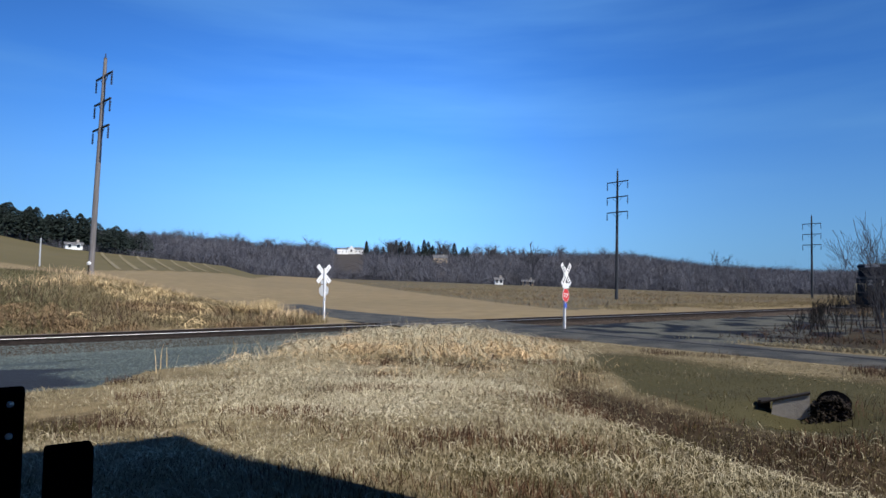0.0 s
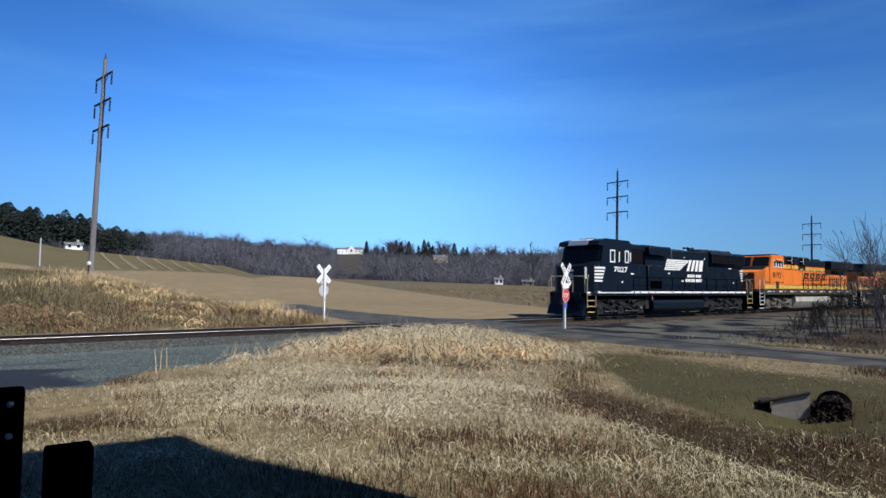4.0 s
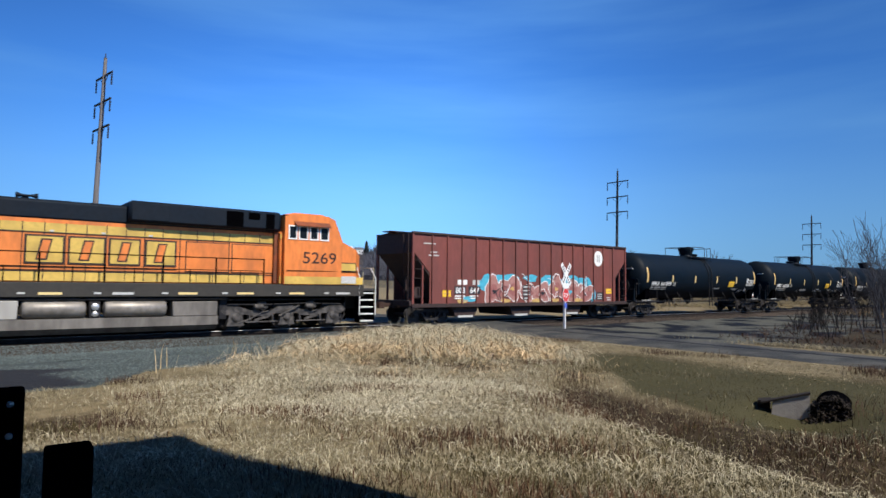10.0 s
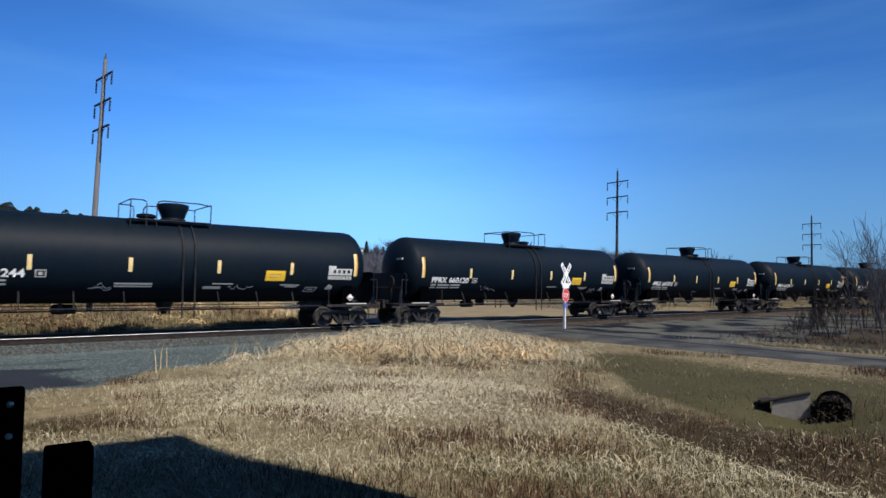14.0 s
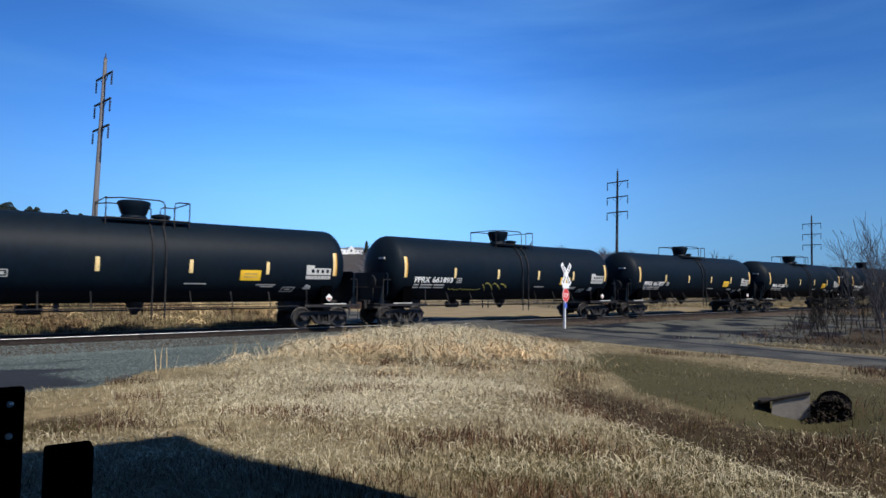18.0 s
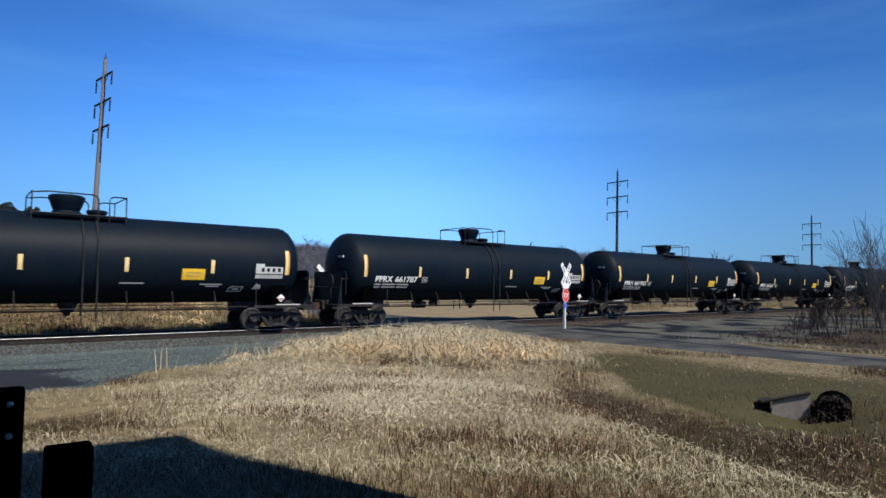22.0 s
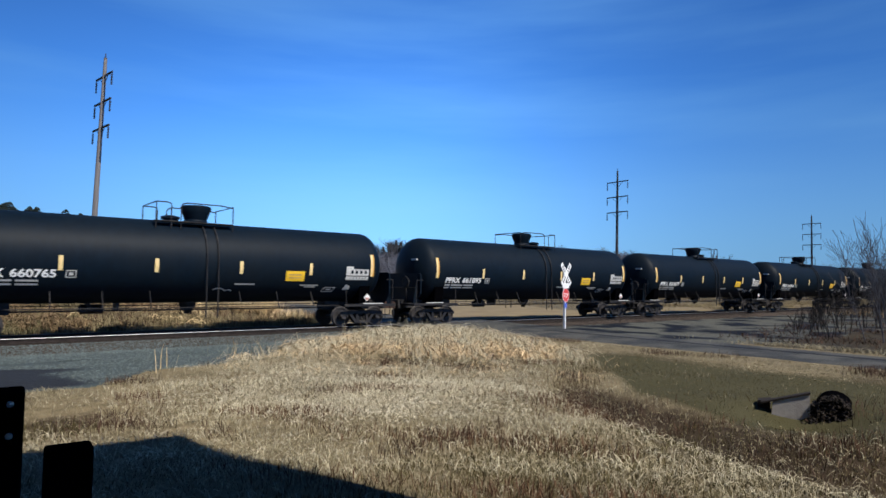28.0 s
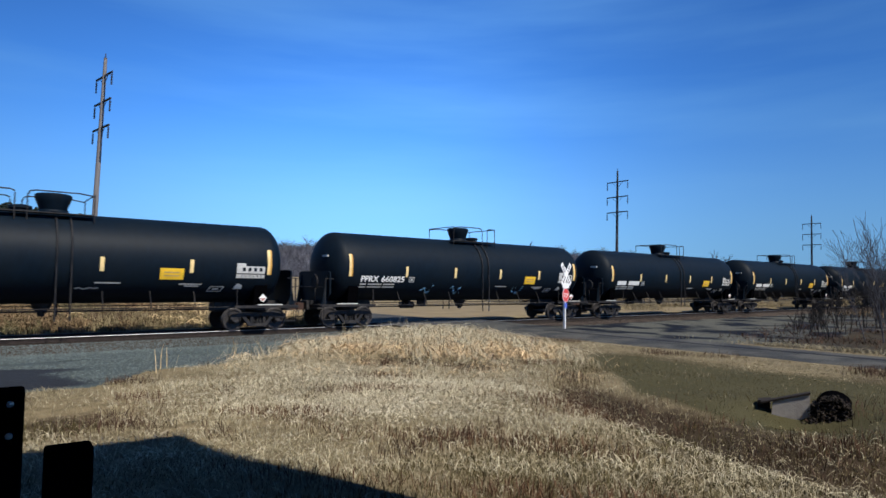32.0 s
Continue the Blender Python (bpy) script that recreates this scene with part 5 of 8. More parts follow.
for name, mat, n, most, label in (("culvert_rubble", "stone_dark", 700, 0.045, "dark broken stones and roots round the pipe mouth"), ("pale_rubble", "scrub", 90, 0.026, "paler stones among the rubble at the pipe")):
    along = np.clip(g.normal(-0.03, 0.2, n), -0.42, 0.36)
    rise = 0.40 * g.uniform(0, 1, n) ** 1.3 * np.clip(1.15 - np.abs(along) / 0.42, 0.12, 1)
    depth = -0.10 + 0.35 * rise + g.normal(0, 0.03, n)
    c = np.stack([11.58 + 0.37 * along + 0.93 * depth, -20.49 - 0.93 * along + 0.37 * depth, -0.44 + rise], 1)
    scatter(name, c, g.uniform(0.012, most, n), mat, label, "rubble")
turn = g.uniform(-0.3, 3.5, 420)
along, rise = 0.01 + (0.27 + g.normal(0, 0.035, 420)) * np.cos(turn), 0.19 + (0.27 + g.normal(0, 0.03, 420)) * np.sin(turn)
depth = g.normal(0.0, 0.05, 420)
scatter("root_clods", np.stack([11.58 + 0.37 * along + 0.93 * depth, -20.49 - 0.93 * along + 0.37 * depth, -0.42 + rise], 1), g.uniform(0.01, 0.035, 420), "stone_dark", "dark clods and roots over the rim of the pipe", "rubble")

# unseen shelter added over the camera; its roof shades the grass before it
shelter = empty("shelter", "unseen timber shelter added to shade the foreground", "shelter")
reach = 5.15 / math.tan(SUN_ELEVATION)
hx, hy = TO_SUN.x / math.cos(SUN_ELEVATION), TO_SUN.y / math.cos(SUN_ELEVATION)


def over(gx_, gy_):
    return gx_ + hx * reach, gy_ + hy * reach


A, E, F, B, C = over(2.46, -16.17), over(2.68, -17.6), over(3.38, -19.6), over(-12.0, -13.8), over(6.0, -26.0)
D = (B[0] + C[0] - A[0], B[1] + C[1] - A[1])
part("roof", Shape().prism([A, E, F, C, D, B], "z", 5.0, 5.14), "timber", shelter, "added roof deck that casts the shade", 0)
for q in (A, B, C, D):
    m = ((A[0] + D[0]) / 2, (A[1] + D[1]) / 2)
    px, py = q[0] + 0.06 * (m[0] - q[0]), q[1] + 0.06 * (m[1] - q[1])
    if q is not A:
        part("roof_post", Shape().box(px - 0.08, px + 0.08, py - 0.08, py + 0.08, -0.25, 5.0, 0.01), "timber", shelter)
# unseen walls added to hold skylight off the shaded grass
part("back_wall", Shape().prism([C, D, (D[0] - 0.1, D[1] - 0.1), (C[0] - 0.1, C[1] - 0.1)], "z", -0.3, 5.0), "timber", shelter, "unseen wall added to block skylight", 0)
part("side_wall", Shape().box(-1.25, -1.1, -31.0, -9.5, -0.3, 5.0), "timber", shelter, "unseen side wall added to block skylight", 0)
part("side_wall", Shape().prism([B, D, (D[0] + 0.1, D[1]), (B[0] + 0.1, B[1])], "z", -0.3, 5.0), "timber", shelter, "unseen wall added to block skylight", 0)

# ---- train: running gear ----
WHEELS = []          # (wheelset, radius, place along its truck)


def wheel_shape(r):
    s = Shape()
    for e in (-1, 1):
        s.lathe((0, e * 0.69, 0), (0, e, 0), [(0, r * 0.55), (0.0, r + 0.028), (0.03, r + 0.028), (0.045, r + 0.002), (0.14, r - 0.004), (0.14, r * 0.86), (0.10, r * 0.8), (0.09, r * 0.42), (0.16, r * 0.36), (0.16, 0.10)], 28)
        s.lathe((0, e * 0.85, 0), (0, e, 0), [(0, 0.09), (0.20, 0.11), (0.24, 0.10), (0.24, 0.06)], 12)
        for k in range(3):
            a = 2 * math.pi * k / 3
            s.rod((0.06 * math.cos(a), e * 1.08, 0.06 * math.sin(a)), (0.06 * math.cos(a), e * 1.105, 0.06 * math.sin(a)), 0.018, 6)
    s.rod((0, -0.7, 0), (0, 0.7, 0), 0.085, 10)
    return s


FREIGHT_R, LOCO_R = 0.42, 0.52
WHEEL_MESH = {r: wheel_shape(r).mesh("wheelset") for r in (FREIGHT_R, LOCO_R)}
SPRING = Shape().lathe((0, 0, 0), (0, 0, 1), [(k * 0.02, 0.05 if k % 2 else 0.036) for k in range(12)], 8).mesh("spring")


def freight_truck(parent, x, mat="truck_black"):
    """Four-wheel truck, wheelbase 1.7 m, under a freight car."""
    t = part("truck", Shape().box(-0.22, 0.22, -0.98, 0.98, 0.42, 0.68, 0.03), mat, parent, "cast steel truck", at=pose(x, 0, 0))
    for e in (-1, 1):
        a, b = e * 0.97, e * 1.13
        s = Shape()
        s.prism([(-1.08, 0.55), (-0.98, 0.64), (-0.6, 0.70), (0.6, 0.70), (0.98, 0.64), (1.08, 0.55), (1.06, 0.44), (0.7, 0.52), (0.45, 0.56), (-0.45, 0.56), (-0.7, 0.52), (-1.06, 0.44)], "y", a, b)
        s.prism([(-0.66, 0.56), (-0.52, 0.58), (-0.26, 0.24), (-0.36, 0.18)], "y", a, b)
        s.prism([(0.66, 0.56), (0.52, 0.58), (0.26, 0.24), (0.36, 0.18)], "y", a, b)
        s.prism([(-0.38, 0.16), (0.38, 0.16), (0.34, 0.27), (-0.34, 0.27)], "y", a, b)
        s.box(-0.30, -0.20, a, b, 0.2, 0.58, 0.01)
        s.box(0.20, 0.30, a, b, 0.2, 0.58, 0.01)
        for q in (-0.85, 0.85):
            s.box(q - 0.16, q - 0.11, a, b, 0.36, 0.56, 0.01)
            s.box(q + 0.11, q + 0.16, a, b, 0.36, 0.56, 0.01)
        part("side_frame", s, mat, t, "cast truss side frame")
        for q in (-0.13, 0.0, 0.13):
            part("spring", SPRING, mat, t, "coil spring", at=pose(q, e * 1.03, 0.26))
    for q in (-0.85, 0.85):
        w = part("wheelset", WHEEL_MESH[FREIGHT_R], "wheel_steel", t, "steel wheels on an axle", at=pose(q, 0, FREIGHT_R))
        WHEELS.append((w, FREIGHT_R, q))
    for q in (-0.39, 0.39):
        part("brake_beam", Shape().box(q - 0.03, q + 0.03, -0.8, 0.8, 0.34, 0.42), mat, t)
    return t


def loco_truck(parent, x, mat, style):
    """Six-wheel locomotive truck."""
    t = part("truck", Shape().box(-2.3, 2.3, -0.55, 0.55, 0.62, 0.85, 0.03), mat, parent, "six-wheel locomotive truck", at=pose(x, 0, 0))
    for e in (-1, 1):
        a, b = e * 0.98, e * 1.2
        s = Shape()
        s.prism([(-2.65, 0.78), (-2.5, 0.95), (-1.9, 0.92), (-1.5, 0.78), (-0.6, 0.80), (-0.3, 0.95), (0.3, 0.95), (0.6, 0.80), (1.5, 0.78), (1.9, 0.92), (2.5, 0.95), (2.65, 0.78), (2.5, 0.62), (1.6, 0.62), (1.3, 0.55), (0.7, 0.55), (0.45, 0.65), (-0.45, 0.65), (-0.7, 0.55), (-1.3, 0.55), (-1.6, 0.62), (-2.5, 0.62)], "y", a, b)
        part("side_frame", s, mat, t, "cast side frame")
        for q in (-1.04, 1.04):
            part("brake_rod", Shape().box(q - 0.66, q + 0.66, b + e * 0.02, b + e * 0.08, 0.31, 0.37, 0.01), "truck_mid" if style == 0 else mat, t, "worn brake rod")
            part("brake_hanger", Shape().box(q - 0.5, q - 0.42, a, b, 0.3, 0.6, 0.01), mat, t)
            part("brake_hanger", Shape().box(q + 0.42, q + 0.5, a, b, 0.3, 0.6, 0.01), mat, t)
            part("brake_lever", Shape().prism([(q - 0.34, 0.52), (q - 0.22, 0.60), (q + 0.30, 0.44), (q + 0.26, 0.36)], "y", b, b + e * 0.05), mat, t)
            part("truck_bracket", Shape().prism([(q - 0.26, 0.86), (q + 0.22, 0.86), (q + 0.12, 1.10), (q - 0.14, 1.12)], "y", a, b + e * 0.03), mat, t, "cast bracket on the side frame")
            part("air_hose", Shape().tube([(q - 0.5, e * 1.27, 1.1), (q - 0.3, e * 1.3, 0.82), (q + 0.05, e * 1.3, 0.74), (q + 0.3, e * 1.28, 0.98)], 0.022, 6), "post_black", t, "black air hose")
        for q in (-2.07, 0.0, 2.07):
            s = Shape().prism([(q - 0.30, 0.36), (q - 0.34, 0.20), (q + 0.34, 0.20), (q + 0.30, 0.36), (q + 0.26, 0.64), (q + 0.12, 0.74), (q - 0.12, 0.74), (q - 0.26, 0.64)], "y", e * 1.0, e * 1.24)
            s.lathe((q, e * 1.2, LOCO_R), (0, e, 0), [(0, 0.16), (0.07, 0.16), (0.09, 0.13), (0.09, 0.05)], 14)
            box = part("axle_box", s, mat, t, "journal box")
            for d in (-0.36, 0.36):
                part("coil_spring", Shape().lathe((q + d, e * 1.1, 0.62), (0, 0, 1), [(k * 0.028, 0.085 if k % 2 else 0.06) for k in range(10)], 10), mat, t, "coil spring")
        for q in (-1.15, 1.0):
            part("brake_cylinder", Shape().lathe((q, e * 1.26, 0.92), (1, 0, 0), [(0, 0.06), (0.04, 0.11), (0.36, 0.11), (0.4, 0.05)], 12), mat, t, "brake cylinder")
        for q in (-2.55, -1.5, -0.55, 0.55, 1.5, 2.55):
            part("brake_shoe", Shape().box(q - 0.06, q + 0.06, e * 0.88, e * 1.02, 0.34, 0.62, 0.02), "truck_black", t, "brake shoe")
        for q in (-2.72, 2.72):
            part("sand_pipe", Shape().tube([(q, e * 1.05, 1.05), (q, e * 1.0, 0.5), (q * 0.965, e * 0.82, 0.16)], 0.025, 6), mat, t, "bent sand pipe")
        part("truck_piping", Shape().tube([(-2.4, e * 1.24, 1.0), (-0.8, e * 1.25, 1.04), (0.9, e * 1.25, 1.0), (2.4, e * 1.24, 1.02)], 0.022, 6), "truck_black", t, "air pipe along the truck")
        part("truck_link", Shape().tube([(1.1, e * 1.23, 0.66), (1.55, e * 1.25, 0.44), (1.95, e * 1.23, 0.3)], 0.03, 6), mat, t)
        part("damper", Shape().rod((-0.5, e * 1.28, 0.95), (0.35, e * 1.28, 0.55), 0.05, 8), mat, t)
    for q in (-2.07, 0.0, 2.07):
        part("traction_motor", Shape().box(q - 0.75, q + 0.75, -0.6, 0.6, 0.2, 0.86, 0.05), "post_black", t, "dark traction motor")
        w = part("wheelset", WHEEL_MESH[LOCO_R], "wheel_steel", t, "steel wheels on an axle", at=pose(q, 0, LOCO_R))
        WHEELS.append((w, LOCO_R, q))
    return t


def coupler(parent, x, e, mat="rust"):
    s = Shape().box(x, x + e * 0.55, -0.09, 0.09, 0.78, 0.96, 0.02)
    s.prism([(x + e * 0.5, -0.16), (x + e * 0.78, -0.18), (x + e * 0.85, -0.03), (x + e * 0.72, 0.02), (x + e * 0.74, 0.15), (x + e * 0.5, 0.17)], "z", 0.72, 1.02)
    return part("coupler", s, mat, parent, "steel knuckle coupler")


def steps(parent, x, e, tread_mat, hand_mat, treads=4, z0=0.33, z1=1.35):
    """Corner steps with handrails, both sides."""
    for f in (-1, 1):
        well = part("step_well", Shape().box(x - 0.34, x + 0.34, f * 0.95, f * 1.05, z0 - 0.05, z1 + 0.15, 0.01).box(x - 0.36, x - 0.33, f * 1.0, f * 1.42, z0 - 0.05, z1 + 0.1).box(x + 0.33, x + 0.36, f * 1.0, f * 1.42, z0 - 0.05, z1 + 0.1), "post_black", parent, "dark step well")
        for k in range(treads):
            z = z0 + (z1 - z0) * k / (treads - 1)
            part("tread", Shape().box(x - 0.325, x + 0.325, f * 1.06, f * 1.46, z - 0.025, z + 0.025, 0.008), tread_mat, well, "step tread")
        for q in (-0.4, 0.4):
            xx = x + q
            s = Shape().tube([(xx, f * 1.48, z0 + 0.25), (xx, f * 1.48, 1.7), (xx, f * 1.48, 2.1), (xx - e * 0.22 * (1 if q * e > 0 else 0.5), f * 1.4, 2.55)], 0.022, 6)
            part("handrail", s, hand_mat, parent, "corner handrail")


def walkway_rail(parent, x0, x1, z, mat, n, y=1.46, mid=True, flat=0.0):
    for f in (-1, 1):
        for k in range(n):
            x = x0 + (x1 - x0) * k / (n - 1)
            if flat:
                tall_, w = (0.97, flat) if k % 2 == 0 else (0.52, 0.6 * flat)
                part("stanchion", Shape().box(x - w / 2, x + w / 2, f * y - 0.012, f * y + 0.012, z - 0.1, z + tall_, 0.004), mat, parent, "flat steel handrail post")
            else:
                part("stanchion", Shape().rod((x, f * y, z), (x, f * y, z + 0.95), 0.02, 6), mat, parent, "handrail post")
        part("handrail", Shape().rod((x0, f * y, z + 0.95), (x1, f * y, z + 0.95), 0.02, 6), mat, parent, "long walkway handrail")
        if mid:
            part("handrail", Shape().rod((x0, f * y, z + 0.5), (x1, f * y, z + 0.5), 0.014, 6), mat, parent, "thin lower handrail")


def side_plate(name, poly, mat, parent, y, label="", t=0.008):
    """A flat painted or raised shape on the side that faces -y; poly in x, z."""
    return part(name, Shape().prism(poly, "y", y - t, y + 0.004), mat, parent, label, 0)


def rect(x0, x1, z0, z1):
    return [(x0, z0), (x1, z0), (x1, z1), (x0, z1)]


def cab_window(parent, x0, x1, z0, z1, y, frame_mat, w=0.06):
    win = part("window", Shape().box(x0, x1, y - 0.03, y - 0.004, z0, z0 + w).box(x0, x1, y - 0.03, y - 0.004, z1 - w, z1).box(x0, x0 + w, y - 0.03, y - 0.004, z0 + w, z1 - w).box(x1 - w, x1, y - 0.03, y - 0.004, z0 + w, z1 - w), frame_mat, parent, "cab window frame")
    part("pane", Shape().box(x0 + w, x1 - w, y - 0.015, y - 0.006, z0 + w, z1 - w), "glass", win, "dark glass")
    return win


def nose_shape(xb, xm, xf, wb, wf, z0, zb, zf):
    """A nose with cut corners and a top that slopes from zb at xb to zf at xf."""
    plan = [(xb, -wb), (xb, wb), (xm, wb), (xf, wf), (xf, -wf), (xm, -wb)]
    top = lambda x: zb + (zf - zb) * (x - xb) / (xf - xb)
    vs = [(x, y, z0) for x, y in plan] + [(x, y, top(x)) for x, y in plan]
    n = len(plan)
    fs = [tuple(range(n)), tuple(range(2 * n - 1, n - 1, -1))] + [(i, n + i, n + (i + 1) % n, (i + 1) % n) for i in range(n)]
    return Shape().add(vs, fs)


# ---- black locomotive ----
def black_locomotive():
    L = empty("locomotive", "black wide-nosed diesel locomotive with white stripes, leading the train", "locomotive")
    P = "black_paint"
    part("frame", Shape().box(-9.85, 9.85, -1.50, 1.50, 1.28, 1.52, 0.02).box(-10.3, 10.3, -0.4, 0.4, 0.75, 1.3, 0.03), P, L, "black underframe and deck")
    # deck edge stripe in lengths
    xs = [-9.3, -5.6, -4.95, -4.0, -3.25, -1.2, 0.0, 1.3, 2.6, 3.8, 5.1, 6.3, 7.5, 8.4, 9.1]
    for a, b in zip(xs, xs[1:]):
        side_plate("reflective_stripe", rect(a + 0.05, b - 0.05, 1.45, 1.57), "white_paint", L, -1.512, "white edge stripe")
    # cab and nose
    part("cab", Shape().prism([(-9.0, 1.52), (-5.93, 1.52), (-5.93, 4.55), (-6.2, 4.72), (-8.5, 4.76), (-9.15, 4.60), (-9.25, 4.35), (-8.75, 4.30), (-8.95, 3.35)], "y", -1.53, 1.53), P, L, "wide black cab", 30)
    part("nose", nose_shape(-8.98, -9.62, -9.92, 1.5, 1.05, 1.52, 3.36, 3.06), P, L, "short wide nose", 20)
    for e in (-1, 1):
        part("windshield", Shape().prism([(-8.97, 3.46), (-8.80, 4.24), (-8.76, 4.24), (-8.93, 3.46)], "y", e * 0.12, e * 1.3), "glass", L, "dark windshield glass")
    part("sunshade", Shape().prism([(-9.25, 4.36), (-8.7, 4.36), (-8.6, 4.78), (-9.18, 4.64)], "y", -0.75, 0.75), "sign_back", L, "pale grey number board housing over the windshield")
    for x0, x1 in ((-8.12, -7.62), (-6.62, -6.22)):
        cab_window(L, x0, x1, 3.32, 4.1, -1.53, "white_paint", 0.075)
    cab_window(L, -7.55, -6.68, 3.35, 4.0, -1.53, "black_paint", 0.05)
    part("window_post", Shape().box(-7.24, -7.16, -1.562, -1.532, 3.35, 3.98), "white_paint", L, "white window post")
    part("mirror", Shape().box(-6.16, -6.06, -1.62, -1.54, 3.42, 3.98, 0.02), "white_paint", L, "white-edged wind deflector")
    lettering("road_number", "7027", -7.72, 2.74, 0.34, "white_paint", L, -1.54, width=1.40, bold=0.02, label="white painted road number")
    for k in range(5):
        z = 2.97 - k * 0.195
        side_plate("nose_stripe", [(-9.6, z - 0.06), (-8.60 - 0.075 * k, z - 0.06), (-8.57 - 0.07 * k, z + 0.055), (-9.6, z + 0.055)], "white_paint", L, -1.535, "white nose stripe")
    part("nose_emblem", Shape().prism([(-0.25, 2.3), (0.25, 2.3), (0.12, 2.62), (-0.12, 2.62)], "x", -9.935, -9.915), "worn_white", L, "plain pale mark on the nose")
    part("nose_front_mark", Shape().prism([(-9.86, -1.17), (-9.93, -1.07), (-9.945, -1.09), (-9.875, -1.185)], "z", 2.3, 3.0), "white_paint", L, "white corner mark")
    # long hood
    part("hood", Shape().box(-5.93, -0.45, -0.98, 0.98, 1.52, 4.60, 0.08).box(-0.45, 9.66, -0.96, 0.96, 1.52, 4.46, 0.08), P, L, "long black hood")
    part("hood_flare", Shape().prism([(-0.96, 3.5), (-1.22, 3.66), (-1.22, 4.30), (-1.02, 4.48), (1.02, 4.48), (1.22, 4.30), (1.22, 3.66), (0.96, 3.5)], "x", 4.55, 9.6), P, L, "flared radiator section", 20)
    for e in (-1, 1):
        for x0, x1 in ((4.72, 6.98), (7.14, 9.42)):
            part("radiator_grille", Shape().box(x0, x1, e * 1.215, e * 1.226, 3.72, 4.26), "intake_brown", L, "dark radiator opening")
            part("grille_sill", Shape().box(x0 - 0.03, x1 + 0.03, e * 1.215, e * 1.25, 3.68, 3.72), P, L)
            part("grille_lintel", Shape().box(x0 - 0.03, x1 + 0.03, e * 1.215, e * 1.25, 4.26, 4.30), P, L)
        part("grille_post", Shape().box(7.0, 7.12, e * 1.215, e * 1.25, 3.7, 4.28), P, L)
        part("brake_box", Shape().box(-3.58, -1.32, e * 0.97, e * 1.30, 3.95, 4.5, 0.04), P, L, "black dynamic brake air box")
        part("inlet_grille", Shape().box(-5.6, -3.9, e * 0.975, e * 1.0, 3.35, 4.3), "intake_brown", L, "dark brown air intake screen")
        # flat black plate paints the shade of the upright gap
        part("hood_recess", Shape().box(-3.88, -3.62, e * 0.97, e * 0.992, 2.5, 4.2), "post_black", L, "black plate for the shaded gap in the hood")
        part("blower_cabinet", Shape().box(-3.5, -1.75, e * 0.97, e * 1.16, 1.6, 3.28, 0.04), P, L, "black blower cabinet")
        part("cabinet_vent", Shape().box(-3.3, -1.95, e * 1.16, e * 1.172, 1.75, 2.25), "post_black", L, "dark vent")
    for x in (4.75, 6.45, 8.0):
        fan = part("fan", Shape().lathe((x, 0, 4.44), (0, 0, 1), [(0, 0.80), (0.14, 0.80), (0.24, 0.72), (0.27, 0.3), (0.29, 0.05)], 24), "roof_black", L, "round roof fan housing")
    part("exhaust", Shape().box(-1.0, 0.2, -0.3, 0.3, 4.44, 4.62, 0.04), "roof_black", L, "exhaust stack")
    part("horn", Shape().box(3.35, 3.6, -0.06, 0.06, 4.44, 4.70).lathe((3.1, -0.1, 4.72), (1, 0, 0), [(0, 0.10), (0.2, 0.04), (0.5, 0.04), (0.74, 0.11)], 10).lathe((3.0, 0.12, 4.74), (1, 0, 0), [(0, 0.10), (0.2, 0.04), (0.5, 0.04), (0.8, 0.10)], 10), "roof_black", L, "roof horn cluster")
    for x in (-5.0, -2.6, 0.9):
        part("roof_hatch", Shape().box(x - 0.7, x + 0.7, -0.6, 0.6, 4.44 if x > -0.45 else 4.58, 4.52 if x > -0.45 else 4.66, 0.02), "roof_black", L)
    # hood doors
    rng = random.Random(8)
    for k in range(12):
        x0 = -5.6 + k * 1.23
        if -1.5 < x0 < 3.5:
            z1 = 2.2
        else:
            z1 = 3.3
        part("hood_door", Shape().box(x0 + 0.04, x0 + 1.17, -1.0, -0.97, 1.66, z1, 0.012), P, L, "black hood door")
    # side emblem: five stripes and a plain block of shapes
    for k in range(6):
        z0 = 3.03 + k * 0.127
        side_plate("emblem_stripe", [(-1.38 + 0.06 * k, z0), (0.55 + 0.24 * k, z0), (0.63 + 0.25 * k, z0 + 0.095), (-1.34 + 0.06 * k, z0 + 0.095)], "white_paint", L, -1.003, "slanted white stripe")
    for x0, x1, q in ((1.42, 1.72, 0.42), (1.98, 2.30, 0.32), (2.52, 2.84, 0.24), (3.04, 3.52, 0.16)):
        side_plate("emblem_block", [(x0, 3.0), (x1, 3.0), (x1 + q, 3.80), (x0 + q, 3.80)], "white_paint", L, -1.003, "slanted white emblem block")
    for x0, x1, z in ((1.5, 1.78, 2.56), (1.84, 2.1, 2.56), (2.18, 2.44, 2.56), (2.62, 2.86, 2.56), (2.92, 3.3, 2.56), (1.24, 1.52, 2.24), (1.58, 1.86, 2.24), (1.92, 2.16, 2.24), (2.22, 2.5, 2.24), (2.62, 2.86, 2.24), (2.92, 3.16, 2.24), (3.24, 3.4, 2.24)):
        side_plate("name_bar", [(x0, z), (x1, z), (x1 + 0.06, z + 0.21), (x0 + 0.06, z + 0.21)], "white_paint", L, -1.003, "white name bar")
    for x, z, w in ((-1.2, 3.98, 0.12), (1.1, 3.92, 0.1), (3.8, 3.9, 0.12), (-0.95, 2.75, 0.22), (0.75, 2.25, 0.25), (7.4, 3.28, 0.42), (8.1, 2.2, 0.14), (-6.0, 2.62, 0.28)):
        side_plate("stencil_bar", rect(x, x + w, z, z + 0.085), "white_paint", L, -1.003 if x > -5.9 else -1.537, "small white stencil bar")
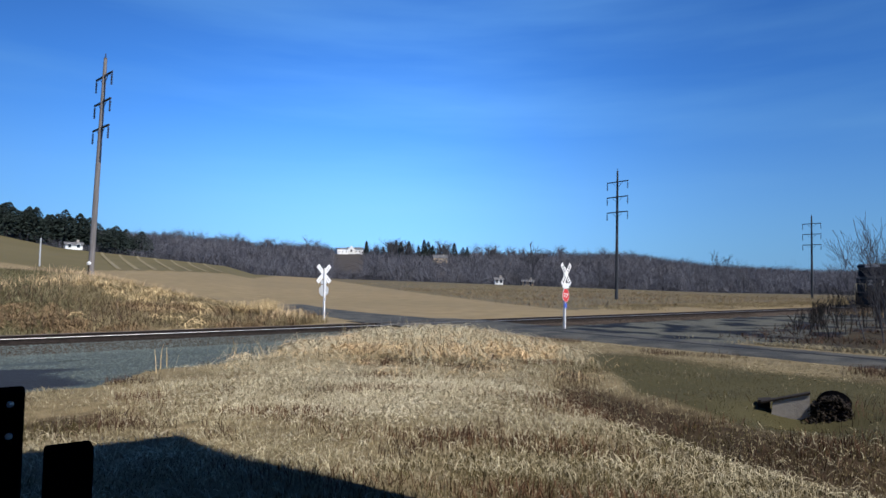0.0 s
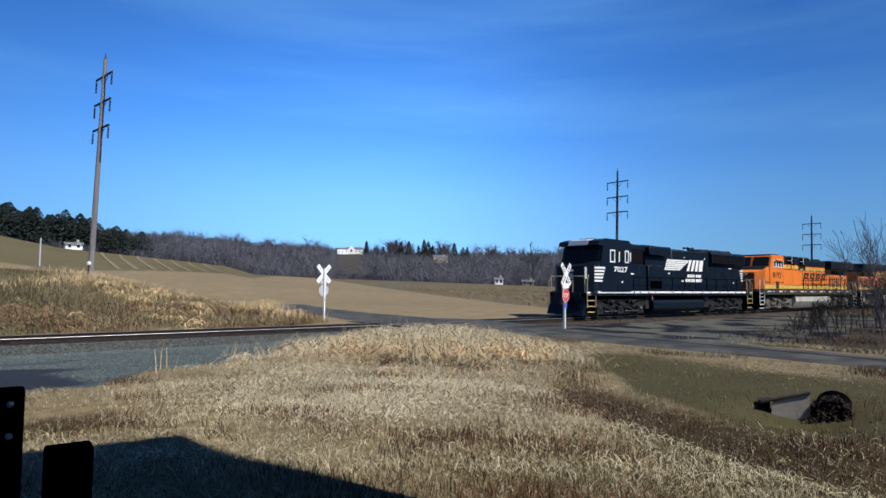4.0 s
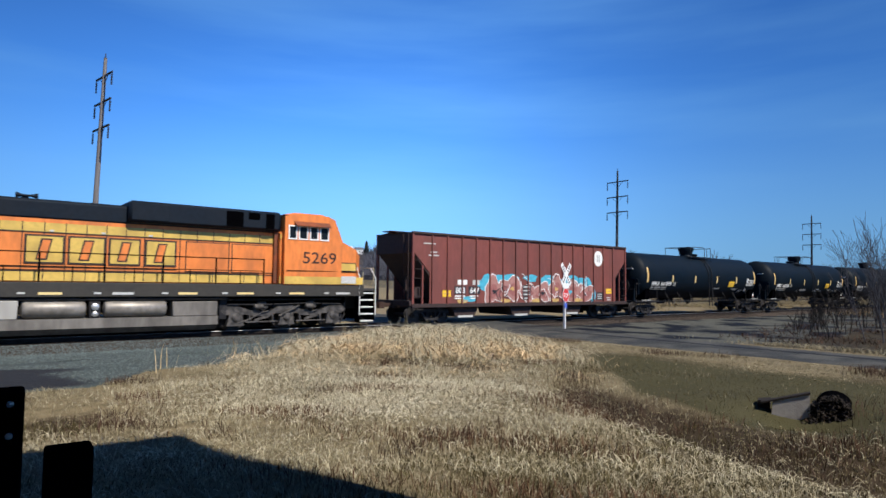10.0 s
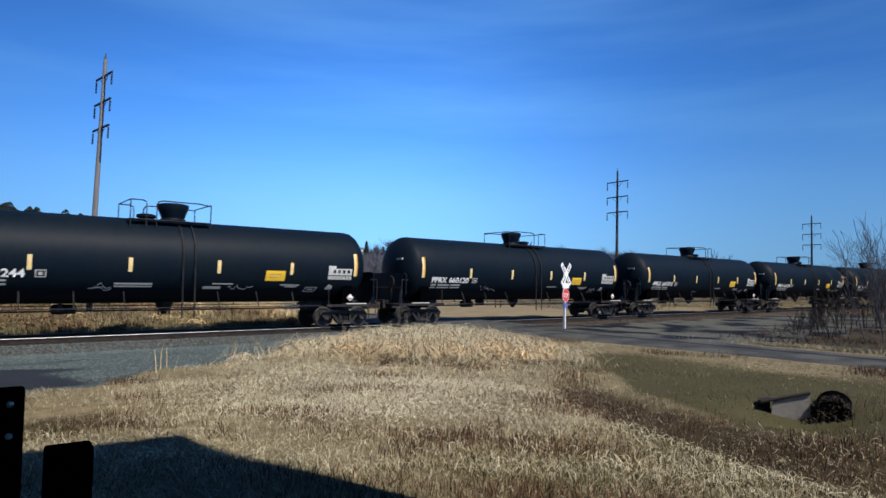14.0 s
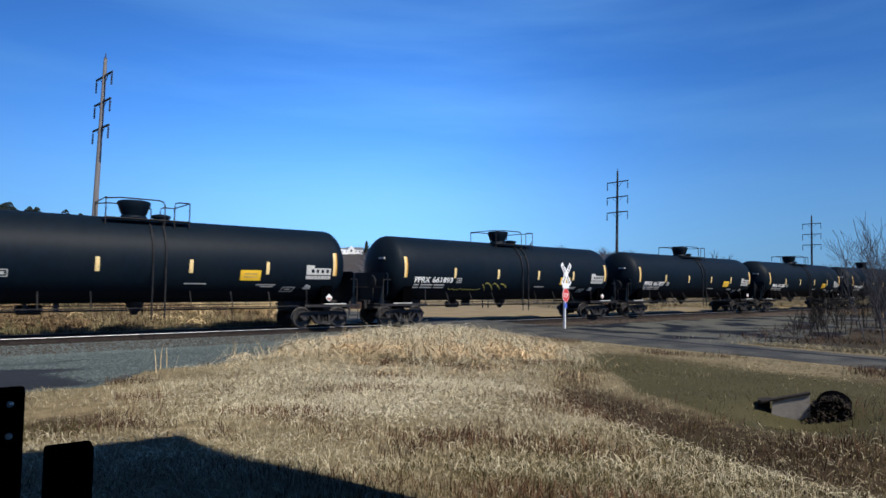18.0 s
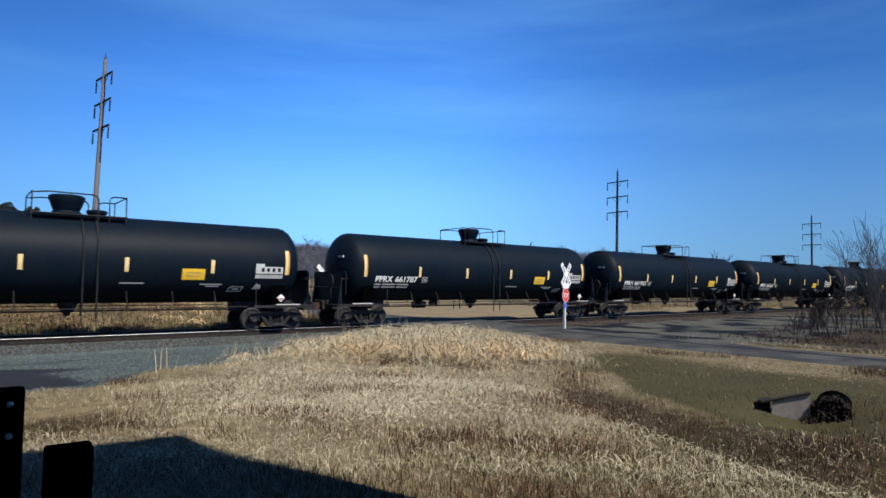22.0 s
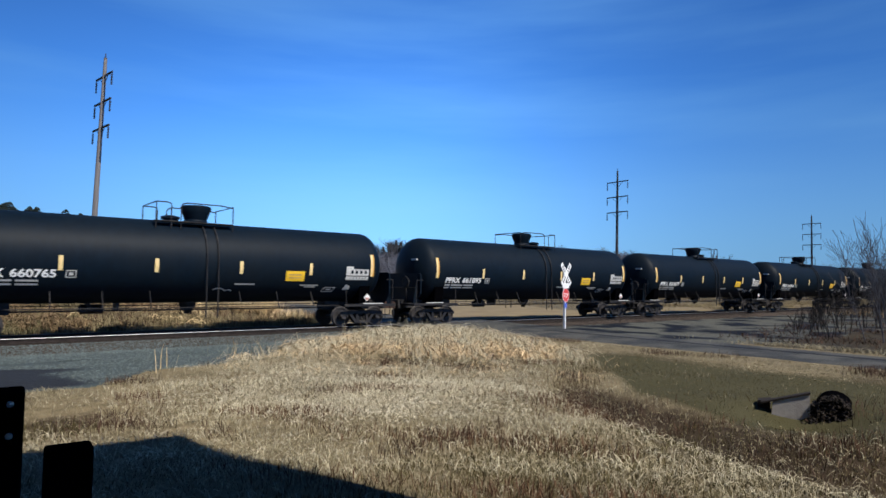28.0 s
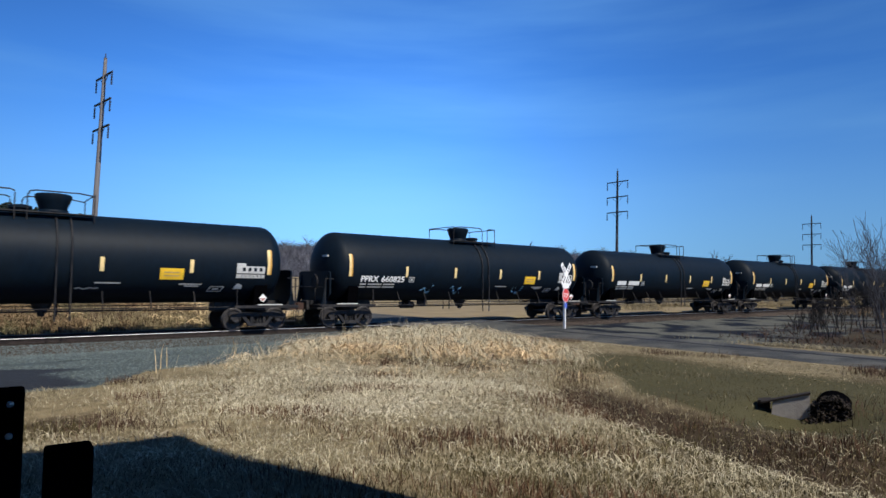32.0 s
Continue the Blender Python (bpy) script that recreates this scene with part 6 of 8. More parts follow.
    side_plate("cab_light", rect(-6.98, -6.82, 2.08, 2.2), "white_paint", L, -1.537, "small pale lamp glass")
    for k in range(5):
        z = 3.2 - 0.195 * k
        part("tail_stripe", Shape().box(9.22 + 0.06 * k, 9.668, -0.985, -0.968, z - 0.06, z + 0.05), "white_paint", L, "white tail stripe")
    # below the deck
    part("fuel_tank", Shape().prism([(1.40 * max(-1, min(1, 1.12 * math.cos(q))), 0.64 + 0.52 * max(-1, min(1, 1.12 * math.sin(q)))) for q in [2 * math.pi * (k + 0.5) / 28 for k in range(28)]], "x", -3.3, 3.1), P, L, "rounded black fuel tank", 30)
    for x in (-3.5, 3.3):
        part("air_tank", Shape().lathe((x - 0.15 if x > 0 else x - 0.1, -1.2, 1.02), (1, 0, 0), [(0, 0.05), (0.05, 0.16), (0.5, 0.16), (0.55, 0.05)], 12), P, L, "air reservoir")
    part("fuel_filler", Shape().box(-3.55, -3.47, -1.46, -1.36, 1.0, 1.24, 0.02), "graf_rose", L, "small red fuel cutoff plate")
    for x0, x1 in ((-3.95, -3.55), (3.25, 4.05)):
        part("equipment_box", Shape().box(x0, x1, -1.22, 1.22, 0.42, 1.28, 0.03), "truck_black", L, "dark equipment box under the deck")
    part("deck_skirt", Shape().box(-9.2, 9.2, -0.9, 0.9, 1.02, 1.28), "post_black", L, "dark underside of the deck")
    for x0, x1 in ((-7.35, -6.95), (-6.9, -6.5)):
        part("battery_door", Shape().box(x0, x1, -1.545, -1.53, 1.66, 2.2, 0.01), P, L, "black battery box door")
    for x in (-8.3, -7.1, -6.45):
        part("roof_vent", Shape().box(x - 0.22, x + 0.22, -0.5, 0.5, 4.70, 4.82, 0.03), "roof_black", L, "low cab roof vent")
    part("axle_cap", Shape().lathe((-4.53, -1.29, 0.52), (0, -1, 0), [(0, 0.075), (0.02, 0.07), (0.03, 0.03)], 12), "bolt", L, "bright axle cap")
    for x in (-6.6, 6.55):
        loco_truck(L, x, "truck_dark", 0)
    for x, e in ((-9.8, -1), (9.8, 1)):
        steps(L, x, e, "step_yellow", "rail_cream")
        coupler(L, x + e * 0.2, e)
        part("pilot", Shape().prism([(x + e * 0.35, 0.22), (x + e * 0.55, 0.24), (x + e * 0.42, 1.25), (x + e * 0.3, 1.25)], "y", -1.3, 1.3), P, L, "steel pilot plate")
        part("platform", Shape().box(x - 0.3, x + e * 0.45, -1.42, 1.42, 1.40, 1.5, 0.01), P, L, "end platform")
        for f in (-1, 1):
            part("end_rail", Shape().tube([(x + e * 0.4, f * 1.3, 1.5), (x + e * 0.4, f * 1.3, 2.45), (x + e * 0.4, f * 0.4, 2.45), (x + e * 0.4, f * 0.4, 1.5)], 0.026), "rail_cream", L, "dirty cream end handrail")
        side_plate("platform_edge", rect(min(x, x + e * 0.42), max(x, x + e * 0.42), 1.44, 1.53), "white_paint", L, -1.43, "white platform edge")
        part("anticlimber", Shape().box(x + e * 0.40, x + e * 0.56, -1.05, 1.05, 1.22, 1.46, 0.02), P, L, "black anticlimber beam")
        for k in range(4):
            part("brake_hose", Shape().tube([(x + e * 0.45, -0.5 - 0.2 * k, 1.0), (x + e * 0.62, -0.5 - 0.2 * k, 0.8), (x + e * 0.62, -0.45 - 0.2 * k, 0.45)], 0.025, 6), "post_black", L)
    part("plow", Shape().prism([(-10.15, 0.12), (-10.55, 0.15), (-10.3, 0.75), (-10.1, 0.8)], "y", -1.35, 1.35), P, L, "snow plow blade")
    for y in (-0.6, 0.6):
        part("ditch_light", Shape().lathe((-10.1, y * 1.3, 1.35), (-1, 0, 0), [(0, 0.05), (0.04, 0.11), (0.12, 0.11), (0.12, 0.03)], 12), "lamp_lit", L, "round ditch light, lit")
    part("headlight", Shape().box(-9.98, -9.9, -0.2, 0.2, 2.7, 2.86, 0.02), "bolt", L, "twin headlight")
    walkway_rail(L, -5.6, 9.2, 1.52, "post_black", 11, mid=False)
    return L


# ---- orange locomotives ----
def orange_locomotive(old, label):
    """Cab at -x; mirrored by MIRROR for a unit that runs backwards."""
    L = empty("locomotive", label, "locomotive")
    P = "orange_old" if old else "orange"
    part("frame", Shape().box(-9.9, 9.9, -1.50, 1.50, 1.32, 1.80, 0.02).box(-10.5, 10.5, -0.4, 0.4, 0.75, 1.35, 0.03), "sill_dark", L, "dusty dark deck frame")
    for k in range(9):
        a = -9.2 + k * 2.1
        side_plate("reflective_stripe", rect(a, a + 0.65, 1.55 if not old else 1.40, 1.65 if not old else 1.48), "reflect_yellow" if k % 4 else "worn_white", L, -1.51, "pale reflective strip")
        side_plate("sill_mark", rect(a + 1.0, a + 1.2, 1.56 if not old else 1.42, 1.63 if not old else 1.48), "worn_white", L, -1.51, "small white sill mark")
    # cab with sloping nose
    nz = 3.15 if not old else 3.05
    part("cab", Shape().prism([(-8.75, 1.8), (-6.2, 1.8), (-6.2, 4.52), (-6.6, 4.62), (-8.1, 4.62), (-8.42, 4.50), (-8.8, 3.62)], "y", -1.53, 1.53), P, L, "orange cab", 30)
    part("cab_roof", Shape().prism([(-6.25, 4.60), (-6.7, 4.70), (-7.95, 4.70), (-8.3, 4.58)], "y", -1.3, 1.3), "roof_black" if not old else P, L, "curved cab roof")
    part("nose", nose_shape(-8.74, -9.5, -10.02, 1.48, 0.85, 1.8, 3.64, nz), P, L, "orange sloping nose", 20)
    zm = 3.64 + (nz - 3.64) * (9.45 - 8.74) / (10.02 - 8.74)
    part("nose_top", Shape().prism([(-8.76, 3.645), (-9.45, zm + 0.008), (-9.45, zm + 0.02), (-8.76, 3.66)], "y", -1.3, 1.3), "roof_black", L, "black anti-glare nose top")
    # plate darkens the sun-averted front: shade and grime in one colour
    part("nose_front", Shape().box(-10.034, -10.022, -0.845, 0.845, 1.84, nz - 0.04), "orange_grime_shade", L, "grimy nose front with shade painted in")
    part("nose_door", Shape().box(-10.048, -10.015, -0.35, 0.35, 1.9, nz - 0.25, 0.01), "dark_mark" if old else "orange_grime_shade", L, "nose door")
    part("headlight", Shape().box(-10.06, -10.02, -0.22, 0.22, nz - 0.24, nz - 0.08, 0.01), "bolt", L, "twin headlight")
    for e in (-1, 1):
        part("windshield", Shape().prism([(-8.80, 3.70), (-8.46, 4.46), (-8.43, 4.46), (-8.77, 3.70)], "y", e * 0.1, e * 1.38), "glass", L, "dark windshield glass")
    part("cab_stripe", Shape().box(-9.8, -6.22, -1.545, -1.532, 1.82, 2.12), "yellow_band", L, "yellow band along the cab")
    for x0, x1 in ((-8.14, -7.72), (-7.66, -7.26), (-7.2, -6.78), (-6.72, -6.34)):
        cab_window(L, x0, x1, 3.6, 4.17, -1.53, "white_paint", 0.055)
    part("window_visor", Shape().prism([(-1.53, 4.22), (-1.53, 4.34), (-1.74, 4.16), (-1.73, 4.13)], "x", -7.8 if not old else -8.15, -6.6), P if not old else "orange_grime_shade", L, "window visor")
    num = "5269" if old else "8192"
    if MIRROR[0] < 0:
        lettering("road_number", num, 7.0, 2.66, 0.46, "dark_mark", L, -1.545, width=1.5, bold=0.0, label="dark painted road number")
    else:
        lettering("road_number", num, -8.24, 2.74, 0.46, "dark_mark", L, -1.545, width=1.45, bold=0.012, label="dark painted road number")
    side_plate("battery_box", rect(-7.75, -7.2, 1.84, 2.42), "grille", L, -1.55, "dark step recess") if not old else side_plate("notice_panel", rect(-9.45, -8.75, 1.86, 2.16), "worn_white", L, -1.55, "worn white notice panel")
    if old:
        side_plate("step_box_edge", rect(-9.5, -8.72, 2.36, 2.74), "dark_mark", L, -1.492, "dark outline of the box on the nose")
        side_plate("step_box", rect(-9.46, -8.76, 2.40, 2.70), "yellow_band", L, -1.5, "yellow box on the nose")
        for x0, x1 in ((-6.1, -4.3), (-4.2, -2.6)):
            side_plate("hood_panel", rect(x0, x1, 2.22, 3.34), "dark_mark", L, -0.958, "dark edge of a cabinet door")
            side_plate("cabinet_door", rect(x0 + 0.03, x1 - 0.03, 2.25, 3.31), P, L, -0.968, "faded orange cabinet door")
        # added box whose dark orange paints the shaded wall behind the cab
        part("cab_corner", Shape().box(-6.2, -5.95, -1.1, 1.1, 1.84, 4.0), "orange_grime_shade", L, "recess behind the cab, its shade painted in")
    # long hood
    aux = 4.30
    part("control_compartment", Shape().box(-6.2, -2.4 if not old else -6.1, -1.32, 1.32, 1.80, 3.9, 0.04), P, L, "orange equipment compartment")
    part("hood", Shape().box(-6.2, 9.58, -0.95, 0.95, 1.80, 3.95, 0.03), P, L, "long orange hood")
    part("hood_roof", Shape().box(-6.2, 9.58, -1.0, 1.0, 3.80, 4.48, 0.10), "roof_black", L, "black upper hood")
    part("roof_cabinet", Shape().box(-6.15, -0.5 if not old else -0.6, -1.3, 1.3, 3.9, 4.66, 0.10), "roof_black", L, "black brake grid cabinet on the roof")
    part("radiator_cab", Shape().prism([(-1.0, 3.70), (-1.50, 3.80), (-1.53, 4.36), (-1.40, 4.52), (1.40, 4.52), (1.53, 4.36), (1.50, 3.80), (1.0, 3.70)], "x", 5.0 if old else 4.1, 9.75), "roof_black", L, "black overhanging radiator housing", 20)
    for e in (-1, 1):
        part("hood_band", Shape().box(-6.15, 9.5, e * 0.945, e * 0.962, 3.50 if not old else 3.42, 3.72, 0), "yellow_band", L, "yellow band under the roof")
        part("hood_band", Shape().box(-2.35 if not old else -5.55, 9.5, e * 0.945, e * 0.966, 1.84, 2.14), "yellow_band", L, "yellow band above the deck")
        part("compartment_band", Shape().box(-6.15, -2.45 if not old else -6.1, e * 1.31, e * 1.332, 1.84, 2.12), "yellow_band", L, "yellow band above the deck")
        part("compartment_band", Shape().box(-6.15, -2.45 if not old else -6.1, e * 1.31, e * 1.332, 3.60, 3.80), "yellow_band", L, "yellow band under the roof")
        for x0, x1 in ((5.55, 6.9), (6.95, 8.6)):
            s = Shape().box(x0, x1, e * 0.93, e * 0.975, 3.22, 3.62)
            part("radiator_screen", s, "louvre_brown" if old else "grille", L, "dark radiator screen")
        for k in range(9 if old else 6):
            x = 5.15 + k * (0.5 if old else 0.52)
            s = Shape().box(x, x + (0.30 if old else 0.24), e * 0.94, e * 0.972, 2.05, 3.02)
            part("louvre", s, "louvre_brown" if old else "louvre_grey", L, "louvred door panel")
        if old:
            for x0, x1, h0 in ((-5.85, -5.5, 3.98), (-5.25, -4.8, 4.3), (-4.6, -3.95, 3.98)):
                # black plates paint the shade inside the grid openings
                part("grid_screen", Shape().box(x0, x1, e * 1.29, e * 1.318, h0, 4.56), "post_black", L, "black plate for a shaded grid opening")
            part("grid_panel", Shape().box(-3.85, -1.9, e * 1.29, e * 1.312, 3.98, 4.58), "roof_black", L, "black grid panel")
    if not old:
        for x in (-5.05, -3.75, -2.55, -1.4):
            part("cabinet_rib", Shape().box(x - 0.04, x + 0.04, -1.35, -1.30, 3.7, 4.55), "roof_black", L, "upright rib")
        for x0, x1 in ((-5.05, -4.05), (-2.55, -1.65)):
            # black plate paints the recess's shade on a flat wall
            part("cabinet_recess", Shape().box(x0, x1, -1.312, -1.303, 4.0, 4.5), "post_black", L, "black plate for a shaded cabinet recess")
            for x in (x0, x1):
                part("cabinet_post", Shape().box(x - 0.025, x + 0.025, -1.33, -1.29, 4.0, 4.6), "white_paint", L, "white upright grab rail")
            part("cabinet_bar", Shape().box(x0, x1, -1.33, -1.314, 4.24, 4.27), "worn_white", L, "pale cross bar")
    if not old:
        for x in (-6.05, -4.3, -2.75, -2.55, -1.62, -1.45):
            part("bracket", Shape().box(x - 0.07, x + 0.07, -1.345, -1.322, 3.5, 3.95), "roof_black", L, "black bracket under the roof cabinet")
        part("round_emblem", Shape().lathe((8.2, -0.95, 2.75), (0, -1, 0), [(0, 0.27), (0.012, 0.27), (0.012, 0.05)], 24), "dark_mark", L, "dark ring on the hood door")
        part("emblem_face", Shape().lathe((8.2, -0.962, 2.75), (0, -1, 0), [(0, 0.21), (0.008, 0.21), (0.008, 0.05)], 24), P, L, "orange face inside the dark ring")
        part("emblem_bar", Shape().box(8.05, 8.35, -0.982, -0.97, 2.70, 2.78), "dark_mark", L, "dark bar across the ring")
        part("notice", Shape().box(7.95, 8.45, -0.972, -0.955, 3.08, 3.2), "worn_white", L, "pale notice")
    for k in range(5):
        x = -1.4 + 1.5 * k
        part("door_latch", Shape().box(x - 0.06, x + 0.06, -0.985, -0.957, 3.44, 3.5), "worn_white", L, "pale latch plate")
    # door seams, through the yellow bands too, and the dark lines that edge the bands
    seam_from, seam_n = (-2.2, 12) if not old else (-5.4, 18)
    for k in range(seam_n):
        x = seam_from + k * 0.60
        part("door_seam", Shape().box(x - 0.012, x + 0.012, -0.974, -0.955, 1.86, 3.74), "dark_mark", L, "dark door seam")
    for z in (2.15, 3.41 if old else 3.49):
        part("band_line", Shape().box(-2.3 if not old else -6.1, 9.45, -0.971, -0.955, z - 0.018, z + 0.018), "dark_mark", L, "dark line along the yellow band")
        if not old:
            part("band_line", Shape().box(-6.1, -2.45, -1.337, -1.318, z - 0.03, z + 0.006), "dark_mark", L, "dark line along the yellow band")
    part("door_rail", Shape().box(-2.3, 5.0, -0.975, -0.957, 2.28, 2.31), "dark_mark", L, "dark seam along the doors")
    # side emblem as plain bars, no lettering
    z0, z1 = (2.74, 3.27) if not old else (2.42, 3.30)
    if not old:
        for a, b in ((-0.85, 0.42), (0.52, 1.75), (1.85, 3.05), (3.15, 4.3)):
            lean = lambda u, v: (a + (b - 0.2 - a) * u + 0.2 * v, z0 + (z1 - z0) * v)
            for u0, u1, v0, v1 in ((0.0, 0.34, 0.0, 1.0), (0.36, 1.0, 0.72, 1.0), (0.36, 0.95, 0.0, 0.26), (0.62, 0.92, 0.30, 0.68)):
                side_plate("emblem_bar", [lean(u0, v0), lean(u1, v0), lean(u1, v1), lean(u0, v1)], "dark_mark", L, -0.966, "dark slanted emblem bar")
        side_plate("emblem_line", [(-1.2, 2.55), (4.2, 2.62), (4.2, 2.70), (-1.2, 2.61)], "dark_mark", L, -0.962, "dark swoosh line")
    else:
        for a, b in ((-2.3, -1.25), (-1.1, -0.05), (0.1, 1.05), (1.25, 2.25)):
            side_plate("emblem_bar", [(-b - 0.03, z0 - 0.03), (-a + 0.03, z0 - 0.03), (-a + 0.03, z1 + 0.03), (-b - 0.03, z1 + 0.03)], "dark_mark", L, -0.970, "dark edged emblem bar")
            side_plate("emblem_bar", [(-b + 0.03, z0 + 0.03), (-a - 0.03, z0 + 0.03), (-a - 0.03, z1 - 0.03), (-b + 0.03, z1 - 0.03)], "yellow_band", L, -0.979, "yellow emblem bar")
            m_ = -(a + b) / 2
            for w_, y_, m2 in ((0.05, -0.988, "dark_mark"), (0.0, -0.997, P)):
                side_plate("emblem_gap", [(m_ - 0.02 - w_, z0 + 0.14 - w_), (m_ + 0.20 + w_, z0 + 0.14 - w_), (m_ + 0.06 + w_, z1 - 0.14 + w_), (m_ - 0.16 - w_, z1 - 0.14 + w_)], m2, L, y_, "slanted gap in the emblem slab")
    # roof details
    part("horn", Shape().box(2.2, 2.4, -0.06, 0.06, 4.4, 4.62).lathe((1.95, -0.1, 4.65), (1, 0, 0), [(0, 0.10), (0.2, 0.04), (0.4, 0.04), (0.62, 0.10)], 10), "roof_black", L, "roof horn cluster")
    part("exhaust", Shape().box(3.7, 4.45, -0.4, 0.4, 4.4, 4.68, 0.03), "roof_black", L, "square exhaust stack")
    for x in (0.3, 1.3, 3.2):
        part("lifting_lug", Shape().box(x - 0.25, x + 0.25, -0.5, 0.5, 4.46, 4.53, 0.02), "roof_black", L)
    # fuel tank
    if not old:
        part("fuel_tank", Shape().prism([(-1.05, 0.16), (1.05, 0.16), (1.22, 0.36), (1.44, 0.74), (1.42, 1.14), (-1.42, 1.14), (-1.44, 0.74), (-1.22, 0.36)], "x", -3.75, 3.85), "tank_grey", L, "light grey fuel tank", 15)
    else:
        part("fuel_tank", Shape().prism([(-1.1, 0.10), (1.1, 0.10), (1.42, 0.3), (1.42, 0.62), (-1.42, 0.62), (-1.42, 0.3)], "x", -3.7, 3.65), "tank_dusty", L, "dusty fuel tank", 15)
        part("tank_block", Shape().box(2.45, 3.68, -1.42, 1.42, 0.62, 1.22, 0.03), "tank_grey", L, "grey tank end")
        part("tank_block", Shape().box(-3.68, -2.1, -1.42, 1.42, 0.62, 1.15, 0.03), "tank_dusty", L, "dusty tank end")
        for x0, x1 in ((0.55, 2.4), (-1.95, 0.1)):
            part("air_reservoir", Shape().lathe((x0, -1.2, 0.93), (1, 0, 0), [(0, 0.05), (0.06, 0.25), (0.14, 0.29), (x1 - x0 - 0.14, 0.29), (x1 - x0 - 0.06, 0.25), (x1 - x0, 0.05)], 20), "reservoir", L, "round air reservoir")
    if old:
        part("valve_box", Shape().box(0.16, 0.5, -1.36, -0.9, 0.62, 1.2, 0.03), "truck_black", L, "dark valve box between the reservoirs")
        part("valve", Shape().lathe((0.33, -1.36, 1.0), (0, -1, 0), [(0, 0.12), (0.06, 0.12), (0.1, 0.06)], 12).lathe((0.33, -1.36, 0.76), (0, -1, 0), [(0, 0.09), (0.07, 0.09), (0.1, 0.04)], 12), "bolt", L, "pale valve covers")
    part("underdeck_piping", Shape().tube([(-4.0, -1.38, 1.25), (4.0, -1.38, 1.25)], 0.04, 6).tube([(-9, -1.1, 1.2), (9, -1.1, 1.2)], 0.05, 6), "truck_black", L)
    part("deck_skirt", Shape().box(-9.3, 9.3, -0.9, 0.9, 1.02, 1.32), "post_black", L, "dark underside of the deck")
    for x0, x1 in ((-4.1, -3.8), (3.9, 4.15)):
        part("equipment_box", Shape().box(x0, x1, -1.2, 1.2, 0.45, 1.32, 0.03), "truck_black", L, "dark equipment box under the deck")
    for x in (-6.5, 6.5):
        loco_truck(L, MIRROR[0] * x, "truck_silver" if not (old and x < 0) else "truck_mid", 1)
    for x, e in ((-10.1, -1), (10.1, 1)):
        steps(L, x, e, "rail_white", "rail_white", 5, 0.25, 1.45)
        coupler(L, x + e * 0.2, e)
        part("pilot", Shape().prism([(x + e * 0.35, 0.25), (x + e * 0.5, 0.27), (x + e * 0.42, 1.35), (x + e * 0.3, 1.35)], "y", -1.3, 1.3), "post_black", L, "steel pilot plate")
        part("platform", Shape().box(x - e * 0.3, x + e * 0.45, -1.42, 1.42, 1.55, 1.66, 0.01), "sill_grey", L, "end platform")
        for f in (-1, 1):
            part("end_rail", Shape().tube([(x + e * 0.4, f * 1.3, 1.6), (x + e * 0.4, f * 1.3, 2.55), (x + e * 0.4, f * 0.4, 2.55), (x + e * 0.4, f * 0.4, 1.6)], 0.022), "rail_cream", L, "end handrail")
        for k in range(4):
            part("brake_hose", Shape().tube([(x + e * 0.45, -0.5 - 0.2 * k, 1.0), (x + e * 0.6, -0.5 - 0.2 * k, 0.8), (x + e * 0.6, -0.45 - 0.2 * k, 0.45)], 0.025, 6), "post_black", L)
    walkway_rail(L, -2.1 if not old else -5.4, 9.3, 1.80, "post_black", 13 if not old else 17, flat=0.12 if not old else 0.055)
    part("cab_grab_rail", Shape().rod((-9.6, -1.5, 2.35), (-6.3, -1.55, 2.35), 0.016, 6), "post_black", L, "thin grab rail")
    return L


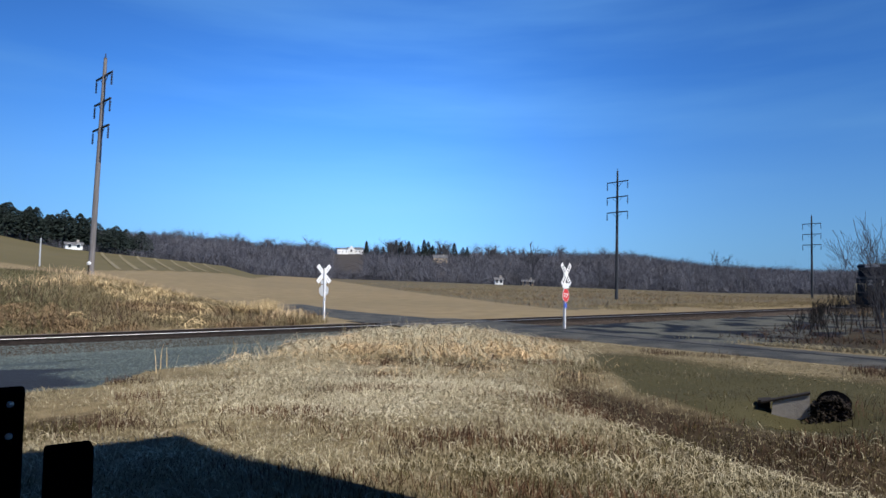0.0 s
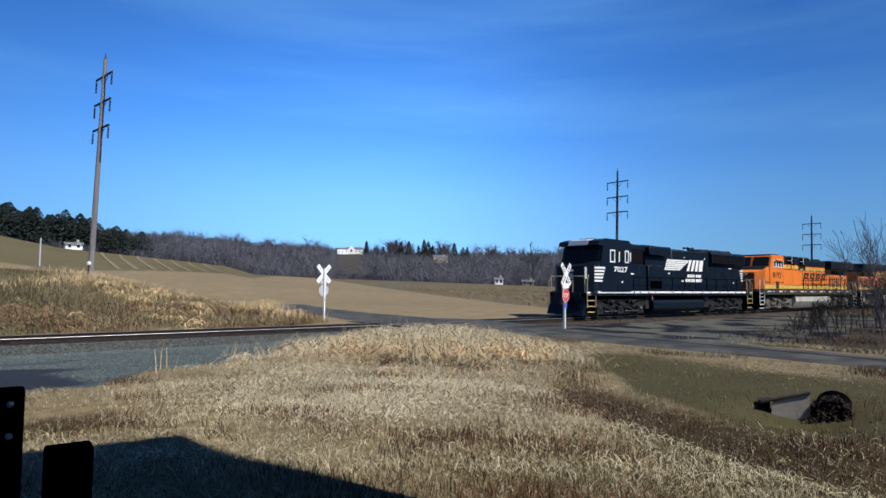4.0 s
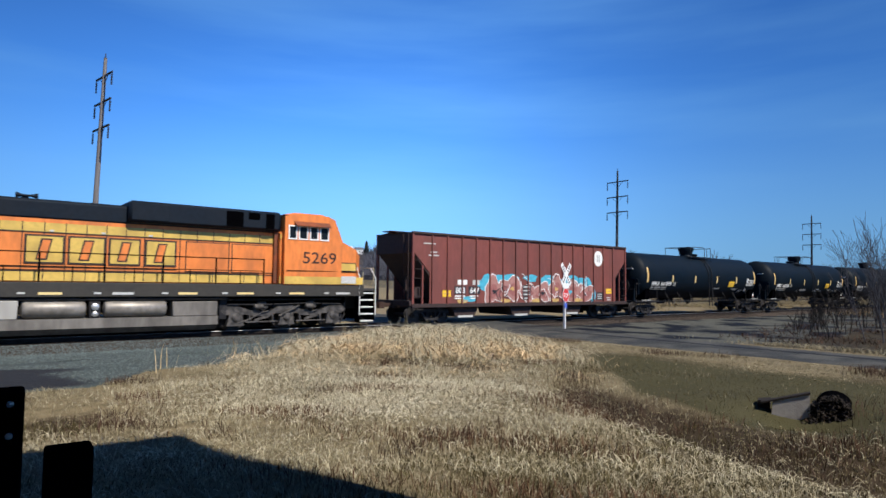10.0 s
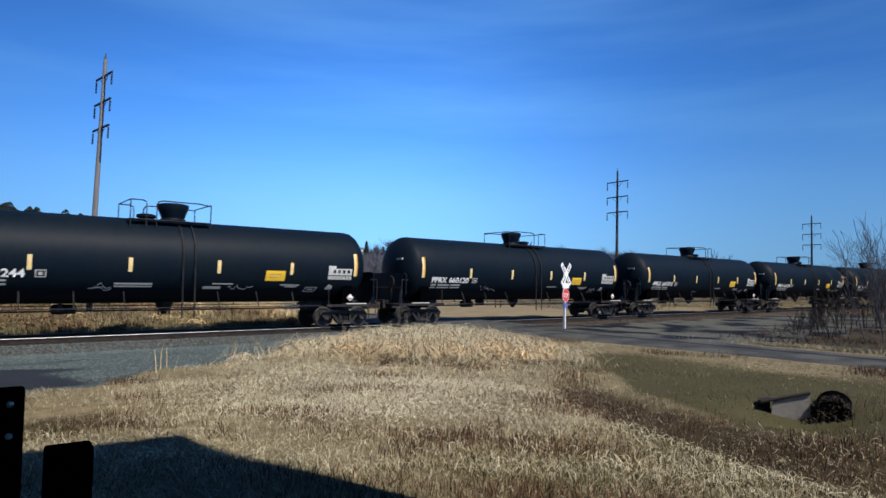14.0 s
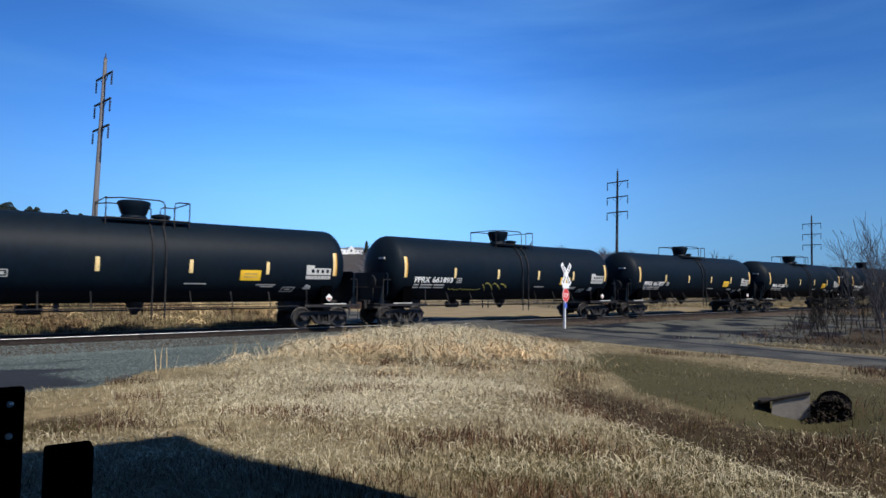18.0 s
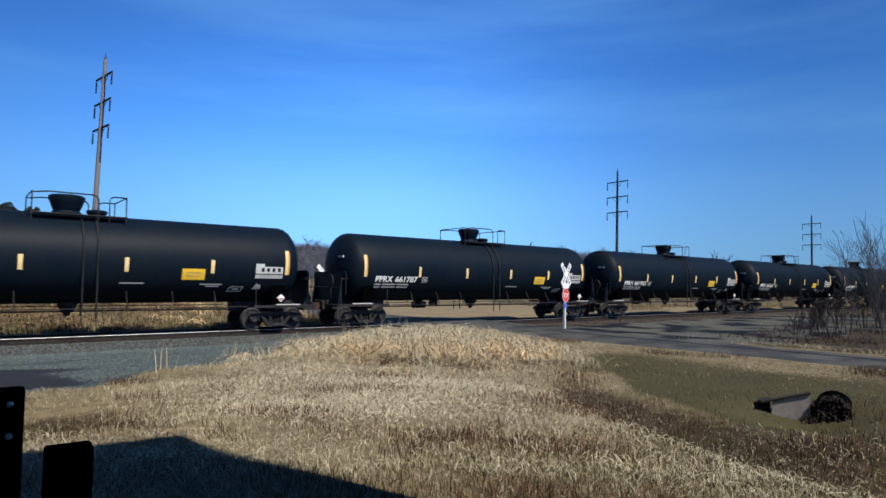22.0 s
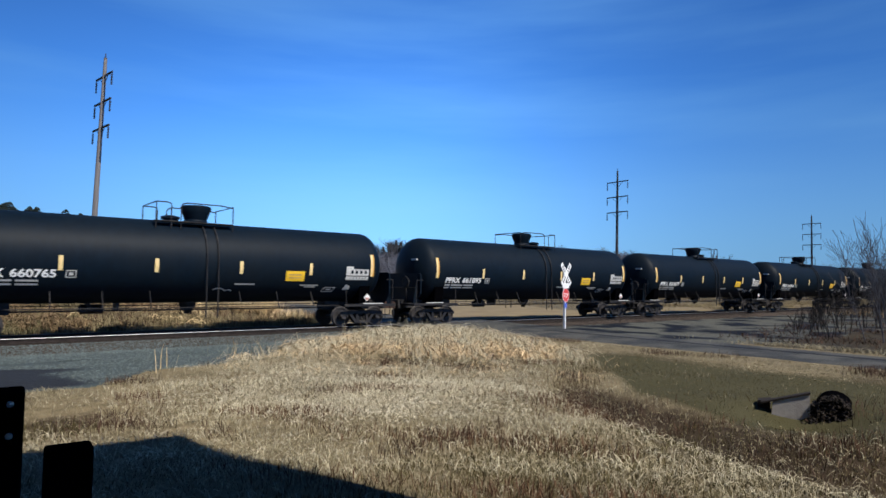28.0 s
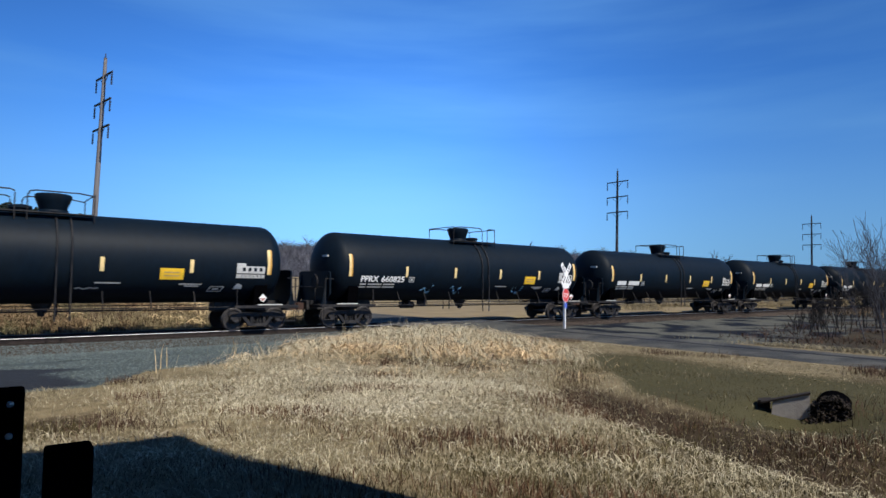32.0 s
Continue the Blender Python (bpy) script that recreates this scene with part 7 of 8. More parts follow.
# ---- hopper car ----
def hopper_car():
    L = empty("hopper_car", "oxide red open hopper car with graffiti along its lower side", "rail car")
    a, b = -8.15, 8.15
    z0, z1 = 0.92, 4.24
    poly = [(a, z1), (a, 3.45), (a + 1.02, 2.40), (a + 1.02, z0), (b - 1.02, z0), (b - 1.02, 2.40), (b, 3.45), (b, z1)]
    for e in (-1, 1):
        side = part("side_sheet", Shape().prism(poly, "y", e * 1.47, e * 1.50), "oxide", L, "oxide red side sheet", 0)
        for k in range(16):
            x = -7.0 + k * 0.923
            part("side_rib", Shape().box(x - 0.035, x + 0.035, e * 1.50, e * 1.57, z0, z1 - 0.05, 0.008), "oxide", side, "upright side stake")
        part("top_chord", Shape().box(a, b, e * 1.44, e * 1.58, z1 - 0.04, z1 + 0.06, 0.01), "oxide_dark", L, "dark top rim")
        part("side_sill", Shape().box(a, b, e * 1.40, e * 1.56, z0 - 0.14, z0 + 0.04, 0.01), "oxide_dark", L, "dark side sill")
        for x in (a + 0.04, b - 0.04):
            part("corner_post", Shape().box(x - 0.05, x + 0.05, e * 1.42, e * 1.55, z0, z1), "oxide", L, "corner post")
        for x in (a + 0.62, b - 0.62):
            part("end_post", Shape().box(x - 0.04, x + 0.04, e * 1.40, e * 1.50, z0, 2.75), "oxide", L, "slope sheet post")
    for e, x in ((-1, a), (1, b)):
        # end and slope sheets take dark steel, which puts their shade into colour
        part("end_sheet", Shape().box(x - 0.02, x + 0.02, -1.46, 1.46, 3.3, z1), "oxide_dark", L, "end sheet, its shade painted in")
        part("slope_sheet", Shape().prism([(x, 3.4), (x - e * 2.2, 0.95), (x - e * 2.25, 1.0), (x, 3.46)], "y", -1.46, 1.46), "oxide_dark", L, "sloping end floor, its shade painted in")
        part("end_sill", Shape().box(x - 0.12, x + 0.12, -1.5, 1.5, 0.85, 1.1, 0.02), "oxide_dark", L, "end sill")
        for y in (-1.3, -0.9):
            part("ladder_rail", Shape().tube([(x + e * 0.08, y, 0.9), (x + e * 0.08, y, 4.2)], 0.02), "oxide_dark", L, "end ladder rail")
        for k in range(8):
            part("rung", Shape().rod((x + e * 0.08, -1.3, 1.15 + 0.38 * k), (x + e * 0.08, -0.9, 1.15 + 0.38 * k), 0.013, 5), "oxide_dark", L, "ladder rung")
        for k in range(5):
            part("grab_iron", Shape().tube([(x - e * 0.08, -1.56, 1.3 + 0.42 * k), (x - e * 0.08, -1.6, 1.3 + 0.42 * k), (x - e * 0.5, -1.6, 1.3 + 0.42 * k), (x - e * 0.5, -1.52, 1.3 + 0.42 * k)], 0.012, 5), "oxide_dark", L, "grab iron")
        coupler(L, x + e * 0.1, e)
        part("centre_sill", Shape().box(x, x - e * 2.6, -0.28, 0.28, 0.75, 1.1, 0.02), "oxide_dark", L, "centre sill")
    part("centre_beam", Shape().box(a, b, -0.25, 0.25, 0.72, 1.0), "oxide_dark", L, "centre sill")
    part("air_reservoir", Shape().lathe((b - 1.6, -0.7, 1.35), (1, 0, 0), [(0, 0.05), (0.06, 0.19), (0.9, 0.19), (0.96, 0.05)], 14), "oxide_dark", L, "air reservoir")
    part("brake_gear", Shape().box(a + 0.25, a + 0.7, -1.2, -0.75, 1.2, 1.7, 0.02).rod((a + 0.3, -0.6, 1.1), (a + 0.3, -0.6, 2.2), 0.05), "oxide_dark", L, "brake cylinder and valve")
    for x in (-4.75, -0.85, 3.3):
        bay = part("discharge_bay", Shape().prism([(x - 0.95, 0.95), (x + 0.95, 0.95), (x + 0.6, 0.30), (x - 0.6, 0.30)], "y", -1.3, 1.3), "oxide_dark", L, "dark bottom discharge bay")
        part("bay_door", Shape().box(x - 0.48, x + 0.48, -1.33, -1.3, 0.26, 0.36), "worn_white", bay, "pale door frame")
    part("running_board", Shape().box(a - 0.45, b + 0.2, -0.35, 0.35, z1 + 0.08, z1 + 0.13, 0.01), "oxide_dark", L, "dark roof running board")
    part("roof_sheet", Shape().prism([(-1.5, z1 + 0.02), (1.5, z1 + 0.02), (0.5, z1 + 0.09), (-0.5, z1 + 0.09)], "x", a, b), "oxide_dark", L, "low dark roof")
    # panels and marks
    W = -1.503
    for k, (x, w) in enumerate(((-5.42, 0.28), (-5.1, 0.28), (-4.45, 0.2), (-4.2, 0.2))):
        side_plate("owner_bar", rect(x, x + w, 1.86, 2.1), "white_paint" if k < 2 else "worn_white", L, W, "white owner's mark bar")
    side_plate("number_panel", rect(-5.62, -4.9, 1.4, 1.78), "graf_black", L, W, "black number panel")
    side_plate("number_panel", rect(-4.72, -3.95, 1.4, 1.78), "graf_black", L, W, "black number panel")
    lettering("car_number", "808", -5.55, 1.44, 0.29, "white_paint", L, W - 0.012, width=0.6)
    lettering("car_number", "647", -4.62, 1.44, 0.29, "white_paint", L, W - 0.012, width=0.6)
    for x0, x1, z in ((-5.6, -4.95, 1.28), (-5.6, -5.05, 1.17), (-4.65, -4.1, 1.28), (-4.6, -4.2, 1.17)):
        side_plate("stencil_bar", rect(x0, x1, z, z + 0.06), "white_paint", L, W, "white stencil bar")
    for x, z in ((-6.35, 1.28), (6.2, 1.42)):
        side_plate("yellow_panel", rect(x, x + 0.5, z, z + 0.3), "placard_yellow", L, W, "small yellow panel")
        side_plate("panel_bar", rect(x + 0.06, x + 0.44, z + 0.12, z + 0.18), "graf_ochre", L, W - 0.009, "ochre bar")
    for x0, x1, z in ((-7.5, -6.8, 3.75), (-7.1, -6.7, 3.35), (-7.2, -6.6, 3.2), (6.25, 6.6, 1.15), (6.3, 6.65, 1.02), (4.95, 5.1, 1.62)):
        side_plate("stencil_bar", rect(x0, x1, z, z + 0.06), "worn_white", L, W, "faded stencil bar")
    disc = [(5.46 + 0.40 * math.cos(2 * math.pi * k / 28), 3.50 + 0.46 * math.sin(2 * math.pi * k / 28)) for k in range(28)]
    side_plate("white_disc", disc, "white_paint", L, W, "round white badge")
    for k in range(2):
        side_plate("badge_bar", rect(5.32 + 0.18 * k, 5.44 + 0.18 * k, 3.28, 3.72), "worn_white", L, W - 0.009, "grey bar on the badge")
    # graffiti: rounded colour fields with pale outlines
    rng = random.Random(17)

    def blob(x, z, rx, rz, mat, y, rough=0.16, n=22, label="spray-painted shape"):
        pts = []
        p1, p2 = rng.uniform(0, 6), rng.uniform(0, 6)
        for k in range(n):
            t = 2 * math.pi * k / n
            q = 1 + rough * math.sin(3 * t + p1) + rough * 0.7 * math.sin(5 * t + p2)
            pts.append((x + rx * q * math.cos(t), min(max(z + rz * q * math.sin(t), 0.97), 2.75)))
        return side_plate("graffiti_shape", pts, mat, L, y, label, 0.004), pts

    for x, z, rx, rz in ((-3.35, 1.95, 0.75, 0.42), (-2.1, 2.2, 0.9, 0.25), (1.0, 2.15, 0.55, 0.3), (3.0, 2.05, 0.95, 0.38), (4.2, 1.9, 0.6, 0.5), (4.9, 1.35, 0.35, 0.35), (-4.7, 1.15, 0.5, 0.14), (-0.3, 2.25, 0.5, 0.2)):
        blob(x, z, rx, rz, "graf_blue", W, 0.12, label="light blue spray-painted cloud")
    for k in range(7):
        x = -3.0 + k * 1.2
        z = 1.58 + 0.16 * math.sin(k * 1.9)
        rx, rz = 0.66 + 0.08 * math.sin(k * 2.3), 0.54 + 0.10 * math.cos(k * 1.3)
        state = rng.getstate()
        blob(x, z, rx + 0.045, rz + 0.045, "white_paint", W - 0.004, 0.2, label="white graffiti outline")
        rng.setstate(state)
        blob(x, z, rx, rz, "graf_pink", W - 0.008, 0.2, label="salmon graffiti letterform")
        rng.setstate(state)
        blob(x + 0.04, z - 0.08, rx * 0.72, rz * 0.5, "graf_rose", W - 0.012, 0.25, label="darker salmon graffiti shade")
        blob(x + 0.1 * math.sin(k), z - 0.05, 0.15, 0.10, ("graf_black", "graf_ochre", "graf_blue")[k % 3], W - 0.016, 0.25, 12, "graffiti counter shape")

    def stroke(x, z, n, mat, w, label):
        d = rng.uniform(0, 6.28)
        pts = [(x, z)]
        for _ in range(n):
            d += rng.uniform(-1.1, 1.1)
            x, z = x + 0.15 * math.cos(d), min(max(z + 0.17 * math.sin(d), 1.02), 2.45)
            pts.append((x, z))
        s = Shape()
        for (xa, za), (xb, zb) in zip(pts, pts[1:]):
            q = math.hypot(xb - xa, zb - za) + 1e-6
            ox, oz = -(zb - za) / q * w, (xb - xa) / q * w
            s.prism([(xa - ox, za - oz), (xb - ox, zb - oz), (xb + ox, zb + oz), (xa + ox, za + oz)], "y", W - 0.021, W - 0.017)
        part("graffiti_stroke", s, mat, L, label, 0)

    for k in range(16):
        stroke(rng.uniform(-3.5, 4.6), rng.uniform(1.1, 2.2), rng.randint(3, 7), "white_paint", 0.016, "thin white graffiti stroke")
    for k in range(14):
        stroke(rng.uniform(-3.5, 4.9), rng.uniform(1.1, 2.3), rng.randint(3, 6), "graf_black", 0.02, "black graffiti stroke")
    for x0, x1, z in ((-0.95, -0.35, 1.75), (-0.95, -0.4, 1.55), (-0.95, -0.35, 1.35), (-0.9, -0.45, 1.15)):
        side_plate("graffiti_panel", rect(x0, x1, z - 0.05, z + 0.13), "graf_black", L, W - 0.0215, "black graffiti panel", 0.004)
        side_plate("graffiti_line", rect(x0 + 0.05, x1 - 0.05, z, z + 0.07), "worn_white", L, W - 0.026, "pale graffiti bar", 0.004)
    for x in (-2.2, 0.1, 1.6, 3.6, -5.1):
        blob(x, 1.06, 0.35, 0.1, "graf_ochre", W - 0.020 if x != -5.1 else W, 0.1, 14, "ochre graffiti base")
    blob(4.75, 1.45, 0.42, 0.42, "graf_blue", W, 0.15, label="light blue spray-painted cloud")
    side_plate("test_panel", rect(5.3, 5.85, 1.05, 1.5), "graf_black", L, W - 0.006, "black stencil panel")
    for z in (1.12, 1.24, 1.36):
        side_plate("panel_bar", rect(5.36, 5.78, z, z + 0.05), "worn_white", L, W - 0.0155, "white bar on the panel", 0.004)
    freight_truck(L, -6.72)
    freight_truck(L, 6.78)
    return L


# ---- tank cars ----
TR, TZ, TL = 1.53, 2.60, 16.35       # tank radius, axis height, length


def on_tank(x0, x1, z0, z1, n=6, up=0.006):
    """A thin patch that follows the tank's side."""
    s = Shape()
    vs, fs = [], []
    for k in range(n + 1):
        z = z0 + (z1 - z0) * k / n
        y = -math.sqrt((TR + up) ** 2 - (z - TZ) ** 2)
        yi = -math.sqrt((TR - 0.004) ** 2 - (z - TZ) ** 2)
        vs += [(x0, y, z), (x1, y, z), (x0, yi, z), (x1, yi, z)]
    for k in range(n):
        a, b = 4 * k, 4 * k + 4
        fs += [(a, a + 1, b + 1, b), (a + 2, a, b, b + 2), (a + 1, a + 3, b + 3, b + 1)]
    return s.add(vs, fs)


def on_tank_poly(pts, up=0.006):
    """A slanted four-cornered patch (x, z) on the tank's side."""
    (xa, za), (xb, zb), (xc, zc), (xd, zd) = pts
    vs, fs, n = [], [], 5
    for k in range(n + 1):
        t = k / n
        for (x, z) in ((xa + (xd - xa) * t, za + (zd - za) * t), (xb + (xc - xb) * t, zb + (zc - zb) * t)):
            vs.append((x, -math.sqrt((TR + up) ** 2 - (z - TZ) ** 2), z))
    for k in range(n):
        fs.append((2 * k, 2 * k + 1, 2 * k + 3, 2 * k + 2))
    return Shape().add(vs, fs)


def tank_car():
    T = empty("tank_car", "black cylindrical tank car with yellow reflective stripes", "rail car", "tank cars of the train")
    h = TL / 2
    prof = []
    for k in range(9):
        t = math.pi / 2 * k / 8
        prof.append((0.78 * (1 - math.cos(t)), TR * math.sin(t)))
    prof = prof + [(2.0, TR), (TL - 2.0, TR)] + [(TL - d, r) for d, r in prof[::-1]]
    part("tank", Shape().lathe((-h, 0, TZ), (1, 0, 0), prof, 56), "tank_paint", T, "black cylindrical tank shell", 25)
    # reflective stripes
    for x in (-7.30, 7.30):
        stripe = part("reflective_stripe", on_tank(x - 0.085, x + 0.02, 2.17, 3.12, 10), "reflect_yellow", T, "long pale yellow reflective stripe")
        part("stripe_edge", on_tank(x + 0.021, x + 0.085, 2.17, 3.12, 10), "amber_tape", stripe, "amber half of the stripe")
    for x in (-4.38, -1.5, 1.5, 4.38):
        part("reflective_stripe", on_tank(x - 0.065, x + 0.065, 2.18, 2.66), "reflect_yellow", T, "short yellow reflective stripe")
    # manway, valve housing, platform on top
    top = TZ + TR
    part("manway", Shape().lathe((-0.15, 0, top - 0.06), (0, 0, 1), [(0, 0.47), (0.12, 0.44), (0.16, 0.40), (0.42, 0.50), (0.60, 0.56), (0.66, 0.55), (0.70, 0.48), (0.74, 0.1)], 24), "tank_paint", T, "black flared manway housing")
    part("valve_housing", Shape().lathe((0.78, 0, top - 0.05), (0, 0, 1), [(0, 0.3), (0.1, 0.28), (0.14, 0.34), (0.22, 0.34), (0.26, 0.2)], 16), "tank_paint", T, "low round valve cover")
    for e in (-1, 1):
        part("platform", Shape().box(-1.26, 1.56, e * 0.62, e * 1.02, top - 0.10, top - 0.06, 0.008), "truck_black", T, "top walkway grating")
        for x in (-1.24, 0.66, 1.0, 1.52):
            part("railing_post", Shape().rod((x, e * 1.0, top - 0.35), (x, e * 1.0, top + 0.60 if abs(x) > 1.1 else top + 0.50), 0.02, 6), "truck_black", T, "railing post")
        part("railing", Shape().tube([(-1.24, e * 1.0, top + 0.56), (-0.8, e * 1.0, top + 0.62), (0.45, e * 1.0, top + 0.62), (0.6, e * 1.0, top + 0.58), (0.66, e * 1.0, top + 0.45)], 0.024), "truck_black", T, "long curved top railing")
        part("railing", Shape().tube([(1.0, e * 1.0, top + 0.54), (1.12, e * 1.0, top + 0.6), (1.52, e * 1.0, top + 0.6)], 0.024), "truck_black", T, "short top railing")
        part("railing", Shape().tube([(-1.24 if e < 0 else 1.52, -1.0, top + 0.60), (-1.24 if e < 0 else 1.52, 1.0, top + 0.60)], 0.022), "truck_black", T, "end railing")
        # ladder rails curved over the side
        for x in (0.20, 0.62):
            pts = [(x, e * (TR + 0.05) * math.sin(a), TZ + (TR + 0.05) * math.cos(a)) for a in [radians(q) for q in range(30, 101, 10)]]
            pts += [(x, e * (TR + 0.06), 2.0), (x, e * (TR + 0.06), 0.55)]
            part("ladder_rail", Shape().tube(pts, 0.028, 6), "truck_dark", T, "thin curved side ladder rail")
        # long low handrail
        part("side_rail", Shape().rod((-5.8, e * 1.36, 0.93), (5.8, e * 1.36, 0.93), 0.018, 6), "truck_black", T, "low safety rail")
        for x in (-4.6, -3.1, -1.6, 1.6, 3.1, 4.6):
            part("rail_bracket", Shape().rod((x, e * 1.36, 0.93), (x, e * 1.05, 1.52), 0.02, 5), "truck_black", T, "rail bracket")
    part("bottom_outlet", Shape().lathe((0.0, 0, TZ - TR - 0.42), (0, 0, 1), [(0, 0.10), (0.1, 0.12), (0.12, 0.2), (0.2, 0.2), (0.3, 0.28), (0.48, 0.34)], 16), "truck_black", T, "bottom outlet valve")
    part("brake_cylinder", Shape().lathe((-3.6, 0.2, 0.86), (1, 0, 0), [(0, 0.05), (0.05, 0.17), (0.75, 0.17), (0.8, 0.05)], 12), "truck_black", T, "air brake reservoir")
    part("brake_pipe", Shape().tube([(-6.2, -0.35, 0.82), (6.2, -0.35, 0.82)], 0.03, 6), "truck_black", T, "brake pipe")
    for x in (-3.35, -2.45):
        part("brake_bracket", Shape().box(x - 0.05, x + 0.05, -0.3, 0.3, 0.8, 1.2), "truck_black", T)
    # ends: stub sills, saddles, platforms, grab rails
    for e in (-1, 1):
        part("stub_sill", Shape().box(e * 5.6, e * 8.75, -0.33, 0.33, 0.72, 1.12, 0.02), "truck_black", T, "stub sill")
        part("saddle", Shape().prism([(-1.25, 1.02), (1.25, 1.02), (1.32, 1.75), (1.2, 1.62), (0.7, 1.22), (0, 1.06), (-0.7, 1.22), (-1.2, 1.62), (-1.32, 1.75)], "x", e * 7.05 - 0.25, e * 7.05 + 0.25), "post_black", T, "tank saddle over the truck")
        part("bolster", Shape().box(e * 7.05 - 0.2, e * 7.05 + 0.2, -1.35, 1.35, 0.78, 1.0, 0.02), "truck_black", T, "body bolster")
        shield = part("head_shield", Shape().prism([(-1.0, 0.98), (1.0, 0.98), (1.46, 1.4), (1.46, 2.3), (1.3, 2.38), (-1.3, 2.38), (-1.46, 2.3), (-1.46, 1.4)], "x", e * 8.22, e * 8.28), "tank_paint", T, "black half-height head shield", 20)
        for f in (-1, 1):
            part("shield_brace", Shape().prism([(e * 8.28, 0.98), (e * 8.52, 0.98), (e * 8.28, 2.3)], "y", f * 1.2 - 0.02, f * 1.2 + 0.02), "tank_paint", shield, "triangular brace")
        part("end_sill", Shape().box(e * 8.3, e * 8.62, -1.42, 1.42, 0.86, 0.96, 0.01), "truck_black", T, "end platform")
        # pale strip puts the sunlit top of the side sill into colour
        part("sunlit_edge", Shape().box(e * 6.9, e * 7.9, -1.456, -1.40, 0.985, 1.02), "worn_white", T, "pale strip painted as sunlight on the sill")
        for f in (-1, 1):
            part("side_sill", Shape().box(e * 6.0, e * 8.6, f * 1.39, f * 1.45, 0.88, 0.98), "truck_black", T, "edge of the end platform")
        for f in (-1, 1):
            part("corner_rail", Shape().tube([(e * 8.45, f * 1.4, 0.95), (e * 8.45, f * 1.4, 2.05), (e * 8.1, f * 1.42, 2.05)], 0.02), "truck_black", T, "end handrail")
            part("corner_step", Shape().tube([(e * 8.05, f * 1.42, 0.9), (e * 8.05, f * 1.42, 0.35), (e * 8.5, f * 1.42, 0.35), (e * 8.5, f * 1.42, 0.9)], 0.018), "truck_black", T, "stirrup step")
        part("end_rail", Shape().tube([(e * 8.5, -1.35, 1.7), (e * 8.5, 1.35, 1.7)], 0.02), "truck_black", T, "end handrail")
        if e > 0:
            plate = part("placard", Shape().prism([(0.0, -0.16), (0.16, 0.0), (0.0, 0.16), (-0.16, 0.0)], "y", -0.008, 0.008), "white_paint", T, "white and red diamond placard", at=pose(7.08, -1.47, 1.26))
            part("placard_field", Shape().prism([(0.0, -0.13), (0.13, 0.0), (-0.13, 0.0)], "y", -0.012, -0.009), "graf_pink", plate, "pink lower half")
        for f in (-1, 1):
            part("sill_strut", Shape().rod((e * 6.1, f * 1.40, 0.95), (e * 6.1, f * 1.37, 1.62), 0.02, 5), "truck_black", T)
        coupler(T, e * 8.3, e)
        freight_truck(T, e * 7.05)
    wheel = Shape().rod((-8.55, -0.7, 1.0), (-8.55, -0.7, 2.0), 0.03, 6)
    wheel.lathe((-8.62, -0.7, 1.95), (1, 0, 0), [(0, 0.28), (0.03, 0.30), (0.05, 0.28), (0.03, 0.25)], 18)
    part("brake_wheel", wheel, "truck_black", T, "hand brake wheel on a staff")
    # stencils common to all cars
    part("data_panel", on_tank(6.02, 7.12, 2.20, 2.47), "worn_white", T, "white stencilled data panel")
    part("data_panel", on_tank(6.02, 7.12, 2.02, 2.16), "worn_white", T, "white stencilled data panel")
    part("data_panel", on_tank(6.02, 6.36, 2.475, 2.58), "worn_white", T, "white stencilled data panel")
    part("data_panel", on_tank_poly([(5.98, 1.60), (6.32, 1.60), (6.32, 1.74), (6.12, 1.82)]), "worn_white", T, "white corner of a worn panel")
    for k in range(4):
        part("data_bar", on_tank(6.24 + 0.22 * k, 6.36 + 0.22 * k, 2.28, 2.42, up=0.009), "tank_paint", T, "dark bar in the panel")
    for k in range(6):
        part("data_bar", on_tank(6.22 + 0.15 * k, 6.25 + 0.15 * k, 2.06, 2.14, up=0.009), "tank_paint", T, "dark bar in the panel")
    yel = part("yellow_panel", on_tank(3.32, 4.12, 1.93, 2.33), "placard_yellow", T, "yellow notice panel")
    for k in range(2):
        part("notice_bar", on_tank(3.45, 3.98, 2.04 + 0.12 * k, 2.09 + 0.12 * k, up=0.009), "graf_ochre", yel, "ochre bar on the panel")
    for x0, x1, z in ((1.32, 2.1, 1.79), (4.0, 4.8, 1.77), (4.2, 4.7, 1.70)):
        part("stencil_bar", on_tank(x0, x1, z - 0.02, z + 0.025, 2), "worn_white", T, "small white stencil line")
    fr = part("test_panel", on_tank_poly([(5.02, 1.50), (5.55, 1.50), (5.66, 1.70), (5.13, 1.70)]), "worn_white", T, "white outlined panel")
    part("test_panel_field", on_tank_poly([(5.08, 1.53), (5.52, 1.53), (5.60, 1.67), (5.16, 1.67)], 0.009), "tank_paint", fr, "black field")
    part("test_bar", on_tank(5.22, 5.46, 1.57, 1.63, 2, 0.012), "worn_white", fr, "white bar")
    sq = part("spec_box", on_tank(-4.22, -3.92, 1.95, 2.19), "worn_white", T, "white outlined box")
    part("spec_box_field", on_tank(-4.19, -3.95, 1.98, 2.16, up=0.009), "tank_paint", sq, "black field")
    part("spec_bar", on_tank(-4.13, -4.01, 2.02, 2.12, 3, 0.012), "worn_white", sq, "white bar")
    for z in (1.84, 1.72):
        for x0, x1 in ((-6.75, -6.45), (-6.35, -5.65), (-5.55, -4.95)):
            part("stencil_bar", on_tank(x0, x1, z - 0.03, z + 0.03, 2), "worn_white", T, "small white stencil line")
    part("head_stencil", Shape().box(-8.12, -8.05, -0.9, -0.45, 3.0, 3.08), "worn_white", T, "faint stencil line on the tank head")
    return T


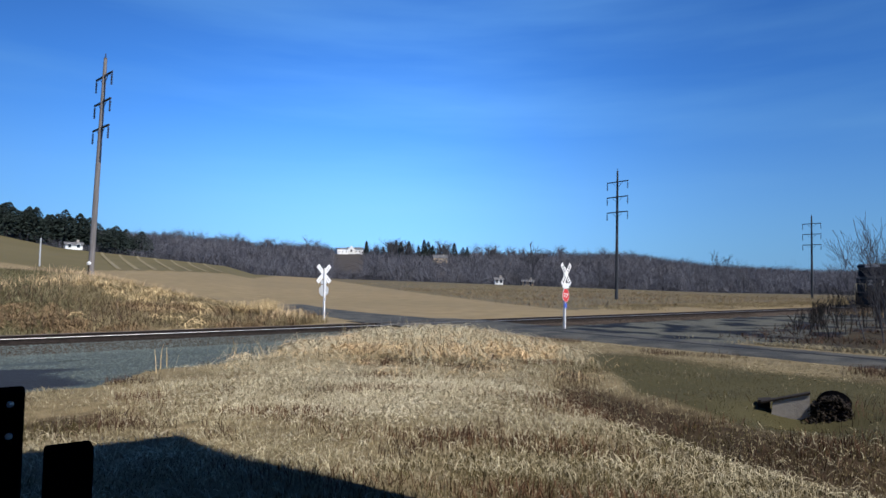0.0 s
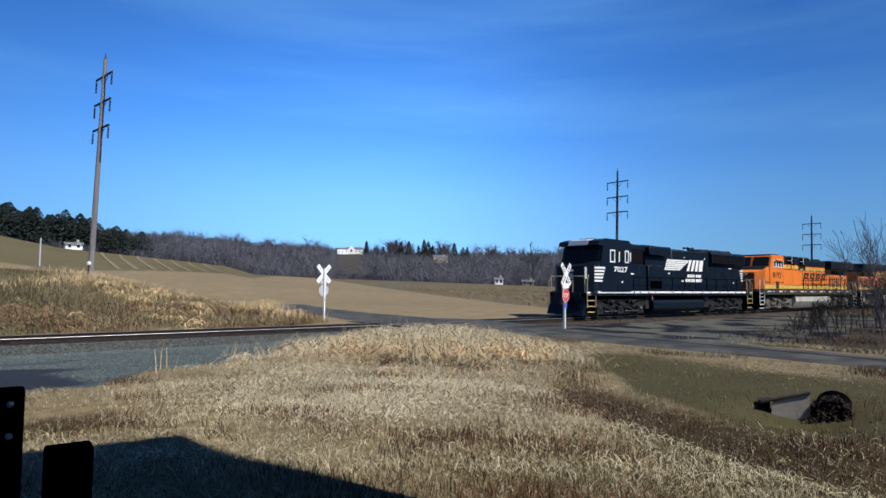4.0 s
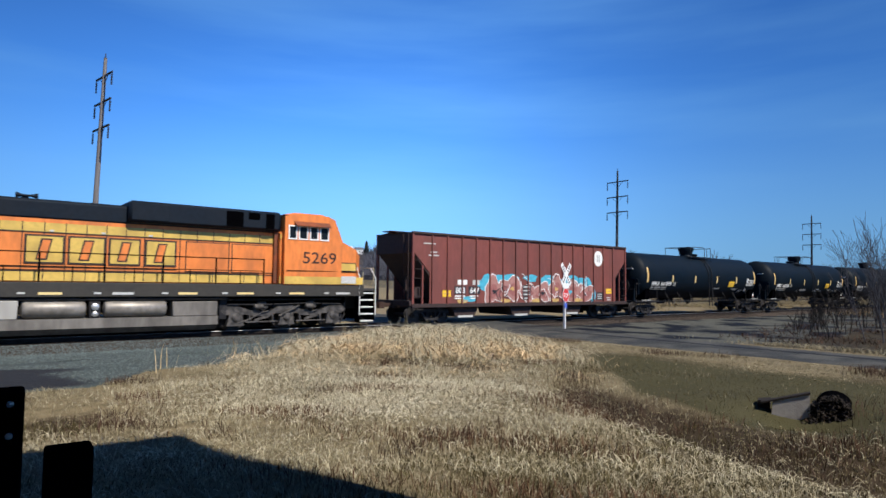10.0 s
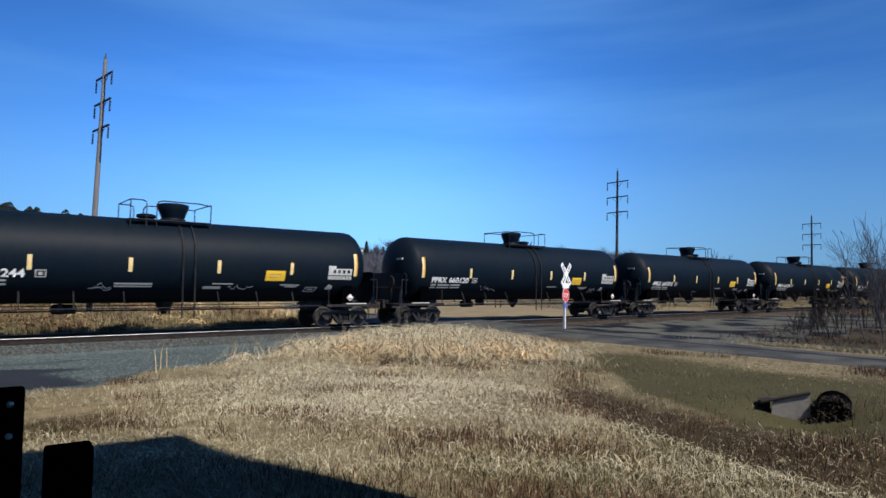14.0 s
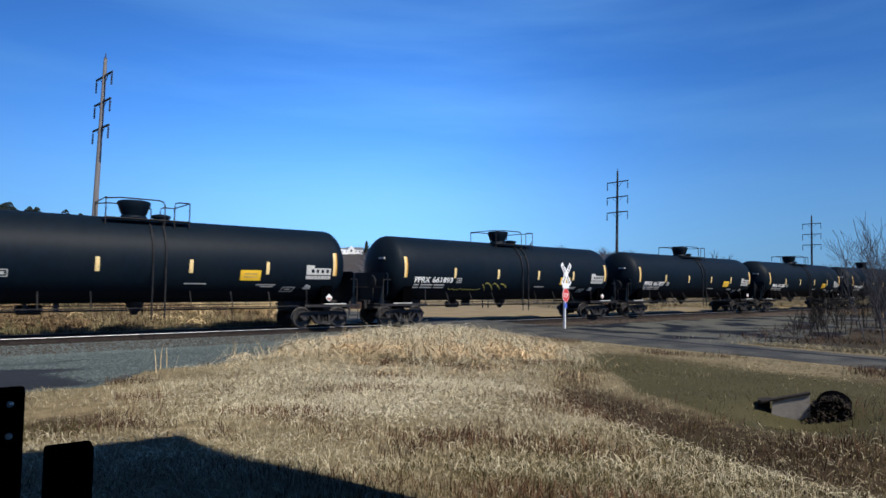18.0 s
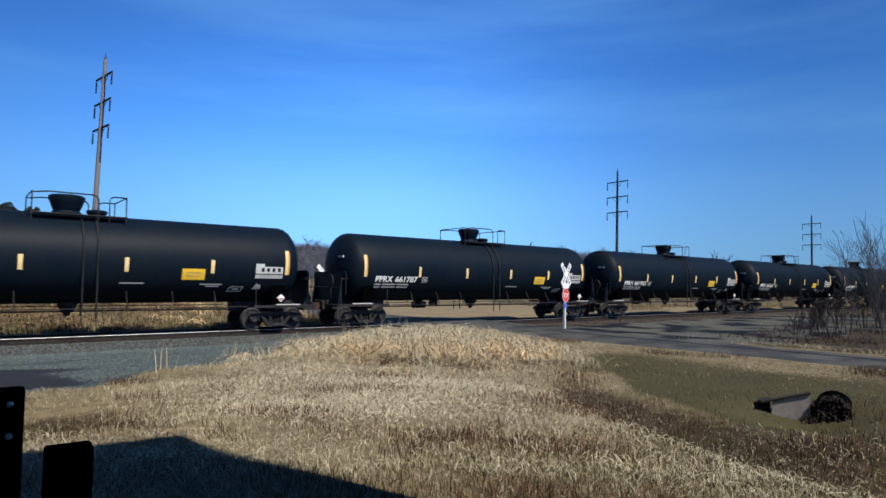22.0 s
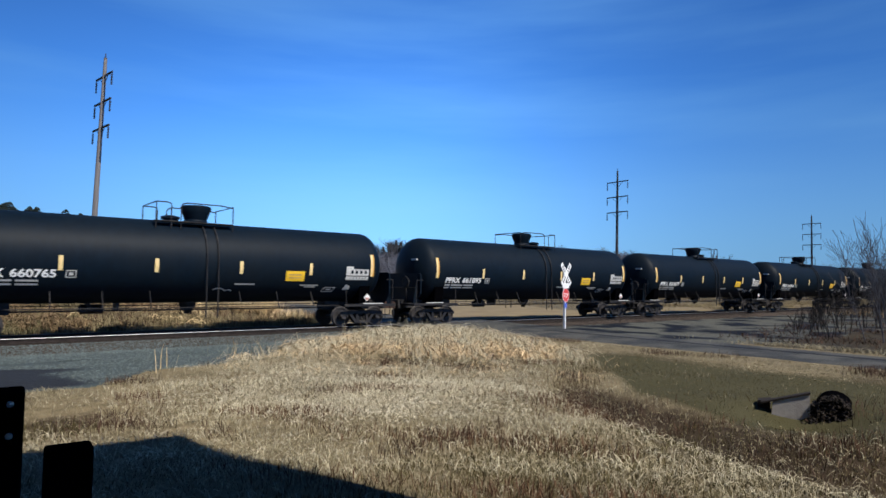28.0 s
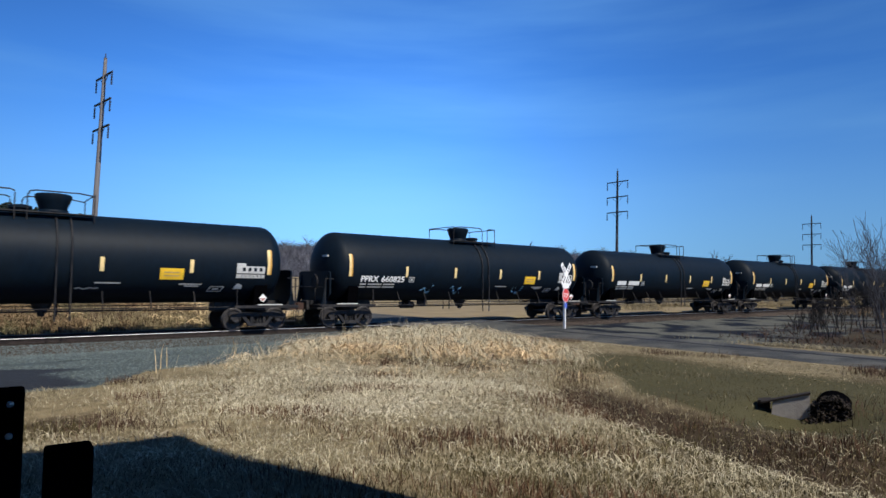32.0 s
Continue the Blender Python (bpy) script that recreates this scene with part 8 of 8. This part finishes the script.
# ---- the train, front to rear, at the positions where it stands when its path is zero ----
TRAIN = []           # (thing, place along the train)
TRAIN.append((black_locomotive(), 100.45))
TRAIN.append((orange_locomotive(False, "bright orange diesel locomotive with black roof and grey fuel tank"), 122.45))
MIRROR[0] = -1.0
TRAIN.append((orange_locomotive(True, "faded orange and yellow diesel locomotive running backwards"), 144.73))
MIRROR[0] = 1.0
TRAIN.append((hopper_car(), 165.32))
first = tank_car()
NUMBERS = {0: "661899", 1: "663244", 2: "660120", 3: "661016", 4: "661024", 5: "661893", 6: "661877", 7: "661880", 8: "661787", 9: "661952", 10: "661867", 12: "660765", 13: "661895", 14: "660677", 15: "660515", 16: "660825"}
TANK_FIRST, TANK_STEP, TANK_COUNT = 183.21, 18.2375, 24
made = [first]
TURNED = (1, 12, 15)          # cars whose top fittings are turned round
for k in range(1, TANK_COUNT):
    seen = len(WHEELS)
    c = copy_thing(first, pose(0, 0, 0))
    made.append(c)
    if k in TURNED:
        for o in c.children:
            if o.name.split('.')[0] in ('manway', 'valve_housing', 'platform', 'railing', 'railing_post'):
                o.matrix_basis = pose(0.05, 0, 0, 0, 0, 180)
    for truck in c.children:
        if truck.name.startswith("truck"):
            for w in truck.children:
                if w.name.startswith("wheelset"):
                    WHEELS.append((w, FREIGHT_R, round(w.location.x, 3)))
for k, c in enumerate(made):
    TRAIN.append((c, TANK_FIRST + k * TANK_STEP))
    if k in NUMBERS:
        lettering("owner_mark", "PPRX", -6.75, 1.94, 0.27, "white_paint", c, 0, width=0.90, bold=0.03, curve=(TR, TZ), label="white stencilled owner's mark")
        lettering("car_number", NUMBERS[k], -5.71, 1.94, 0.27, "white_paint", c, 0, width=1.23, bold=0.03, curve=(TR, TZ), label="white stencilled car number")
    else:
        for x0, x1 in ((-6.75, -5.85), (-5.6, -4.48)):
            part("number_bar", on_tank(x0, x1, 1.95, 2.2, 3), "white_paint", c, "white stencilled number, too small to read")


def squiggle(car, x0, z0, n, step, amp, mat, label, seed, w=0.035):
    """Thin sprayed line that loops along the tank's side."""
    rng = random.Random(seed)
    pts = []
    for k in range(n):
        pts.append((x0 + step * k + rng.uniform(-0.4, 0.4) * step, z0 + rng.uniform(-amp, amp)))
    s = Shape()
    for (xa, za), (xb, zb) in zip(pts, pts[1:]):
        q = [(xa, za - w), (xb, zb - w), (xb, zb + w), (xa, za + w)]
        vs = [(x, -math.sqrt((TR + 0.008) ** 2 - (z - TZ) ** 2), z) for x, z in q]
        s.add(vs, [(0, 1, 2, 3)])
    part("graffiti_line", s, mat, car, label)


squiggle(made[5], -4.6, 1.64, 22, 0.10, 0.05, "graf_yellow", "thin yellow graffiti scrawl", 1, 0.02)
loop = Shape()
for k in range(60):
    q = [(-2.5 + 0.027 * j + 0.16 * math.sin(j * 0.33), 1.78 + (0.20 - 0.001 * j) * math.cos(j * 0.33 + 0.9)) for j in (k, k + 1)]
    loop.add([(x, -math.sqrt((TR + 0.008) ** 2 - (z - TZ) ** 2), z) for x, z in ((q[0][0], q[0][1] - 0.022), (q[1][0], q[1][1] - 0.022), (q[1][0], q[1][1] + 0.022), (q[0][0], q[0][1] + 0.022))], [(0, 1, 2, 3)])
part("graffiti_line", loop, "graf_yellow", made[5], "looping yellow graffiti scrawl")
for x in (-3.4, -1.6, 2.6):
    squiggle(made[16], x, 1.62, 9, 0.09, 0.22, "graf_tag_blue", "pale blue graffiti scrawl", int(x * 10) + 50)
for k, x in ((3, -1.6), (12, 0.6), (1, -2.6), (15, 0.8)):
    squiggle(made[k], x, 1.58, 6, 0.13, 0.06, "worn_white", "small white scrawl", k + 70, 0.02)

for k, x, n, a in ((1, -2.7, 8, 0.13), (1, 1.9, 12, 0.09), (2, -3.6, 14, 0.12), (3, 4.2, 8, 0.06)):
    squiggle(made[k], x, 1.68, n, 0.09, a, "worn_white", "white graffiti scrawl", k + 90 + n, 0.014)
for z in (1.68, 1.77):
    part("stencil_bar", on_tank(-1.95, -0.75, z - 0.028, z + 0.028, 2), "worn_white", made[1], "faded pale stencil line")
part("stencil_bar", on_tank(1.0, 1.65, 1.60, 1.70, 2), "worn_white", made[1], "faded pale stencil line")

# ---- movement ----
def travel(t):
    return 13.929 * t + 0.035611 * (t - 16) ** 2 - 0.00012429 * (t - 16) ** 3


def motions():
    times = [k * 0.5 for k in range(65)]
    for thing, place in TRAIN:
        walk(thing, [(t, pose(place - travel(t), 0, 0)) for t in times])
    # wheels alike in size and place on their truck turn alike
    turning = {}
    for w, r, q in WHEELS:
        if (r, q) not in turning:
            walk(w, [(k / 30, pose(q, 0, r, 0, -math.degrees((travel(k / 30) - travel(0)) / r), 0)) for k in range(961)])
            turning[r, q] = w.animation_data
        else:
            w.rotation_mode = "QUATERNION"
            keys = w.animation_data_create()
            keys.action = turning[r, q].action
            keys.action_slot = turning[r, q].action_slot


motions()
